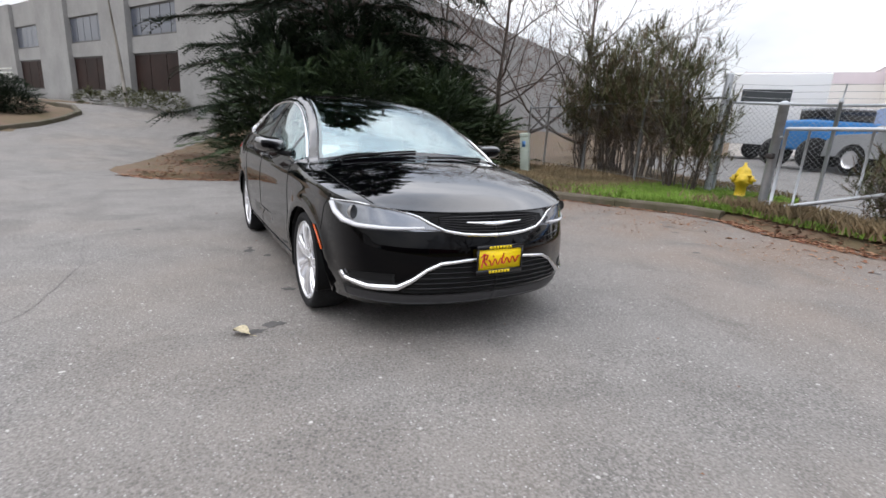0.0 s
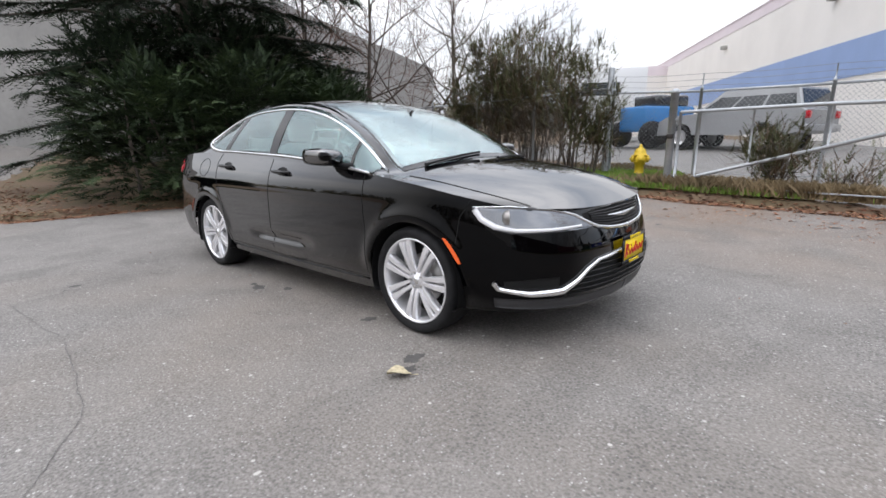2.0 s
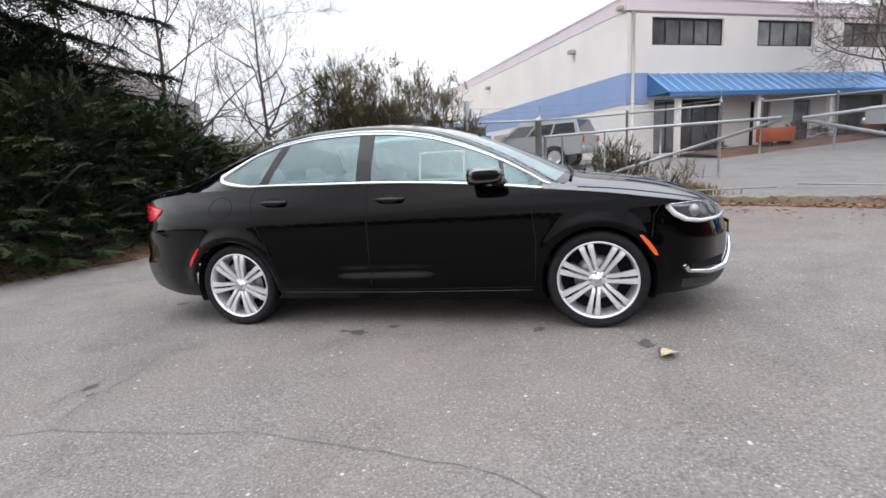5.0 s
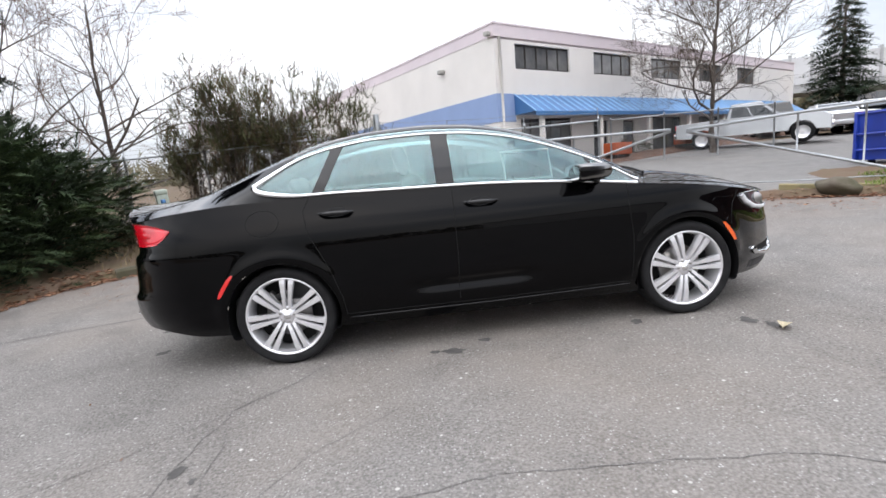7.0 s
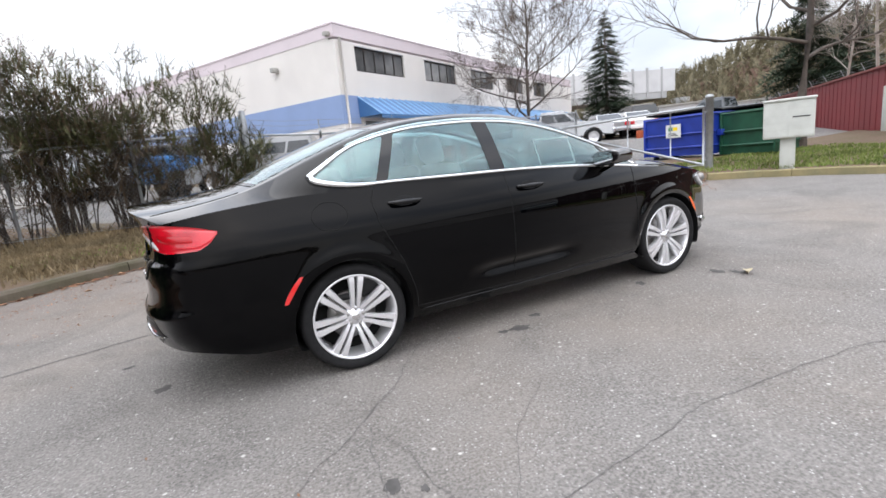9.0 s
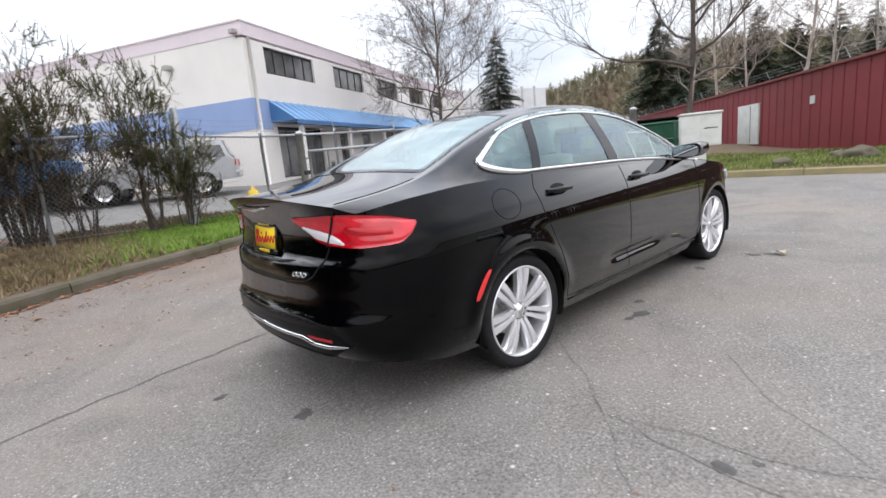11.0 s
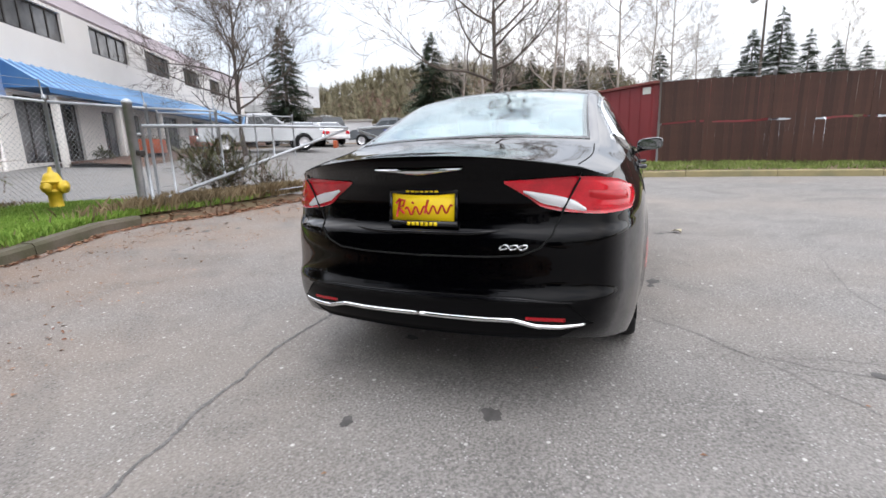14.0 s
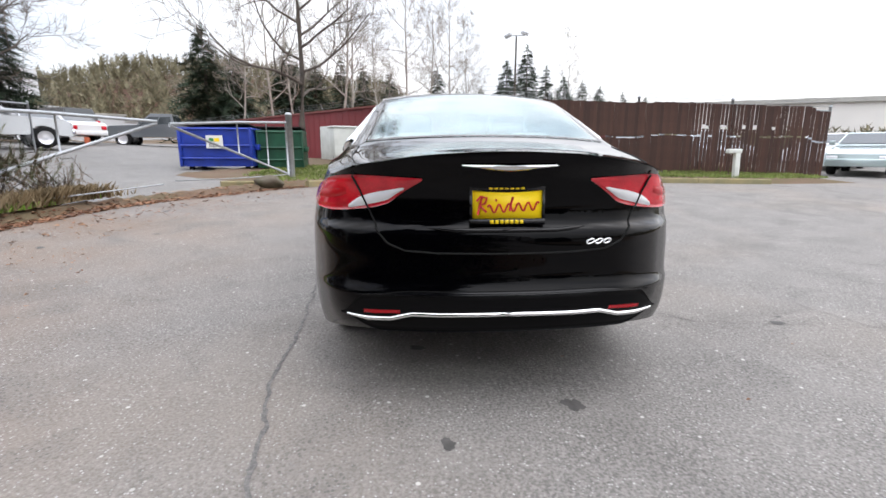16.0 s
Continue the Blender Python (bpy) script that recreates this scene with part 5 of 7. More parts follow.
for k in range(14):
    a = (-7.8 + rng.uniform(-0.5, 0.5), rng.uniform(0.2, 5.8), 0.1)
    d = Vector((rng.uniform(-0.2, 1.0), rng.uniform(-0.6, 0.6), rng.uniform(0.5, 1.2))).normalized()
    part("stem", tube([a, Vector(a) + d * 0.9, Vector(a) + d * 1.9 + Vector((0.25, 0, -0.1))], [0.045, 0.03, 0.012], 5), M["bark"], jun)
cedar = thing("cedar_tree", pose(0, 0, 0), "tall dark cedar with drooping branches behind the juniper", "tree")
part("trunk", tube([(-11.2, 2.9, 0.0), (-11.1, 3.0, 7.0), (-11.0, 3.0, 17.2)], [0.30, 0.20, 0.03], 9), M["bark"], cedar)
evergreen_mass(cedar, [((-10.7, 1.2, 1.9), (1.7, 1.6, 1.9)), ((-10.5, 3.3, 2.2), (2.0, 2.0, 2.2)), ((-10.9, 2.7, 4.8), (2.2, 2.4, 2.3)), ((-11.0, 3.0, 7.6), (2.1, 2.3, 2.4)), ((-11.0, 3.0, 10.4), (1.7, 1.9, 2.2)), ((-11.0, 3.0, 13.0), (1.2, 1.3, 2.2)), ((-11.0, 5.2, 3.0), (1.6, 1.6, 1.3)), ((-10.3, 6.7, 2.3), (1.0, 1.0, 0.9))], 11000, 0.52, 0.09, M["cedar"])
for k in range(170):
    a = k * 2.4 + rng.uniform(-0.4, 0.4)
    z = 0.7 + 15.2 * (k / 170) ** 1.15
    r = 4.5 * (1 - z / 18.5) ** 0.70 * rng.uniform(0.72, 1.12)
    out = Vector((math.cos(a), 1.12 * math.sin(a), 0))
    foot = Vector((-11, 3, z))
    knee, tip = foot + out * (r * 0.55) + Vector((0, 0, 0.10)), foot + out * r + Vector((0, 0, -0.12 * r + rng.uniform(-0.1, 0.3)))
    part("limb", tube([foot, knee, tip], [0.055, 0.035, 0.010], 5), M["bark"], cedar)
    n = int(18 + 15 * r)
    f = 0.35 + 0.68 * rng.random(n) ** 0.8
    b = [foot.lerp(knee, v / 0.55) if v < 0.55 else knee.lerp(tip, (v - 0.55) / 0.45) for v in f]
    side = Vector((-out.y, out.x, 0))
    d = [out * 0.8 + side * rng.normal(0, 0.75) + Vector((0, 0, -0.18 + rng.normal(0, 0.12))) for v in f]
    part("spray", fronds(b, d, rng.uniform(0.40, 1.0, n) * (1.25 - 0.6 * f), 0.115, 8, 0.34), M["cedar"], cedar)


def broom_shrub(at, height, width, stems, label, dry=0.35, tufts=1.0):
    """Scotch-broom habit: bare grey-brown stems that fork, with whisk-like olive tufts at the ends."""
    root = thing("broom_shrub", pose(at[0], at[1], ground_z(*at), 0, 0, 0), label, "shrub", "broom shrubs along the fence")
    wood, green, dead = [], [], []
    for k in range(stems):
        a, r0 = rng.uniform(0, 2 * math.pi), width * 0.22 * math.sqrt(rng.random())
        p = Vector((r0 * math.cos(a), r0 * math.sin(a), -0.05))
        lean = Vector((math.cos(a), math.sin(a), 0)) * rng.uniform(0.04, 0.42)
        h = height * rng.uniform(0.60, 1.0)
        pts = [p]
        for s in range(5):
            pts.append(pts[-1] + (Vector((0, 0, 1)) + lean * (0.4 + 0.2 * s) + Vector(rng.normal(0, 0.10, 3))) * (h / 5.8))
        wood.append(tube(pts, [0.017, 0.014, 0.011, 0.008, 0.006, 0.003], 4, caps=False))
        ends = [(pts[-1], 1.0)]
        for j in range(7):
            t = rng.uniform(0.25, 0.92)
            i = min(int(t * 5), 4)
            q = pts[i].lerp(pts[i + 1], t * 5 - i)
            w = rng.uniform(0, 2 * math.pi)
            tip = q + (Vector((math.cos(w), math.sin(w), 0)) * 0.62 + lean * 0.5 + Vector((0, 0, rng.uniform(0.35, 0.95)))) * rng.uniform(0.25, 0.62)
            mid = (q + tip) / 2 + Vector((0, 0, -0.04))
            wood.append(tube([q, mid, tip], [0.007, 0.0055, 0.003], 3, caps=False))
            ends.append((tip, t))
        for e, t in ends:
            bare = t < 0.45
            for j in range(int((7 if bare else 17) * tufts)):
                q = e + Vector(rng.normal(0, 0.075, 3)) + Vector((0, 0, -0.10))
                d = Vector(rng.normal(0, 0.62, 3)) + Vector((0, 0, 0.75)) + lean
                (dead if bare or rng.random() < dry else green).append((q, d, rng.uniform(0.14, 0.36)))
        for j in range(10):
            t = rng.uniform(0.05, 0.8)
            i = min(int(t * 5), 4)
            dead.append((pts[i].lerp(pts[i + 1], t * 5 - i), Vector(rng.normal(0, 0.8, 3)) + Vector((0, 0, 0.5)), rng.uniform(0.25, 0.6)))
    part("wood", join(*wood), M["bark"], root)
    for geo, nm, m, lab, w in ((green, "green_brush", "broom", "olive green whisk twigs", 0.036), (dead, "dry_brush", "broom_dry", "dry brown twigs", 0.022)):
        tagged(part(nm, fronds([g[0] for g in geo], [g[1] for g in geo], [g[2] for g in geo], w, 6, 0.0), M[m], root), lab, kind="stuff")
    return root


broom_shrub((-5.5, 8.75), 3.2, 1.8, 20, "tall scotch broom, green above and bare below, at the fence", 0.45)
broom_shrub((-4.5, 8.5), 4.3, 1.7, 36, "tallest scotch broom with dense olive top at the fence", 0.40)
broom_shrub((-3.5, 8.35), 3.9, 1.3, 28, "tall scotch broom with brown lower stems at the fence", 0.45)
broom_shrub((-2.7, 8.1), 2.3, 1.0, 8, "thin half-bare broom beside the steel post", 0.75)
broom_shrub((-1.75, 7.15), 3.5, 0.5, 11, "loose open broom shrub beside the steel post", 0.3, 0.8)
broom_shrub((-1.25, 7.05), 2.1, 0.5, 7, "small broom with dense green top", 0.25)
broom_shrub((2.25, 6.0), 1.25, 0.9, 9, "low young broom growing through the gate", 0.3, 0.55)
broom_shrub((3.1, 5.78), 0.65, 0.6, 4, "small sparse dry broom under the gate rail", 0.75, 0.4)

tree_a = branches(11, 8.8, 4.0, 3, 0.16, 0.0, (6, 9), 0.85, 0.013, 24)
TREE_A = [as_mesh("trunk", tree_a[0], M["bark"]), as_mesh("twig_crown", tree_a[1], M["twig"])]
tree_b = branches(23, 8.2, 5.0, 3, 0.06, 0.0, (4, 7), 0.75, 0.016, 16)
TREE_B = [as_mesh("trunk", tree_b[0], M["bark"]), as_mesh("twig_crown", tree_b[1], M["twig_red"])]
tree_c = branches(31, 13.0, 3.8, 3, 0.18, 0.0, (4, 7), 0.8, 0.009, 28)
TREE_C = [as_mesh("trunk", tree_c[0], M["bark"]), as_mesh("twig_crown", tree_c[1], M["twig"])]
tree_d = branches(47, 15.0, 3.2, 3, 0.25, 0.0, (4, 7), 0.9, 0.007, 22)
TREE_D = [as_mesh("trunk", tree_d[0], M["birch"]), as_mesh("twig_crown", tree_d[1], M["birch"])]
bare_tree((-12.3, 10.3), TREE_B, 20, 1.0, "bare spreading tree with reddish winter twigs", M["twig_red"])
bare_tree((-14.6, 8.6), TREE_B, 140, 1.05, "bare multi-stemmed tree behind the cedar", M["twig_red"])
bare_tree((-10.0, 13.0), TREE_B, 250, 0.85, "smaller bare tree with reddish twigs", M["twig_red"])
bare_tree((12.1, 14.9), TREE_A, 60, 1.0, "leafless rounded street tree before the office", M["twig"])
bare_tree((13.3, 4.1), TREE_C, 10, 1.05, "tall leafless tree with level branches by the red wall", M["twig"])

trunk_mesh = as_mesh("trunk", tube([(0, 0, -0.5), (0, 0, 5), (0, 0, 9.6)], [0.2, 0.12, 0.02], 7), M["bark"])
CON = [as_mesh("foliage", conifer_mesh(3, 10, 2.2), M["conifer"]), as_mesh("foliage", conifer_mesh(5, 10, 2.9, 24), M["conifer"]), as_mesh("foliage", conifer_mesh(9, 10, 1.9, 22, 0.2), M["conifer"])]


def at_bearing(x, y, deg, d):
    return (x + d * math.cos(radians(deg)), y + d * math.sin(radians(deg)))


conifer(at_bearing(-2.0, -3.7, 44.4, 39), CON[0], 8.6, "narrow dark green conifer beside the car park", group="")
for az, d, h, k in ((21.2, 52, 10.8, 1), (18.6, 55, 9.2, 1), (13.1, 60, 11.5, 1), (10.2, 62, 10.5, 0), (7.4, 64, 11.2, 2), (4.9, 60, 10.0, 0), (2.0, 66, 10.4, 2)):
    conifer(at_bearing(-4.6, 0.4, az, d), CON[k], h, "dark conifer on the slope behind the red building", group="conifers on the slope")
for az, d, h, k in ((-2.2, 46, 7.8, 0), (-4.6, 50, 6.4, 2), (-7.4, 52, 6.8, 0), (-10.2, 50, 8.9, 1), (-12.4, 48, 9.9, 0), (-14.6, 50, 8.4, 2), (-16.6, 52, 7.6, 1), (-18.6, 50, 7.0, 2), (-20.6, 54, 6.8, 1), (-23.0, 56, 6.4, 2), (-25.4, 58, 6.0, 1)):
    conifer(at_bearing(-4.6, -0.6, az, d), CON[k], h, "dark conifer standing behind the slatted fence", group="conifers behind the fence")
for az, d, s in ((9.6, 42, 1.0), (6.0, 44, 0.9), (15.5, 44, 1.0), (1.0, 42, 0.95), (-4.5, 46, 0.8), (-16.0, 52, 0.8), (24.0, 60, 0.9), (11.5, 34, 1.0), (4.0, 33, 0.9), (-1.8, 38, 0.85), (18.0, 40, 1.0), (21.0, 46, 0.95)):
    bare_tree((*at_bearing(-4.1, -1.9, az, d), 0.7), TREE_D, az * 37, s, "pale slender leafless birch in the distance", M["birch"], "birch_tree", "far birches")


# ---------- wooded hill ----------
def hill():
    """A rounded wooded ridge far behind the yard."""
    pts = []
    azs = np.linspace(-2, 58, 70)
    crest = curve([(-2, 3.0), (4, 7.0), (10, 7.4), (18, 8.6), (24, 8.4), (30, 7.6), (36, 5.6), (44, 4.6), (58, 4.0)])
    for a in azs:
        for k in range(9):
            t = k / 8
            d = 85 + 60 * t
            z = -1 + (145 * math.tan(radians(crest(a))) * 0.92 + 1) * smooth01(0, 1, t)
            x, y = at_bearing(-4.0, -1.0, a, d)
            pts.append((x, y, z + 1.2 * noise.noise(Vector((x * 0.08, y * 0.08, 0)))))
    h = tagged(part("backdrop_hill", (pts, grid_faces(70, 9)), M["dark_soil"]), "brown wooded winter hillside", "hill", kind="structure")
    base, dirs, lens = [], [], []
    for k in range(9000):
        i, j = rng.integers(0, 69), rng.random() ** 0.8 * 8
        j0 = min(int(j), 7)
        a, b = Vector(pts[i * 9 + j0]), Vector(pts[(i + 1) * 9 + j0 + 1])
        p = a.lerp(b, rng.random())
        base.append(p + Vector((rng.uniform(-2, 2), rng.uniform(-2, 2), rng.uniform(0.0, 2.6))))
        dirs.append(rng.normal(0, 0.35, 3) + np.array([0, 0, 1]))
        lens.append(rng.uniform(1.2, 3.0))
    w = tagged(part("hill_wood", fronds(base, dirs, lens, 0.7, 4, 0.0), M["hillwood"]), "leafless brown-green woodland on the far hill", "woodland", kind="stuff")


hill()


# ---------- grass, litter ----------
def blades(spots, height, material, name, label):
    verts, faces = [], []
    for x, y in spots:
        z = ground_z(x, y) + 0.03
        h = height * rng.uniform(0.5, 1.3)
        a = rng.uniform(0, 2 * math.pi)
        w = 0.008 + 0.008 * rng.random()
        dx, dy = w * math.cos(a), w * math.sin(a)
        lx, ly = rng.normal(0, 0.35, 2) * h
        k = len(verts)
        verts += [(x - dx, y - dy, z), (x + dx, y + dy, z), (x + dx * 0.6 + lx * 0.4, y + dy * 0.6 + ly * 0.4, z + h * 0.6), (x + lx, y + ly, z + h)]
        faces += [(k, k + 1, k + 2), (k, k + 2, k + 3)]
    tagged(part(name, (verts, faces), material), label, "grass", kind="stuff")


def scatter(n, where):
    out = []
    while len(out) < n:
        p = where()
        if p:
            out.append(p)
    return out


def along(pts, spread, lo=0.0):
    i = rng.integers(0, len(pts) - 1)
    t = rng.random()
    (ax, ay), (bx, by) = pts[i], pts[i + 1]
    d = math.hypot(bx - ax, by - ay)
    o = lo + abs(rng.normal(0, spread))
    return (ax + (bx - ax) * t - (by - ay) / d * o, ay + (by - ay) * t + (bx - ax) / d * o)


LEFT = [(-5.4, 3.1), (-4.4, 3.8), (-3.5, 4.3), (-2.6, 4.72), (-1.3, 5.15), (-0.3, 5.6), (0.5, 5.65)]
RIGHT = [(7.9, -9.3), (8.5, -6.5), (8.65, -3.6), (8.65, -2.0), (8.6, -0.8), (8.55, 0.2), (8.45, 1.2), (8.1, 2.2)]


def patch(n, cx, cy, rx, ry):
    return scatter(n, lambda: (lambda x, y: (x, y) if edge_distance(ROAD, x, y) > 0.17 and not inside(YARD, x, y) else None)(rng.normal(cx, rx), rng.normal(cy, ry)))


def lawn(name, label, cx, cy, rx, ry):
    """A low turf sheet with a ragged outline, over which the blades stand."""
    verts, faces, n = [], [], 64
    for i in range(n + 1):
        for j in range(n + 1):
            x, y = cx + rx * (2 * i / n - 1), cy + ry * (2 * j / n - 1)
            verts.append((x, y, ground_z(x, y) + 0.060 + 0.015 * noise.noise(Vector((x * 9, y * 9, 0)))))
    for i in range(n):
        for j in range(n):
            x, y = cx + rx * (2 * (i + 0.5) / n - 1), cy + ry * (2 * (j + 0.5) / n - 1)
            r = math.hypot((x - cx) / rx, (y - cy) / ry) + 0.22 * noise.noise(Vector((x * 2.2, y * 2.2, 4))) + 0.10 * noise.noise(Vector((x * 8, y * 8, 6)))
            if r < 0.88 and edge_distance(ROAD, x, y) > 0.24 and not inside(YARD, x, y):
                a = i * (n + 1) + j
                faces.append((a, a + n + 1, a + n + 2, a + 1))
    tagged(part(name, (verts, faces), M["turf"]), label, "grass", kind="stuff")


M["turf"] = mat("green_turf", (0.085, 0.19, 0.022), 0.95, scale=3.0, vary=0.4, bump=1.0, bump_scale=70, color2=(0.10, 0.13, 0.035), fine=55)
lawn("lawn", "bright green turf round the fire hydrant", -0.45, 6.4, 1.9, 0.95)
blades(patch(80000, -0.35, 6.4, 0.85, 0.5) + patch(1200, -2.6, 5.6, 0.9, 0.3) + patch(2600, 2.7, 5.6, 0.7, 0.12), 0.085, M["grass"], "grass", "bright green short grass round the hydrant")
blades(scatter(30000, lambda: (lambda x, y: (x, y) if not inside(ROAD, x, y) and edge_distance(ROAD, x, y) > 0.17 and x < 13.5 and not inside(YARD, x, y) else None)(rng.uniform(7.2, 13.5), rng.uniform(-11.5, 4.6))), 0.07, M["verge"], "grass", "green verge grass along the fence and red wall")
blades(patch(16000, -3.9, 6.1, 0.9, 0.75) + patch(3500, -0.9, 8.4, 1.2, 0.3) + patch(3500, -6.0, 7.0, 0.9, 0.9), 0.10, M["dry_grass"], "dry_grass", "dry straw-coloured grass under the broom")
blades(patch(2600, 1.8, 5.9, 0.8, 0.16) + patch(2000, 3.4, 5.45, 0.7, 0.14), 0.2, M["dry_grass"], "dry_grass", "dry weeds along the foot of the gate")


def leaves(spots, size, name, label, lift=0.006):
    verts, faces = [], []
    for x, y in spots:
        z = max(lie(x, y), ground_z(x, y)) + lift
        a, s = rng.uniform(0, 2 * math.pi), size * rng.uniform(0.5, 1.4)
        c, d = math.cos(a) * s, math.sin(a) * s
        k = len(verts)
        up = rng.uniform(0.1, 0.5) * s
        verts += [(x - c, y - d, z), (x + d * 0.45, y - c * 0.45, z + up), (x + c, y + d, z + rng.uniform(0, 0.3) * s), (x - d * 0.45, y + c * 0.45, z + up * rng.uniform(0, 1))]
        faces += [(k, k + 1, k + 2), (k, k + 2, k + 3)]
    tagged(part(name, (verts, faces), M["litter"], smooth=False), label, "leaf litter", kind="stuff")


GATE_EDGE = [(0.5, 5.7), (1.2, 5.35), (2.1, 5.25), (3.2, 5.1), (4.2, 4.75), (5.2, 4.15), (6.4, 3.6), (7.3, 2.95)]
litter_spots = [along(GATE_EDGE, 0.22, -0.25) for _ in range(2600)] + [along(GATE_EDGE, 0.5, -1.0) for _ in range(160)] + [along(LEFT[::1], 0.10, -0.16) for _ in range(900)] + [along(RIGHT[::-1], 0.15, 0.05) for _ in range(500)] + [along([(-7.9, -2.6), (-7.1, -1.9), (-6.85, -1.1), (-6.85, -0.3), (-6.35, 1.1), (-5.85, 2.1), (-5.6, 2.9), (-5.0, 3.4)], 0.35, -0.2) for _ in range(2600)] + [(rng.normal(-10.3, 1.1), rng.normal(-1.3, 0.4)) for _ in range(900)] + [(rng.normal(-3.6, 1.4), rng.normal(6.6, 0.8)) for _ in range(900)]
leaves(litter_spots, 0.035, "leaf_litter", "brown and reddish fallen leaves along the road edge")
leaves([along(LEFT, 0.55, -0.9) for _ in range(900)] + [along(GATE_EDGE, 0.8, -1.5) for _ in range(700)] + [along(LEFT, 0.9, -2.2) for _ in range(350)], 0.016, "leaf_crumbs", "brown leaf crumbs strewn along the asphalt edge", 0.003)
leaves([(rng.uniform(-8, 8), rng.uniform(-7, 4.5)) for _ in range(90)], 0.012, "grit_litter", "small leaf scraps lying on the asphalt", 0.003)


# ---------- fences and gate ----------
M["wire"] = plain("fence_wire", (0.30, 0.31, 0.32), 0.5, 0.8)


def post(name, x, y, top, radius, parent=None, foot=None, cap=True):
    z0 = ground_z(x, y) - 0.1 if foot is None else foot
    prof = [(radius, z0), (radius, top - 0.02)] + ([(radius * 1.12, top - 0.02), (radius * 1.12, top + 0.015), (radius * 0.6, top + 0.05), (0.001, top + 0.06)] if cap else [(radius * 0.9, top), (0.001, top)])
    return part(name, moved(lathe(prof, 14), Matrix.Translation((x, y, 0))), M["galv"], parent)


def link_mesh(a, b, low, high, step=0.085, radius=0.0022):
    """Chain link between two posts as crossing diagonal wires."""
    a, b = Vector((*a, 0)), Vector((*b, 0))
    d = (b - a)
    length, d = d.length, d.normalized()
    wires = []
    h = high - low
    n = int((length + h) / step)
    for sg in (-1, 1):
        for k in range(n):
            s0 = -h + k * step
            p0, p1 = max(s0, 0.0), min(s0 + h, length)
            if p1 - p0 < 0.02:
                continue
            z0, z1 = p0 - s0, p1 - s0
            if sg < 0:
                z0, z1 = h - z0, h - z1
            q0, q1 = a + d * p0, a + d * p1
            wires.append(tube([(q0.x, q0.y, low + z0), (q1.x, q1.y, low + z1)], radius, 3, caps=False))
    return join(*wires)


def fence_run(name, pts, top, label, barbs=True, mesh_low=0.12, rail=0.024, step=0.085, slack=0.0):
    """Chain-link fence: posts, top rail, wire mesh and strands of barbed wire."""
    root = thing(name, pose(0, 0, 0), label, "fence")
    tops = [ground_z(*p) + top for p in pts]
    for (x, y), z in zip(pts, tops):
        post("fence_post", x, y, z + 0.05, 0.03, root)
        if barbs:
            part("barb_arm", tube([(x, y, z), (x, y + 0.05, z + 0.34)], 0.012, 5), M["galv"], root)
    for (p, q), (za, zb) in zip(zip(pts, pts[1:]), zip(tops, tops[1:])):
        part("top_rail", tube([(*p, za), (*q, zb)], rail, 8), M["galv"], root)
        zl = (ground_z(*p) + ground_z(*q)) / 2 + mesh_low
        w = part("wire_mesh", link_mesh(p, q, zl, min(za, zb), step), M["wire"], root)
        w["kind"] = "stuff"
        part("tension_wire", tube([(*p, zl), (*q, zl)], 0.006, 4), M["wire"], root)
        if barbs:
            for k in range(3):
                e = 0.11 * (k + 1)
                mid = ((p[0] + q[0]) / 2, (p[1] + q[1]) / 2 + 0.05 * e / 0.34, (za + zb) / 2 + e - 0.03)
                part("barbed_wire", tube([(p[0], p[1] + 0.05 * e / 0.34, za + e), mid, (q[0], q[1] + 0.05 * e / 0.34, zb + e)], 0.004, 3), M["wire"], root)
    return root


fence_run("chain_link_fence", [(-8.9, 9.2), (-7.6, 8.9), (-5.4, 8.4), (-3.2, 7.9), (-1.14, 7.46)], 1.82, "galvanised chain-link fence with barbed wire among the broom")
fence_run("chain_link_fence", [(-1.0, 7.46), (0.6, 7.8), (2.6, 8.2), (4.7, 8.6)], 1.72, "galvanised chain-link fence along the yard behind the gate")
fence_run("chain_link_fence", [(7.4, 14.0), (9.4, 13.8), (11.4, 13.6), (13.4, 13.3)], 1.72, "low chain-link fence before the office planting", False)
thick = thing("steel_post", pose(0, 0, 0), "thick galvanised steel fence post", "post")
post("shaft", -1.07, 7.41, 2.55, 0.062, thick, cap=False)
part("strap", tube([(-1.16, 7.41, 2.0), (-1.07, 7.31, 2.0), (-0.98, 7.41, 2.0), (-1.07, 7.51, 2.0)], 0.014, 5, True), M["galv"], thick)


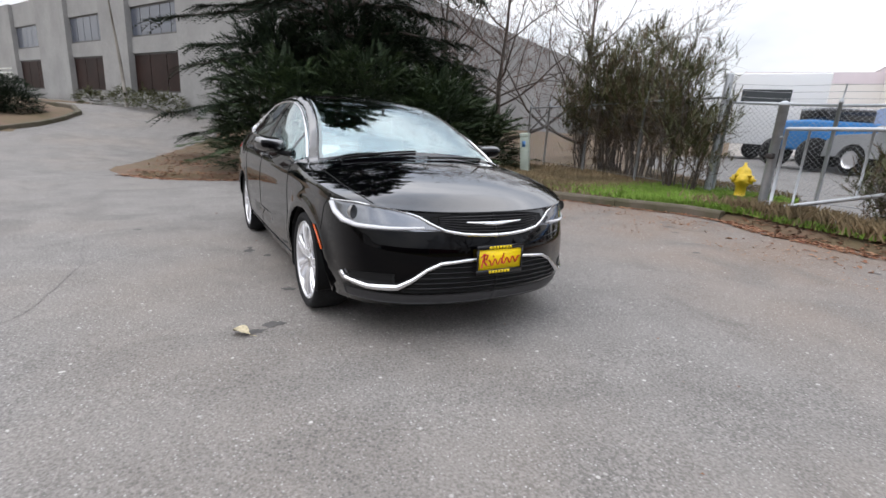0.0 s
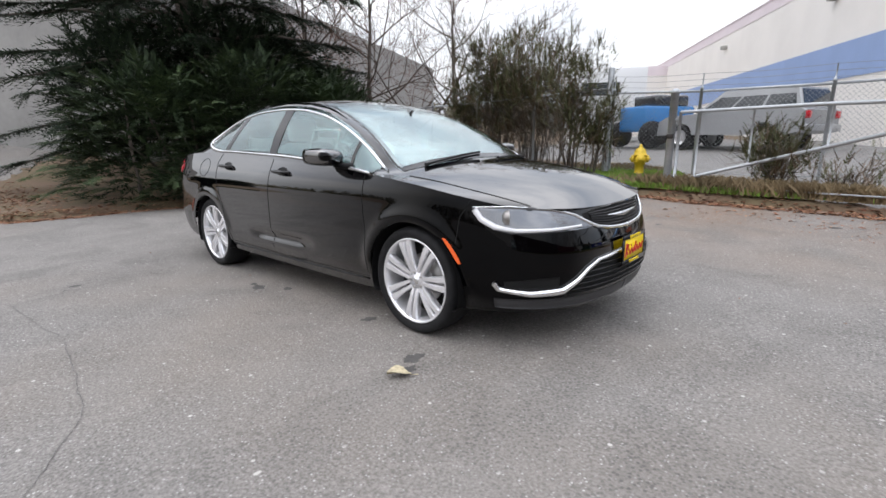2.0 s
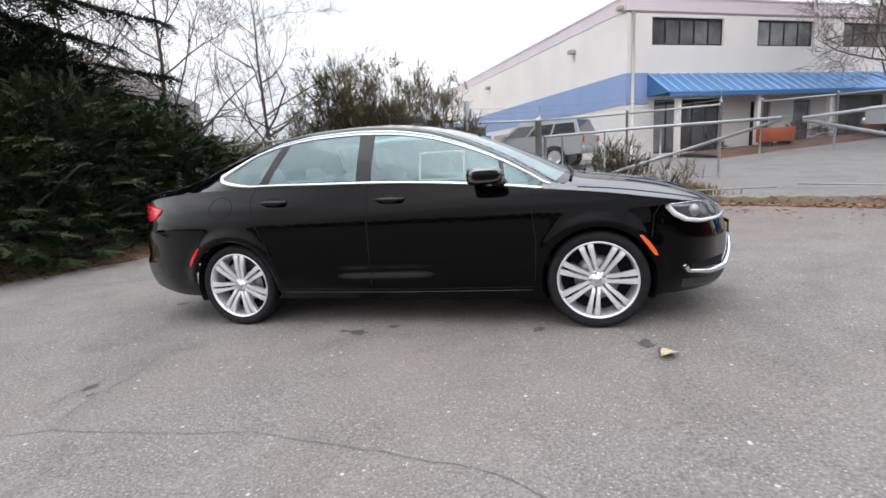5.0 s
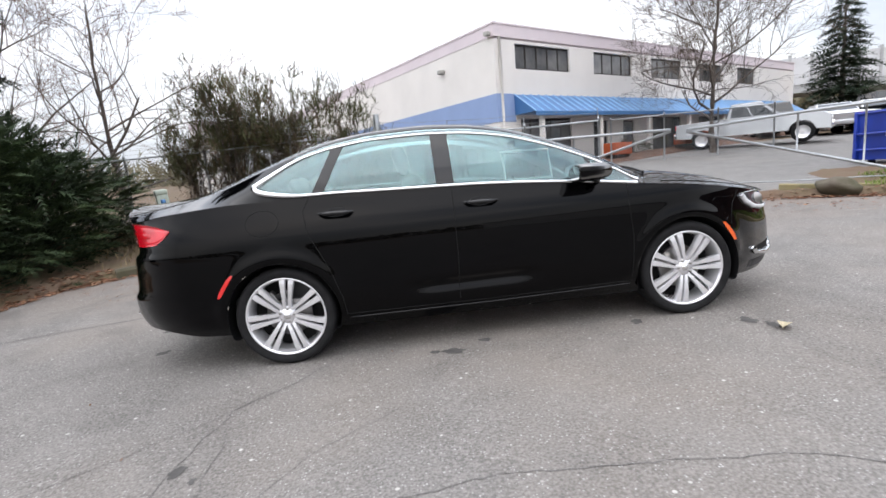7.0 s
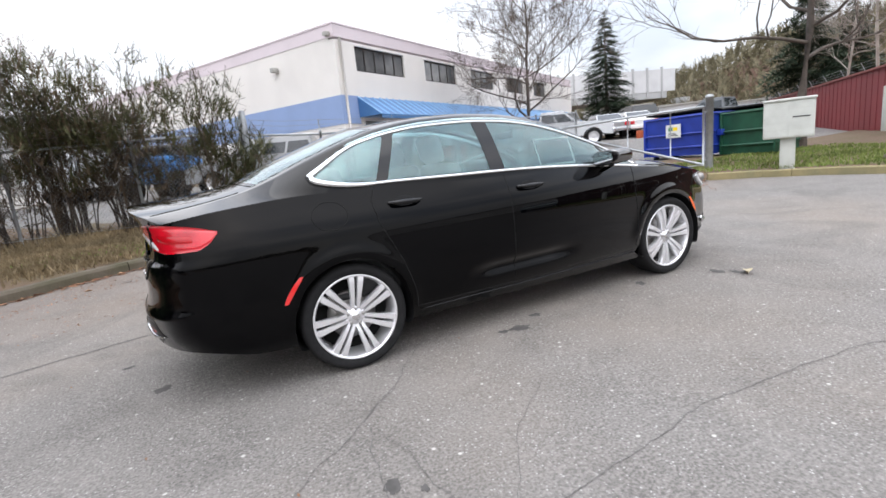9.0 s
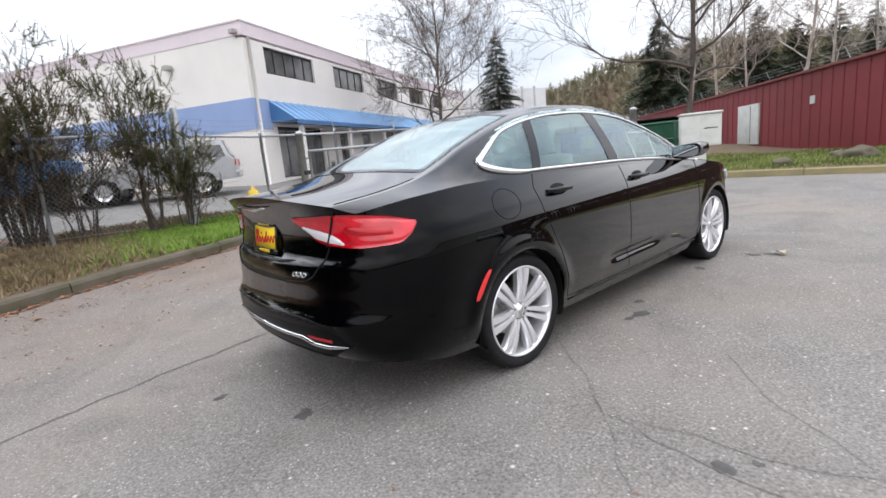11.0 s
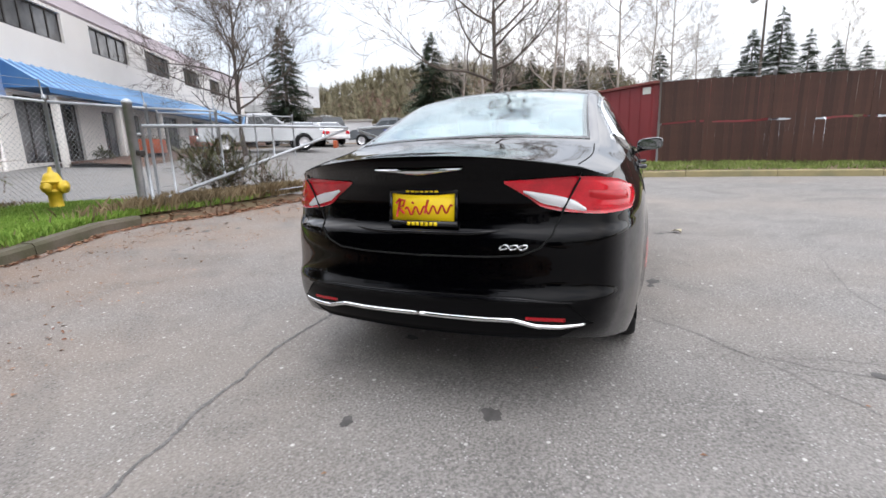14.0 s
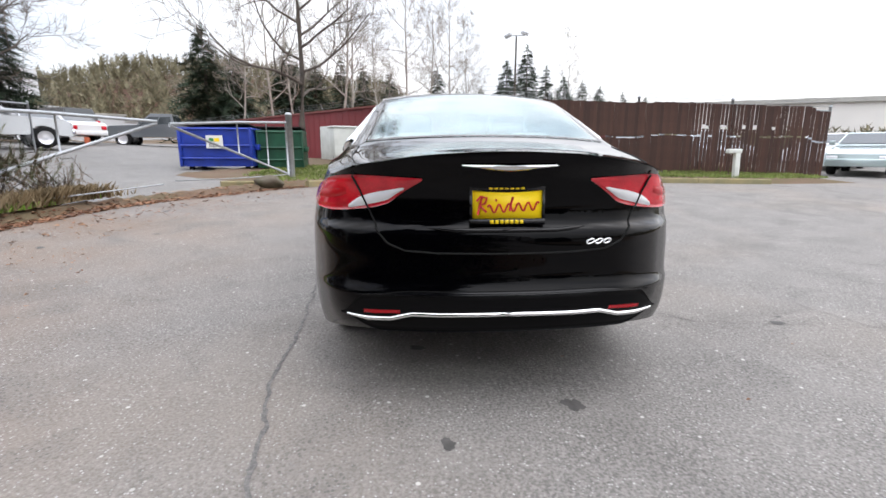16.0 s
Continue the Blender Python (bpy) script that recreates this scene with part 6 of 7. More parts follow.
def gate_leaf(hinge, tip, height, tip_z, label, bars):
    """One leaf of the swing barrier: hinge upright, top rail, long brace and thin uprights."""
    root = thing("barrier_gate", pose(0, 0, 0), label, "gate", "gate leaves")
    h, t = Vector((*hinge, 0)), Vector((*tip, 0))
    z0 = ground_z(*hinge) + 0.10
    off = (t - h).normalized() * 0.14
    h2 = h + off
    part("hinge_upright", tube([(h2.x, h2.y, z0), (h2.x, h2.y, height)], 0.026, 8), M["galv"], root)
    part("top_rail", tube([(h2.x, h2.y, height), (*((h2 + t) / 2).xy, (height + tip_z) / 2 + 0.02), (t.x, t.y, tip_z)], 0.026, 8), M["galv"], root)
    part("brace", tube([(h2.x, h2.y, z0 + 0.03), (t.x, t.y, tip_z - 0.03)], 0.026, 8), M["galv"], root)
    for f in bars:
        p = h2.lerp(t, f)
        zb = z0 + 0.03 + (tip_z - 0.06 - z0) * f
        part("upright", tube([(p.x, p.y, zb), (p.x, p.y, height + (tip_z - height) * f)], 0.016, 6), M["galv"], root)
    part("low_rail", tube([(h2.x, h2.y, z0 + 0.02), (*(h2.lerp(t, 0.55)).xy, z0 + 0.03), (t.x, t.y, z0 + 0.08)], 0.013, 6), M["galv"], root)
    for z in (z0 + 0.12, height - 0.12):
        part("hinge", tube([(h.x, h.y, z), (h2.x, h2.y, z)], 0.022, 6), M["galv"], root)
    return root


gp = thing("gate_post", pose(0, 0, 0), "heavy galvanised gate post with domed cap", "post", "gate posts")
post("shaft", 0.654, 6.02, 1.88, 0.064, gp)
part("latch", box(0.62, 5.88, 1.12, 0.72, 5.96, 1.20, 0.01), M["frame_dark"], gp)
gp2 = thing("gate_post", pose(0, 0, 0), "heavy galvanised gate post at the mossy kerb end", "post", "gate posts")
post("shaft", 8.18, 3.38, 1.92, 0.08, gp2)
gate_leaf((0.654, 6.02), (4.5, 4.78), 1.55, 1.55, "galvanised swing barrier leaf, closed, with long diagonal brace", (0.09, 0.30, 0.55))
gate_leaf((8.18, 3.38), (4.75, 4.68), 1.72, 1.52, "galvanised swing barrier leaf, closed, hung from the far post", (0.22, 0.50))

# ---------- hydrant, box, mailbox, bins ----------
M["hydrant_yellow"] = mat("yellow_hydrant_paint", (0.72, 0.50, 0.03), 0.5, scale=9, vary=0.25, bump=0.2, bump_scale=50)
M["box_white"] = mat("pale_painted_steel", (0.62, 0.64, 0.60), 0.5, scale=4, vary=0.12)
M["box_green"] = mat("pale_green_steel", (0.48, 0.54, 0.46), 0.5, scale=4, vary=0.15)
M["bin_blue"] = mat("blue_bin_paint", (0.014, 0.045, 0.36), 0.45, scale=2.5, vary=0.25)
M["bin_green"] = mat("green_bin_paint", (0.012, 0.085, 0.045), 0.5, scale=2.5, vary=0.3)
M["concrete"] = mat("pale_concrete", (0.42, 0.41, 0.38), 0.85, scale=4, vary=0.15, bump=0.3, bump_scale=50)


def hydrant(x, y):
    root = thing("fire_hydrant", pose(x, y, ground_z(x, y) - 0.02, 0, 0, 25), "yellow cast-iron fire hydrant standing in grass", "hydrant")
    part("barrel", lathe([(0.0, 0.0), (0.125, 0.0), (0.125, 0.03), (0.085, 0.035), (0.082, 0.30), (0.105, 0.31), (0.105, 0.34), (0.12, 0.345), (0.12, 0.37), (0.085, 0.375), (0.086, 0.46), (0.13, 0.465), (0.13, 0.49)], 28), M["hydrant_yellow"], root)
    part("bonnet", lathe([(0.13, 0.49), (0.115, 0.50), (0.105, 0.55), (0.075, 0.60), (0.035, 0.62), (0.033, 0.645), (0.022, 0.65), (0.022, 0.69), (0.0, 0.69)], 28), M["hydrant_yellow"], root)
    for a, r, ln in ((0, 0.055, 0.16), (180, 0.055, 0.16), (270, 0.072, 0.17)):
        noz = moved(lathe([(r, 0.05), (r, ln - 0.05), (r * 1.25, ln - 0.05), (r * 1.25, ln), (r * 0.4, ln), (r * 0.4, ln + 0.03), (0.0, ln + 0.03)], 18), pose(0, 0, 0.41, 90, 0, a + 90))
        cap = part("nozzle_cap", noz, M["hydrant_yellow"], root)
    for k in range(8):
        a = 2 * math.pi * k / 8
        part("bolt", moved(lathe([(0.0, 0.035), (0.011, 0.035), (0.011, 0.02)], 6), Matrix.Translation((0.115 * math.cos(a), 0.115 * math.sin(a), 0.455))), M["hydrant_yellow"], root, smooth=False)


hydrant(-0.10, 6.76)
eb = thing("utility_box", pose(-5.64, 6.55, 0.45, 4, -5, 35), "pale green steel utility pedestal, leaning", "utility box")
part("body", box(-0.11, -0.09, -0.5, 0.11, 0.09, 0.74, 0.012), M["box_green"], eb)
part("lid", box(-0.12, -0.10, 0.70, 0.12, 0.10, 0.80, 0.02), M["box_green"], eb)
part("label_plate", box(-0.05, -0.095, 0.45, 0.04, -0.091, 0.60), M["awning"], eb, "small blue-green sticker")
mb = thing("mailbox", pose(8.66, 2.02, ground_z(8.66, 2.02) + 0.02, 0, 0, -62), "grey steel cluster mailbox on a post at the kerb", "mailbox")
part("pedestal", box(-0.13, -0.10, -0.1, 0.13, 0.10, 0.62, 0.015), M["box_white"], mb)
cab = part("cabinet", box(-0.42, -0.22, 0.60, 0.42, 0.22, 1.32, 0.02), M["box_white"], mb)
part("cap", box(-0.44, -0.25, 1.32, 0.44, 0.25, 1.37, 0.015), M["box_white"], mb)
for i in range(2):
    for j in range(5):
        d = part("mail_door", box(-0.40 + 0.41 * i, -0.226, 0.64 + 0.132 * j, -0.01 + 0.41 * i, -0.218, 0.762 + 0.132 * j), M["box_white"], cab, smooth=False)
    part("mail_slot", box(0.06, -0.232, 0.99, 0.34, -0.226, 1.012), M["frame_dark"], cab, smooth=False)


def dumpster(x, y, turn, material, label, w=2.05, d=1.45, h=1.22, sign=True, group="dumpsters"):
    root = thing("dumpster", pose(x, y, lie(x, y) + 0.08, 0, 0, turn), label, "dumpster", group)
    v, f = [], []
    for z, e in ((0.06, -0.10), (0.25, -0.08), (h, 0.0)):
        v += [(-w / 2, -d / 2 - e * 0.6, z), (w / 2, -d / 2 - e * 0.6, z), (w / 2, d / 2, z), (-w / 2, d / 2, z)]
    part("bin", (v, [(3, 2, 1, 0)] + grid_faces(3, 4, False, True)), material, root, smooth=False)
    for z in (0.30, 0.68, h - 0.05):
        part("rib", tube([(-w / 2 - 0.02, -d / 2 - 0.015, z), (w / 2 + 0.02, -d / 2 - 0.015, z), (w / 2 + 0.02, d / 2, z), (-w / 2 - 0.02, d / 2, z)], 0.035, 4, True), material, root, smooth=False)
    for sx in (-1, 1):
        part("lift_pocket", box(sx * (w / 2 + 0.08) - 0.07, -0.35, 0.55, sx * (w / 2 + 0.08) + 0.07, 0.35, 0.72, 0.01), material, root)
        part("corner_post", box(sx * (w / 2) - 0.04, -d / 2 - 0.04, 0.06, sx * (w / 2) + 0.04, -d / 2 + 0.04, h, 0.01), material, root)
        part("lid", moved(box(-w / 4 + 0.02, -d / 2, 0, w / 4 - 0.02, d / 2, 0.045, 0.015), pose(sx * w / 4, 0, h + 0.03, -3, 0, 0)), M["black"], root, "black plastic lid")
        for sy in (-1, 1):
            part("caster", moved(lathe([(0.0, -0.03), (0.08, -0.03), (0.08, 0.03), (0.0, 0.03)], 14, "y"), Matrix.Translation((sx * (w / 2 - 0.2), sy * (d / 2 - 0.25), 0.0))), M["tyre"], root)
    if sign:
        s = part("sign", box(-0.24, -d / 2 - 0.075, 0.60, 0.24, -d / 2 - 0.06, 0.98), M["paper"], root, "white sign with plain green and yellow shapes", smooth=False)
        part("sign_mark", box(-0.15, -d / 2 - 0.08, 0.80, -0.02, -d / 2 - 0.075, 0.90), M["sign_green"], s, smooth=False)
        part("sign_mark", box(0.0, -d / 2 - 0.08, 0.80, 0.14, -d / 2 - 0.075, 0.90), M["yellow_plate"], s, smooth=False)
        for k in range(3):
            part("sign_bar", box(-0.16, -d / 2 - 0.08, 0.65 + 0.035 * k, 0.16 - 0.04 * k, -d / 2 - 0.075, 0.665 + 0.035 * k), M["cabin"], s, smooth=False)
    return root


M["sign_green"] = plain("sign_green", (0.05, 0.25, 0.08), 0.5)
dumpster(11.4, 6.2, -88, M["bin_blue"], "blue steel dumpster with closed black lids and a white sign")
green_bin = dumpster(12.0, 4.5, -84, M["bin_green"], "dark green steel dumpster beside the grass", sign=False)
green_bin.scale.x = 0.66
rock = thing("rock", pose(6.75, 3.55, ground_z(6.75, 3.55) + 0.05), "mossy brown boulder by the gate post", "rock")
bm = bmesh.new()
bmesh.ops.create_icosphere(bm, subdivisions=3, radius=0.30)
for v in bm.verts:
    v.co *= 1 + 0.35 * noise.noise(v.co * 4.0) + 0.1 * noise.noise(v.co * 11.0)
    v.co.z *= 0.55
part("stone", bm, M["kerb"], rock)
for n, (x, y, s) in enumerate(((9.5, 0.55, 0.22), (10.6, -0.6, 0.3), (10.9, -0.2, 0.2))):
    bm = bmesh.new()
    bmesh.ops.create_icosphere(bm, subdivisions=3, radius=s)
    for v in bm.verts:
        v.co *= 1 + 0.35 * noise.noise(v.co * 5.0 + Vector((n, 0, 0)))
        v.co.z *= 0.6
    r = part("rock", bm, M["kerb"])
    r.matrix_world = pose(x, y, ground_z(x, y) + 0.06)
    tagged(r, "brown boulder lying in the verge grass", "rock", "verge rocks")


# ---------- red building, slatted fence ----------
def red_building():
    root = thing("red_building", pose(12.12, -1.27, 0.14, 0, 0, 40), "long low dark red metal building", "building")
    length = 30.0
    n = 60
    for k in range(n):
        x0, x1 = length * k / n, length * (k + 1) / n
        part("siding_panel", join(box(x0 + 0.002, -0.10, 0.0, x1 - 0.002, 0.0, 2.58), box(x0 + 0.04, 0.0, 0.0, x0 + 0.10, 0.012, 2.58)), M["red_metal"], root, smooth=False)
    part("end_wall", box(0.0, -9.0, 0.0, 0.12, -0.10, 2.58), M["red_metal"], root, smooth=False)
    part("roof", join(box(-0.1, -0.2, 2.58, length, 0.10, 2.65), box(-0.1, -9.0, 2.58, length, -0.2, 2.64)), M["roof_red"], root, smooth=False)
    p = part("wall_panel", box(7.2, 0.0, 0.45, 8.9, 0.07, 1.95, 0.01), M["box_white"], root, "white hatch on the wall")
    part("hatch_line", box(7.8, 0.07, 0.5, 7.83, 0.078, 1.9), M["kerb"], p, smooth=False)
    part("notice", box(3.8, 0.012, 1.62, 4.05, 0.03, 1.86), M["box_white"], root, "small white notice", smooth=False)
    part("notice", box(0.08, 0.012, 2.30, 0.42, 0.03, 2.50), M["box_white"], root, "small white notice", smooth=False)
    for k in range(15):
        x = 0.2 + 2.1 * k
        part("barb_arm", tube([(x, 0.0, 2.62), (x, 0.16, 2.95)], 0.012, 5), M["galv"], root)
    for k in range(3):
        part("barbed_wire", tube([(0, 0.02 + 0.05 * k, 2.75 + 0.09 * k), (length, 0.02 + 0.05 * k, 2.75 + 0.09 * k)], 0.005, 3), M["wire"], root)


M["roof_red"] = mat("dull_red_roof_edge", (0.22, 0.06, 0.05), 0.6, vary=0.2)
M["slat"] = mat("brown_privacy_slats", (0.064, 0.027, 0.017), 0.7, scale=1.1, vary=0.45, fine=18, tone=0.25)
red_building()


def slat_fence():
    """Chain link filled with narrow brown slats, with slight gaps through which the lot behind shows."""
    a, b = Vector((11.93, -1.5, 0)), Vector((9.6, -12.4, 0))
    root = thing("slatted_fence", pose(0, 0, 0), "brown slatted fence with barbed wire on steel posts", "fence")
    d = (b - a).normalized()
    length = (b - a).length
    slat_me = {}
    n = 104
    for k in range(n):
        s = length * (k + 0.5) / n
        p = a + d * s
        z = ground_z(p.x, p.y)
        top = 2.42 - 0.35 * s / length + rng.uniform(-0.012, 0.012)
        w = length / n * 0.5 * (rng.choice([0.975, 0.985, 0.99, 0.995]) if s < 6.9 else rng.choice([0.78, 0.86, 0.92, 0.97]))
        # broken slats leave a ragged row of holes at breast height
        hole = 0.5 + noise.noise(Vector((s * 1.3, 0.0, 3.0))) + 0.5 * noise.noise(Vector((s * 5.0, 1.0, 3.0)))
        gap = 0.0 if hole < 0.35 else 0.035 + 0.03 * rng.random()
        if 7.4 < s < 9.6 and rng.random() < 0.6:
            gap = 0.05 + 0.09 * rng.random()
        cut = 1.16 + 0.07 * noise.noise(Vector((s * 0.7, 5.0, 0.0))) + (0.25 if gap > 0.08 else 0.0)
        pieces = ((0.0, top),) if gap == 0 else ((0.0, cut), (cut + gap, top))
        key = round(w, 3)
        if key not in slat_me:
            slat_me[key] = mesh_of("slat", *box(-w, -0.008, 0.0, w, 0.008, 1.0))
            slat_me[key].materials.append(M["slat"])
            slat_me[key].polygons.foreach_set("use_smooth", [False] * 6)
        for z0, z1 in pieces:
            ob = new("slat", slat_me[key])
            ob.parent = root
            ob.matrix_world = pose(p.x, p.y, z - 0.02 + z0, rng.normal(0, 0.3), rng.normal(0, 0.12), math.degrees(math.atan2(d.y, d.x)) + rng.normal(0, 1.2)) @ Matrix.Diagonal((1, 1, z1 - z0, 1))
    for k in range(5):
        p = a + d * (length * k / 4)
        post("fence_post", p.x + 0.06, p.y, ground_z(p.x, p.y) + 2.55 - 0.35 * k / 4, 0.04 if k else 0.06, root)
    za, zb = ground_z(a.x, a.y), ground_z(b.x, b.y)
    for e in (0.12, 0.24, 0.36):
        mid = (a + b) / 2
        part("barbed_wire", tube([(a.x - 0.1, a.y, za + 2.42 + e), (mid.x - 0.1, mid.y, (za + zb) / 2 + 2.20 + e), (b.x - 0.1, b.y, zb + 2.06 + e)], 0.006, 3), M["wire"], root)
    part("top_rail", tube([(a.x + 0.04, a.y, za + 2.42), (b.x + 0.04, b.y, zb + 2.07)], 0.022, 6), M["galv"], root)


slat_fence()
bo = thing("bollard", pose(8.75, -9.0, ground_z(8.75, -9.0), 0, 4, 0), "pale wooden bollard with a cross piece", "bollard")
part("shaft", box(-0.07, -0.07, -0.1, 0.07, 0.07, 0.78, 0.012), M["box_white"], bo)
part("head", box(-0.08, -0.10, 0.70, 0.08, 0.30, 0.82, 0.015), M["box_white"], bo)

# ---------- parked vehicles ----------
M["veh_silver"] = plain("silver_car_paint", (0.50, 0.52, 0.54), 0.25, 0.6, 1.0)
M["veh_white"] = plain("white_car_paint", (0.75, 0.76, 0.76), 0.3, 0.0, 1.0)
M["veh_grey"] = plain("grey_car_paint", (0.13, 0.14, 0.15), 0.3, 0.4, 1.0)
M["veh_dark"] = plain("dark_car_paint", (0.012, 0.013, 0.016), 0.25, 0.2, 1.0)
M["veh_pale_grey"] = plain("faded_grey_car_paint", (0.36, 0.37, 0.38), 0.4, 0.3, 0.6)
M["veh_pale"] = plain("pale_green_car_paint", (0.42, 0.50, 0.50), 0.25, 0.4, 1.0)
M["veh_red"] = plain("red_truck_paint", (0.35, 0.05, 0.03), 0.4, 0.0, 0.5)
M["veh_glass"] = plain("parked_car_glass", (0.02, 0.026, 0.03), 0.03, 0.0, 0.6)
PROFILES = {
    "sedan": dict(body=[(-2.3, 0.35), (-2.32, 0.85), (-2.2, 0.98), (-1.5, 1.02), (0.8, 0.98), (1.9, 0.84), (2.25, 0.70), (2.3, 0.32)], cab=[(-1.75, 1.0), (-1.05, 1.40), (0.1, 1.43), (1.05, 0.97)], w=0.88, wb=1.36, r=0.32),
    "pickup": dict(body=[(-2.85, 0.55), (-2.87, 1.18), (-0.75, 1.22), (0.95, 1.20), (2.45, 1.12), (2.7, 0.98), (2.72, 0.45)], cab=[(-0.85, 1.2), (-0.70, 1.80), (0.35, 1.82), (1.05, 1.20)], w=0.98, wb=1.80, r=0.40),
    "suv": dict(body=[(-2.35, 0.50), (-2.38, 1.10), (-2.2, 1.18), (0.75, 1.12), (1.95, 1.05), (2.25, 0.90), (2.28, 0.42)], cab=[(-2.28, 1.15), (-2.05, 1.72), (0.05, 1.75), (0.85, 1.12)], w=0.92, wb=1.35, r=0.38),
}


def parked(kind, x, y, turn, paint, label, z=None):
    """A parked vehicle: body, glasshouse with pillars, wheels, lamps, bumpers."""
    pr = PROFILES[kind]
    name = {"sedan": "car", "pickup": "pickup_truck", "suv": "suv"}[kind]
    root = thing(name, pose(x, y, (lie(x, y) if z is None else z) + 0.005, 0, 0, turn), label, "car", "parked vehicles")
    w = pr["w"]

    def slab(pts, half, inset, seg=5):
        verts, n = [], len(pts)
        zs = [p[1] for p in pts]
        z0, z1 = min(zs), max(zs)
        for s in (-1, -0.93, 0.93, 1):
            for px, pz in pts:
                f = (pz - z0) / max(z1 - z0, 1e-6)
                k = 1.0 if abs(s) < 1 else 0.985
                verts.append((px * k, s * (half - inset * f), z0 + (pz - z0) * (k if f > 0.5 else 1)))
        faces = grid_faces(4, n, False, True) + [tuple(range(n))[::-1], tuple(3 * n + i for i in range(n))]
        return verts, faces

    bot = pr["body"][0][1]
    wheels = (-pr["wb"], pr["wb"])
    low = [(pr["body"][-1][0], pr["body"][-1][1])]
    for hx in wheels[::-1]:
        for a in range(0, 181, 20):
            low.append((hx + (pr["r"] + 0.06) * math.cos(radians(a)), max(pr["r"] * 1.0 + (pr["r"] + 0.06) * math.sin(radians(a)), bot - 0.05)))
    pts = pr["body"] + low[1:]
    part("body", slab(pts, w, 0.06), paint, root, smooth=False)
    part("cabin", slab(pr["cab"], w - 0.06, 0.16), paint, root, smooth=False)
    c = pr["cab"]
    lo, hi = c[0][1] + 0.03, c[1][1] - 0.07
    for s in (-1, 1):
        xa, xb = c[0][0] + 0.12, c[3][0] - 0.16
        ta, tb = c[1][0] + 0.04, c[2][0] - 0.02
        n = 3 if kind == "suv" else 2
        for k in range(n):
            f0, f1 = k / n + 0.015, (k + 1) / n - 0.015
            yl, yh = s * (w - 0.06 + 0.006), s * (w - 0.06 - 0.15 + 0.008)
            v = [(xa + (xb - xa) * f0, yl, lo), (xa + (xb - xa) * f1, yl, lo), (ta + (tb - ta) * f1, yh, hi), (ta + (tb - ta) * f0, yh, hi)]
            part("side_glass", (v, [(0, 1, 2, 3)]), M["veh_glass"], root, smooth=False)
    for (p, q), nm in (((c[0], c[1]), "rear_glass"), ((c[3], c[2]), "windscreen")):
        sg = -1 if nm == "rear_glass" else 1
        v = []
        for f in (0.12, 0.88):
            xx, zz = p[0] + (q[0] - p[0]) * f, p[1] + (q[1] - p[1]) * f
            hw = w - 0.06 - 0.16 * f - 0.06
            v += [(xx + sg * 0.015, -hw, zz + 0.012), (xx + sg * 0.015, hw, zz + 0.012)]
        part(nm, (v, [(0, 1, 3, 2)]), M["veh_glass"], root, smooth=False)
    for hx in wheels:
        for s in (-1, 1):
            wh = new("wheel")
            wh.parent = root
            wh.matrix_local = pose(hx, s * (w - 0.12), pr["r"], 0, 0, 0 if s < 0 else 180)
            r = pr["r"]
            part("tyre", lathe([(r * 0.62, 0.1), (r * 0.9, 0.11), (r, 0.08), (r, -0.08), (r * 0.92, -0.11), (r * 0.64, -0.1)], 24, "y"), M["tyre"], wh)
            part("rim", lathe([(r * 0.64, -0.1), (r * 0.60, -0.07), (r * 0.2, -0.08), (0.0, -0.085)], 24, "y"), M["silver"], wh)
    x0, x1 = pr["body"][1][0], pr["body"][-2][0]
    zr, zf = pr["body"][1][1] - 0.22, pr["body"][-2][1] - 0.06
    for s in (-1, 1):
        part("tail_light", box(x0 - 0.02, s * (w - 0.20) - 0.12, zr, x0 + 0.08, s * (w - 0.20) + 0.12, zr + 0.20, 0.015), M["red_lens"], root)
        part("head_light", box(x1 - 0.10, s * (w - 0.22) - 0.15, zf - 0.14, x1 + 0.035, s * (w - 0.22) + 0.15, zf, 0.02), M["white_lens"], root)
        part("mirror", box(c[3][0] - 0.30, s * (w + 0.06) - 0.08, c[3][1] + 0.02, c[3][0] - 0.16, s * (w + 0.06) + 0.08, c[3][1] + 0.17, 0.02), paint, root)
    part("rear_bumper", box(x0 - 0.07, -w + 0.06, bot + 0.02, x0 + 0.08, w - 0.06, bot + 0.22, 0.03), M["chrome"] if kind == "pickup" else paint, root)
    part("front_bumper", box(x1 - 0.05, -w + 0.06, bot - 0.05, x1 + 0.10, w - 0.06, bot + 0.20, 0.03), M["chrome"] if kind == "pickup" else paint, root)
    return root


parked("pickup", 14.7, 16.2, -42, M["veh_silver"], "silver pickup truck parked before the office")
parked("sedan", 20.6, 18.9, 62, M["veh_silver"], "silver sedan parked in the yard")
parked("sedan", 22.2, 18.2, 62, M["veh_white"], "white car parked farther along the row")
parked("suv", 24.0, 19.6, 62, M["veh_dark"], "black off-road vehicle parked in the yard")
parked("suv", 20.2, 22.4, 62, M["veh_grey"], "grey van parked beside the office tree")
parked("suv", -0.1, 15.0, 158, M["veh_pale_grey"], "old grey off-road vehicle parked along the white wall")
parked("sedan", 11.4, -15.7, 128, M["veh_pale"], "pale green hatchback in the neighbouring car park")
parked("sedan", 14.5, -17.0, 120, M["veh_white"], "white car in the neighbouring car park")
for k, p in enumerate((M["veh_grey"], M["veh_silver"], M["veh_grey"], M["veh_silver"])):
    parked("sedan" if k % 2 else "suv", 15.6 - 0.75 * k, -3.0 - 2.65 * k, 168, p, "car parked behind the slatted fence", 0.35)

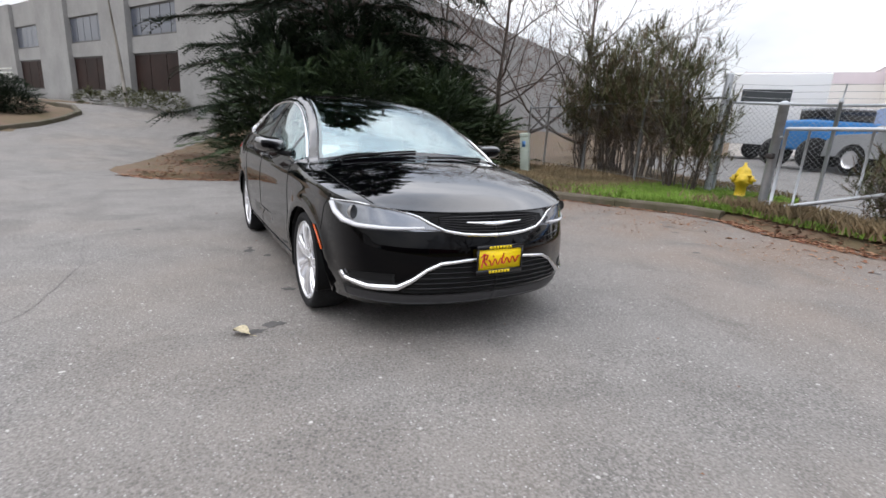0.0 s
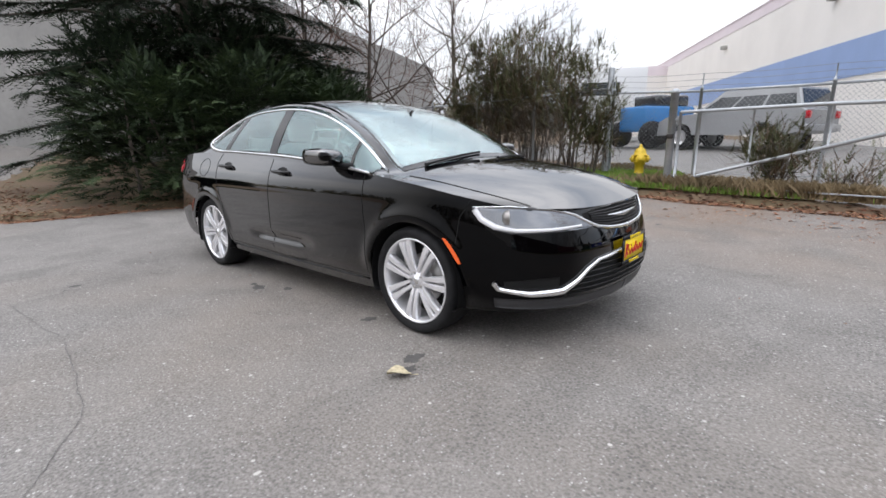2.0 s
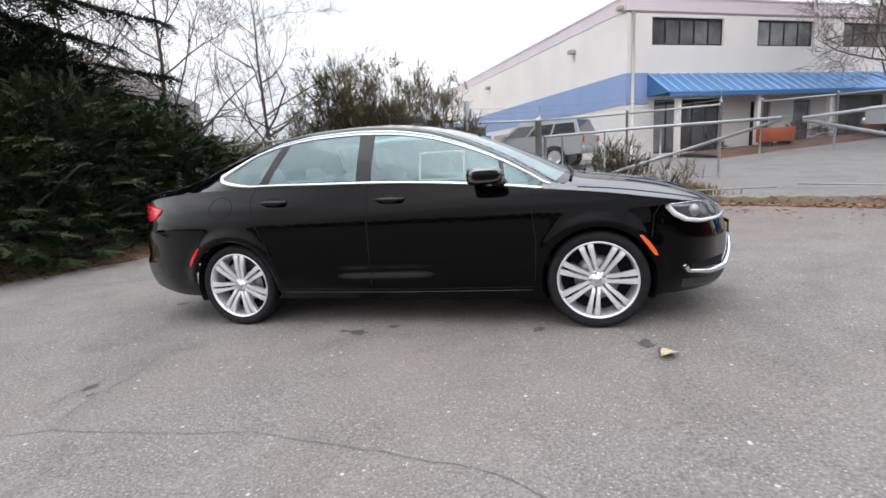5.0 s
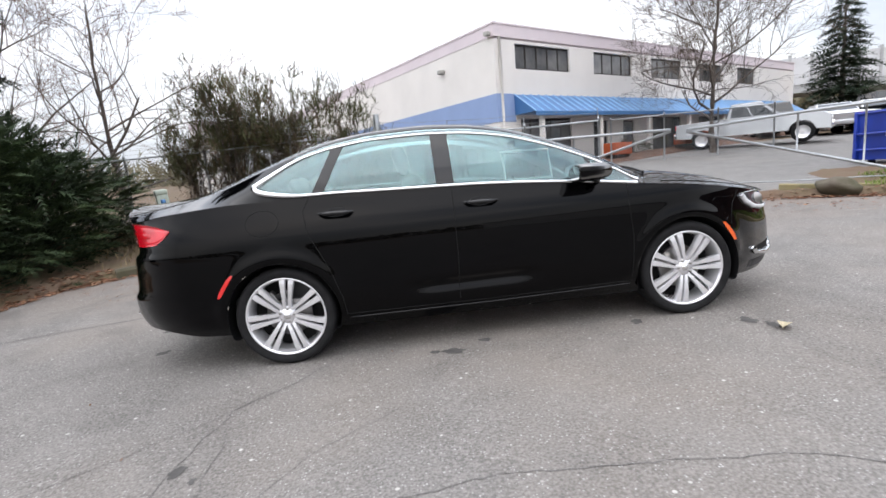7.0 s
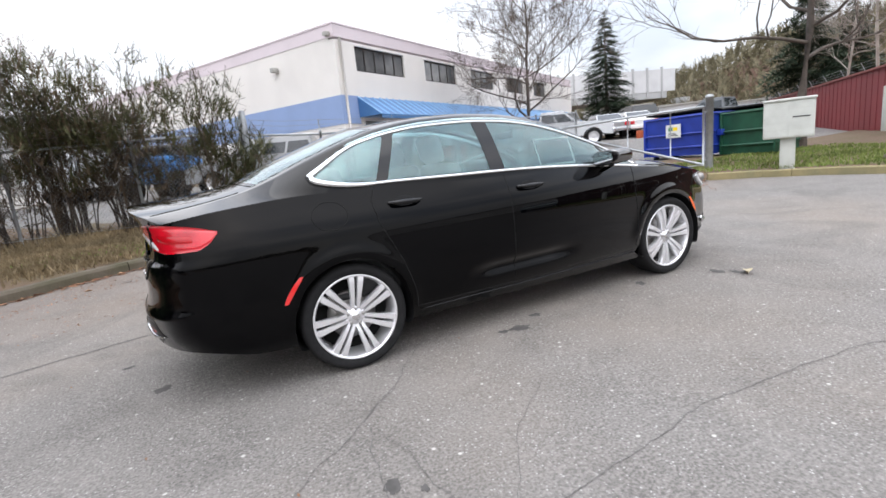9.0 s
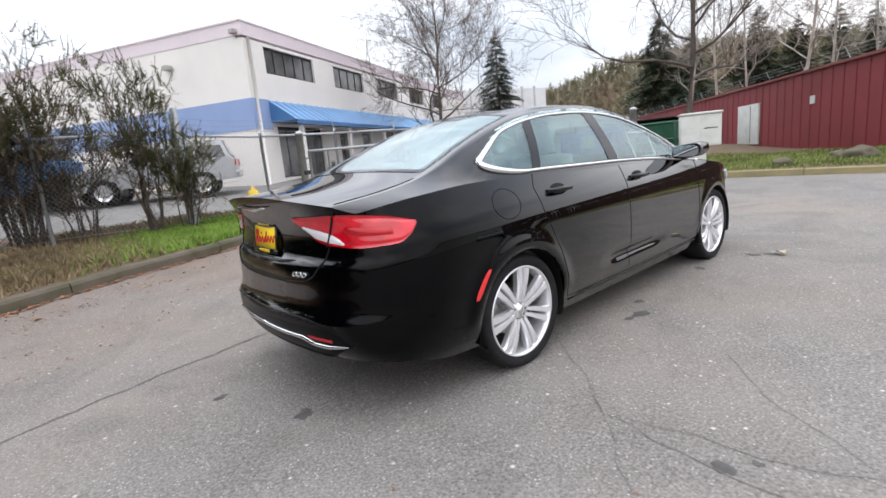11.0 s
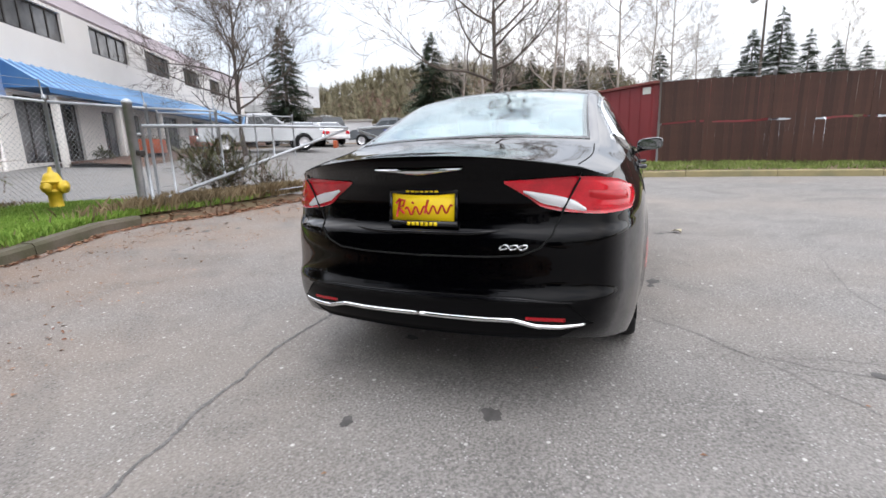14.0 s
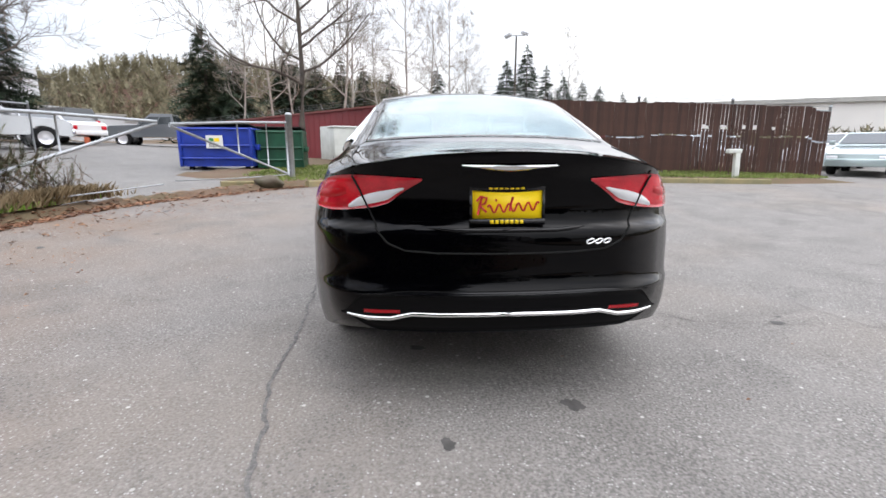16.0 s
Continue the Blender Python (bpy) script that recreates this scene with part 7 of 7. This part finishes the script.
# white box trailer and blue loader beyond the fence
tr = thing("box_trailer", pose(-6.4, 19.6, lie(-6.4, 19.6), 0, 0, 27), "white box trailer parked in the yard", "trailer")
part("body", box(-1.9, -1.2, 0.55, 1.5, 1.2, 3.2, 0.04), M["veh_white"], tr)
part("window", box(-1.2, -1.22, 2.05, 0.4, -1.2, 2.6), M["veh_glass"], tr, smooth=False)
for x in (-0.5, 0.5):
    for s in (-1, 1):
        part("wheel", moved(lathe([(0.0, -0.1), (0.36, -0.1), (0.36, 0.1), (0.0, 0.1)], 20, "y"), Matrix.Translation((x, s * 1.0, 0.36))), M["tyre"], tr)
M["loader_blue"] = mat("blue_machine_paint", (0.03, 0.20, 0.50), 0.45, vary=0.2)
ld = thing("loader", pose(-3.0, 16.2, lie(-3.0, 16.2), 0, 0, 60), "bright blue machine parked in the yard", "machine")
part("body", box(-1.1, -0.7, 0.55, 1.1, 0.7, 1.45, 0.08), M["loader_blue"], ld)
part("hood", box(-0.6, -0.6, 1.40, 0.9, 0.6, 1.85, 0.1), M["veh_dark"], ld)
for x in (-0.9, 0.9):
    for s in (-1, 1):
        part("wheel", moved(lathe([(0.0, -0.15), (0.45, -0.15), (0.48, 0.0), (0.45, 0.15), (0.0, 0.15)], 20, "y"), Matrix.Translation((x, s * 0.85, 0.46))), M["tyre"], ld)

# ---------- planting strip, orange planters ----------
M["orange"] = mat("orange_red_paint", (0.42, 0.085, 0.025), 0.6, vary=0.2)


def strip_bed():
    m = BM
    v = []
    for k in range(31):
        x = 1.5 + 27.5 * k / 30
        for y in (-0.35, -1.6, -2.9, -3.2):
            q = m @ Vector((x, y, 0))
            h = {-0.35: 0.06, -1.6: 0.16, -2.9: 0.10, -3.2: -0.05}[y]
            v.append((q.x, q.y, lie(q.x, q.y) + h + 0.03 * noise.noise(Vector((x, y, 0)))))
    tagged(part("planting_bed", (v, grid_faces(31, 4)), M["dark_soil"]), "bed of red-brown bark along the office front", "planting bed", kind="structure")
    for x, w in ((5.0, 1.15), (10.7, 1.2), (12.6, 1.1)):
        q = m @ Vector((x, -2.2, 0))
        p = thing("planter", pose(q.x, q.y, lie(q.x, q.y) + 0.1, 0, 0, BH), "orange-red planter box on the bark bed", "planter", "orange planters")
        part("tub", box(-w / 2, -0.3, 0.15, w / 2, 0.3, 0.65, 0.02), M["orange"], p)
        for s in (-1, 1):
            part("leg", box(s * w * 0.4 - 0.05, -0.25, -0.08, s * w * 0.4 + 0.05, 0.25, 0.16, 0.01), M["frame_dark"], p)
    for x, h in ((7.0, 0.7), (8.4, 0.45), (9.6, 0.8), (14.0, 0.8), (3.2, 0.35)):
        q = m @ Vector((x, -1.3, 0))
        s = thing("small_shrub", pose(q.x, q.y, lie(q.x, q.y) + 0.1), "low green shrub in the bark bed", "shrub", "bed shrubs")
        evergreen_mass(s, [((0, 0, h * 0.35), (h * 0.5, h * 0.5, h * 0.6))], 150, 0.22, 0.05, M["broom"])


strip_bed()
for k in range(7):
    m = BM @ pose(1.6 + 3.9 * k, -0.95, 0)
    pl = part("awning_column", moved(box(-0.09, -0.09, -0.2, 0.09, 0.09, 2.72, 0.01), Matrix.Identity(4)), M["wall_white"], office)
    pl.matrix_parent_inverse = Matrix.Identity(4)
    pl.location = (1.6 + 3.9 * k, -0.95, 0)
part("down_pipe", tube([(0.25, -0.06, -0.2), (0.25, -0.06, 5.9)], 0.06, 8), M["wall_white"], office)
for y, z in ((3.7, 5.25), (14.0, 5.3)):
    part("wall_lamp", box(-0.28, y - 0.14, z - 0.1, 0.0, y + 0.14, z + 0.08, 0.03), M["concrete"], office)
part("corner_lamp", box(-0.22, 0.15, 5.95, -0.02, 0.40, 6.10, 0.02), M["concrete"], office)
part("rear_wing", join(box(-8.0, 27.0, -0.3, 0.3, 27.3, 5.3)), M["wall_white"], office, smooth=False)
part("wing_band", box(-8.0, 26.97, 5.3, 0.3, 27.3, 6.0), M["wall_pink"], office, smooth=False)
for k, (y0, y1) in enumerate(((10.5, 13.5), (15.0, 18.0), (19.5, 22.5))):
    part("roller_door", box(-0.03, y0, -0.2, 0.0, y1, 2.3), M["concrete"], office, smooth=False)
M["blind"] = mat("beige_boxes", (0.42, 0.33, 0.25), 0.8, vary=0.2)
for w0 in (1.85, 2.5, 3.2, 6.6, 7.4, 8.3, 11.5, 12.6):
    part("stored_box", box(w0, 0.35, 4.5, w0 + 0.5, 0.7, 4.5 + 0.55), M["blind"], office, smooth=False)


# ---------- grey concrete building up the driveway ----------
def grey_building():
    z0 = 0.95

    def bx(a, y0, z0, b, y1, z1):
        return box(-b, y0, z0, -a, y1, z1)

    root = thing("concrete_building", pose(-22.4, -0.9, z0, 0, 0, 26), "weathered grey concrete office building with recessed windows", "building")
    # local x runs along the front, away from the road; +y is behind the front
    wins = [(-0.1, 4.9), (8.0, 12.8), (17.5, 22.5)]
    h = 6.7
    edges = [-8.0] + [v for w in wins for v in w] + [34.0]
    geo = []
    for a, b in zip(edges[::2], edges[1::2]):
        part("pier", bx(a, -0.22, -1.0, b, 0.4, h), M["grey_wall"], root, smooth=False)
    for a, b in wins:
        part("spandrel", bx(a, 0.0, -1.0, b, 0.4, 1.1), M["grey_wall"], root, smooth=False)
        part("spandrel", bx(a, 0.0, 3.0, b, 0.4, 3.78), M["grey_wall"], root, smooth=False)
        part("spandrel", bx(a, 0.0, 5.22, b, 0.4, h), M["grey_wall"], root, smooth=False)
        for za, zb in ((1.1, 3.0), (3.78, 5.22)):
            win = part("window", join(bx(a, 0.06, za, b, 0.12, za + 0.08), bx(a, 0.06, zb - 0.08, b, 0.12, zb)), M["frame_dark"], root, smooth=False)
            n = 3 if za < 2 else 5
            for k in range(n):
                x0, x1 = a + (b - a) * k / n, a + (b - a) * (k + 1) / n
                part("pane", bx(x0 + 0.03, 0.08, za + 0.08, x1 - 0.03, 0.10, zb - 0.08), M["window_brown"] if za < 2 else M["window_sky"], win, smooth=False)
    part("core", bx(-8.0, 0.4, -1.0, 34.0, 34.0, h - 0.2), M["grey_wall"], root, smooth=False)
    # porch rail and steps
    part("porch_wall", bx(12.0, -3.4, -0.6, 24.0, -3.1, 1.3), M["grey_wall"], root, smooth=False)
    part("porch_floor", bx(12.0, -3.1, -0.6, 24.0, -0.6, 0.45), M["concrete"], root, smooth=False)
    for k in range(3):
        part("porch_rail", tube([(-11.0, -3.5, 1.5 + 0.2 * k), (-24.0, -3.5, 1.5 + 0.2 * k)], 0.04, 6), M["box_white"], root)
    for k in range(7):
        part("step", bx(4.2 + 0.2 * k, -2.1, -0.4 + 0.17 * k, 4.5 + 0.2 * k, -0.7, -0.34 + 0.17 * k), M["concrete"], root, smooth=False)
    part("tree_stem", tube([(-2.2, -1.6, -0.5), (-2.3, -1.7, 2.2), (-2.7, -1.8, 5.2)], [0.09, 0.07, 0.03], 7), M["birch"], root)
    return root


M["window_brown"] = mat("brown_tinted_glass", (0.030, 0.016, 0.013), 0.5, scale=0.8, vary=0.4, fine=4, spec=0.1)
M["window_sky"] = plain("blue_grey_glass", (0.075, 0.085, 0.11), 0.25, 0.0, 0.1)
grey_building()
hd = thing("hedge", pose(0, 0, 0), "clipped dark green hedge on the driveway island", "hedge")
evergreen_mass(hd, [((-18.9, -6.7, 0.75), (0.9, 1.0, 1.35)), ((-19.0, -7.7, 0.75), (1.0, 1.2, 1.35)), ((-19.2, -9.0, 0.8), (1.0, 1.3, 1.35)), ((-18.6, -8.3, 0.7), (0.9, 1.3, 1.3))], 15000, 0.20, 0.05, M["cedar"])
for x, y, s in ((-25.6, -5.0, 0.6), (-24.2, -3.4, 0.75), (-22.6, -2.4, 0.8), (-21.4, -1.6, 0.75)):
    sh = thing("small_shrub", pose(x, y, lie(x, y)), "rounded brown-green shrub before the concrete building", "shrub", "shrubs before the concrete building")
    evergreen_mass(sh, [((0, 0, s * 0.4), (s, s, s * 0.7))], 260, 0.28, 0.08, M["broom"])


# ---------- far things ----------
def viaduct():
    a, b = Vector((*at_bearing(-2.0, -3.7, 53, 92), 0)), Vector((*at_bearing(-2.0, -3.7, 38.5, 104), 0))
    d = (b - a).normalized()
    turn = math.degrees(math.atan2(d.y, d.x))
    root = thing("viaduct", pose(a.x, a.y, 0, 0, 0, turn), "grey elevated roadway with ribbed barrier panels", "bridge")
    n = (b - a).length
    part("deck", box(-20, -0.5, 8.2, n, 8, 9.4), M["far_grey"], root, smooth=False)
    k = -20.0
    while k < n:
        part("barrier_panel", box(k + 0.15, -0.6, 9.4, k + 2.75, -0.4, 13.4), M["far_pale"], root, smooth=False)
        part("barrier_post", box(k - 0.15, -0.8, 8.4, k + 0.15, -0.35, 13.8), M["far_grey"], root, smooth=False)
        k += 2.9
    for k in range(5):
        part("column", box(-10 + 14 * k, 2, -1, -8 + 14 * k, 5, 8.2), M["far_grey"], root, smooth=False)


M["far_grey"] = mat("far_grey_concrete", (0.46, 0.47, 0.48), 0.9, scale=0.4, vary=0.1)
M["far_pale"] = mat("far_pale_panel", (0.66, 0.67, 0.69), 0.9, scale=0.4, vary=0.12)
viaduct()
wb = thing("white_shed", pose(24.0, -34.0, 0.0, 0, 0, 60), "long low white building beyond the car park", "building")
part("wall", box(-20, -1.0, -0.5, 30, 8, 3.6), M["wall_white"], wb, smooth=False)
part("roof_edge", box(-20.2, -1.2, 3.6, 30.2, 8.2, 3.85), M["concrete"], wb, smooth=False)
for k in range(4):
    part("window", box(-14 + 9 * k, -1.06, 1.4, -13 + 9 * k, -1.0, 2.6), M["window_dark"], wb, smooth=False)
lp = thing("light_pole", pose(*at_bearing(-4.6, -0.6, -11.0, 44), 0.6), "tall light pole with two floodlights", "street lamp")
part("pole", tube([(0, 0, 0), (0, 0, 9.9)], [0.12, 0.07], 8), M["bark"], lp)
part("cross_arm", tube([(-0.5, -0.6, 9.9), (0.5, 0.6, 10.05)], 0.05, 6), M["galv"], lp)
for s in (-1, 1):
    part("floodlight", moved(box(-0.3, -0.2, -0.12, 0.3, 0.2, 0.14, 0.04), pose(s * 0.5, s * 0.6, 10.05, 0, 20 * s, 50)), M["far_grey"], lp)
# low sheds and vehicles at the yard's far end
for az, d, w, h, m, lab in ((33.0, 62, 9, 2.6, "far_pale", "pale shed at the far end of the yard"), (27.0, 70, 8, 2.4, "far_pale", "pale trailer at the far end of the yard"), (38.5, 58, 7, 2.8, "far_grey", "grey shed at the far end of the yard")):
    x, y = at_bearing(-4.6, 0.4, az, d)
    s = thing("shed", pose(x, y, lie(x, y), 0, 0, az + 90), lab, "building", "far sheds")
    part("wall", box(-w / 2, -2, -0.5, w / 2, 2, h), M[m], s, smooth=False)
    part("roof", box(-w / 2 - 0.2, -2.2, h, w / 2 + 0.2, 2.2, h + 0.18), M["concrete"], s, smooth=False)
parked("pickup", *at_bearing(-4.6, 0.4, 25.5, 33), 100, M["veh_grey"], "flatbed truck standing in the yard")
st = thing("stack", pose(*at_bearing(-4.6, 0.4, 31.8, 30), 0.8, 0, 0, 30), "orange barrier boards stacked in the yard", "barrier")
part("board", box(-0.9, -0.1, -0.2, 0.9, 0.1, 0.8, 0.02), M["orange"], st)

# distance: low dark tree line closing the far ground all round
base, dirs, lens = [], [], []
for k in range(5200):
    a = rng.uniform(58, 358)
    if 150 < a < 200:
        d = rng.uniform(62, 80)
    else:
        d = rng.uniform(70, 95)
    x, y = at_bearing(0, 0, a, d)
    base.append((x, y, rng.uniform(-1.0, 3.0) + (1.5 if a < 200 else 0)))
    dirs.append(rng.normal(0, 0.3, 3) + np.array([0, 0, 1]))
    lens.append(rng.uniform(1.5, 3.2))
tagged(part("far_trees", fronds(base, dirs, lens, 0.9, 4, 0.0), M["hillwood"]), "brown and green tree line in the far distance", "woodland", kind="stuff")

# dark undergrowth that closes the lower half of the view through the slats
base, dirs, lens = [], [], []
for k in range(2600):
    x, y = at_bearing(-4.4, 0.0, rng.uniform(-47, -17), rng.uniform(30, 37))
    base.append((x, y, ground_z(x, y) + rng.uniform(-0.1, 0.9)))
    dirs.append(rng.normal(0, 0.4, 3) + np.array([0, 0, 1]))
    lens.append(rng.uniform(0.5, 1.1))
tagged(part("undergrowth", fronds(base, dirs, lens, 0.35, 4, 0.0), M["hillwood"]), "dark brown undergrowth beyond the slatted fence", "undergrowth", kind="stuff")

# ---------- marks on the asphalt ----------
M["crack"] = mat("crack_filler", (0.105, 0.10, 0.096), 0.95, scale=38, vary=0.5, color2=(0.185, 0.176, 0.168), fine=160, bump=0.6, bump_scale=120)
M["oil"] = mat("dark_road_stain", (0.10, 0.095, 0.09), 0.8, scale=12, vary=0.4)
M["leaf_yellow"] = mat("pale_dead_leaf", (0.52, 0.45, 0.30), 0.8, scale=40, vary=0.3)


def crack(pts, width, label):
    """A wandering crack, a little sunk look of dark filler with broken edges."""
    verts = []
    line = []
    for (ax, ay), (bx, by) in zip(pts, pts[1:]):
        n = max(2, int(math.hypot(bx - ax, by - ay) / 0.025))
        line += [(ax + (bx - ax) * k / n, ay + (by - ay) * k / n) for k in range(n)]
    line = [(x + 0.022 * noise.noise(Vector((x * 6, y * 6, 2))) + 0.01 * noise.noise(Vector((x * 21, y * 21, 4))), y + 0.022 * noise.noise(Vector((x * 6, y * 6, 9))) + 0.01 * noise.noise(Vector((x * 23, y * 23, 7)))) for x, y in line]
    for i, (x, y) in enumerate(line):
        a, b = line[max(i - 1, 0)], line[min(i + 1, len(line) - 1)]
        d = math.hypot(b[0] - a[0], b[1] - a[1]) or 1
        nx, ny = -(b[1] - a[1]) / d, (b[0] - a[0]) / d
        w, u = (width * (0.45 + 0.9 * abs(noise.noise(Vector((x * 9, y * 9, 3 + e)))) + 0.55 * noise.noise(Vector((x * 37, y * 37, 5 + e)))) for e in (0, 20))
        w, u = max(w, 0.1 * width), max(u, 0.1 * width)
        verts += [(x - nx * w, y - ny * w, lie(x, y) + 0.003), (x + nx * u, y + ny * u, lie(x, y) + 0.003)]
    tagged(part("road_crack", (verts, grid_faces(len(line), 2)), M["crack"]), label, "crack", kind="structure")


crack([(-5.2, 0.30), (-4.2, 0.62), (-3.5, 0.82), (-2.9, 0.97), (-2.2, 1.08), (-1.3, 1.10), (0.4, 1.25)], 0.016, "sealed joint running under the car")
crack([(-0.9, -0.75), (-1.02, -0.9), (-1.32, -1.27), (-1.56, -1.51), (-1.64, -2.02), (-1.66, -2.33), (-1.8, -2.9), (-1.7, -3.6)], 0.0033, "wandering crack in the asphalt")
crack([(-1.33, -1.3), (-1.55, -1.5), (-1.92, -1.82), (-2.3, -2.1), (-3.0, -2.4)], 0.0028, "wandering crack in the asphalt")
crack([(-1.58, -1.53), (-1.48, -1.85), (-1.49, -2.11), (-1.35, -2.5)], 0.0022, "wandering crack in the asphalt")
crack([(-4.05, -3.44), (-2.6, -2.9), (-1.36, -2.48), (-0.2, -2.36), (0.9, -2.5), (1.6, -2.9), (2.2, -3.6)], 0.0033, "long curved crack in the asphalt")
crack([(-1.36, -2.48), (-1.0, -2.0), (-0.6, -1.7)], 0.0022, "wandering crack in the asphalt")
crack([(4.5, -1.2), (5.3, -2.6), (6.2, -3.4), (7.6, -4.0)], 0.0033, "wandering crack in the asphalt")
crack([(3.2, -2.0), (4.4, -2.2), (5.6, -1.9), (6.9, -2.3)], 0.0028, "wandering crack in the asphalt")


def stain(x, y, r, stretch=1.0, turn=0.0):
    v = [(x, y, lie(x, y) + 0.0025)]
    n = 22
    for k in range(n):
        w = 2 * math.pi * k / n
        q = r * (0.65 + 0.55 * noise.noise(Vector((math.cos(w) * 1.7 + x * 5, math.sin(w) * 1.7 + y * 5, 1))) + 0.25)
        px, py = q * math.cos(w) * stretch, q * math.sin(w)
        px, py = px * math.cos(turn) - py * math.sin(turn), px * math.sin(turn) + py * math.cos(turn)
        v.append((x + px, y + py, lie(x, y) + TAN * px + 0.0025))
    tagged(part("road_stain", (v, [(0, 1 + k, 1 + (k + 1) % n) for k in range(n)]), M["oil"]), "dark oil spot on the asphalt", "stain", "oil spots", "structure")


for s in ((-0.31, -1.06, 0.055), (-0.43, -1.04, 0.03), (-0.08, -0.93, 0.035), (0.98, -0.95, 0.04), (1.62, -1.18, 0.05), (1.70, -1.30, 0.04), (-1.62, -2.03, 0.035), (-1.52, -2.12, 0.018), (-2.5, -0.35, 0.045), (-2.75, 0.25, 0.03), (-1.85, 0.35, 0.03), (3.1, 4.1, 0.05), (2.7, 4.3, 0.03), (0.3, 4.4, 0.05), (0.6, 4.15, 0.04), (-0.6, 3.9, 0.03), (1.4, 3.4, 0.04)):
    stain(*s, 1.5, s[0])
lf = thing("fallen_leaf", SLOPE @ pose(1.715, -1.37, 0.003, 0, 0, 40) @ Matrix.Diagonal((0.8, 0.8, 0.7, 1)), "pale yellow dead leaf lying on the asphalt", "leaf")
v = []
for k in range(9):
    t = k / 8
    w = 0.045 * math.sin(math.pi * min(t * 1.1, 1)) ** 0.8 + 0.004
    for s in (-1, 0, 1):
        v.append((-0.075 + 0.15 * t, s * w, 0.012 + 0.022 * abs(s) * (1 + 0.6 * math.sin(5 * t)) + 0.015 * math.sin(3 * t)))
part("blade", (v, grid_faces(9, 3)), M["leaf_yellow"], lf)
part("stalk", tube([(0.07, 0, 0.012), (0.12, 0.02, 0.004)], 0.003, 4), M["leaf_yellow"], lf)
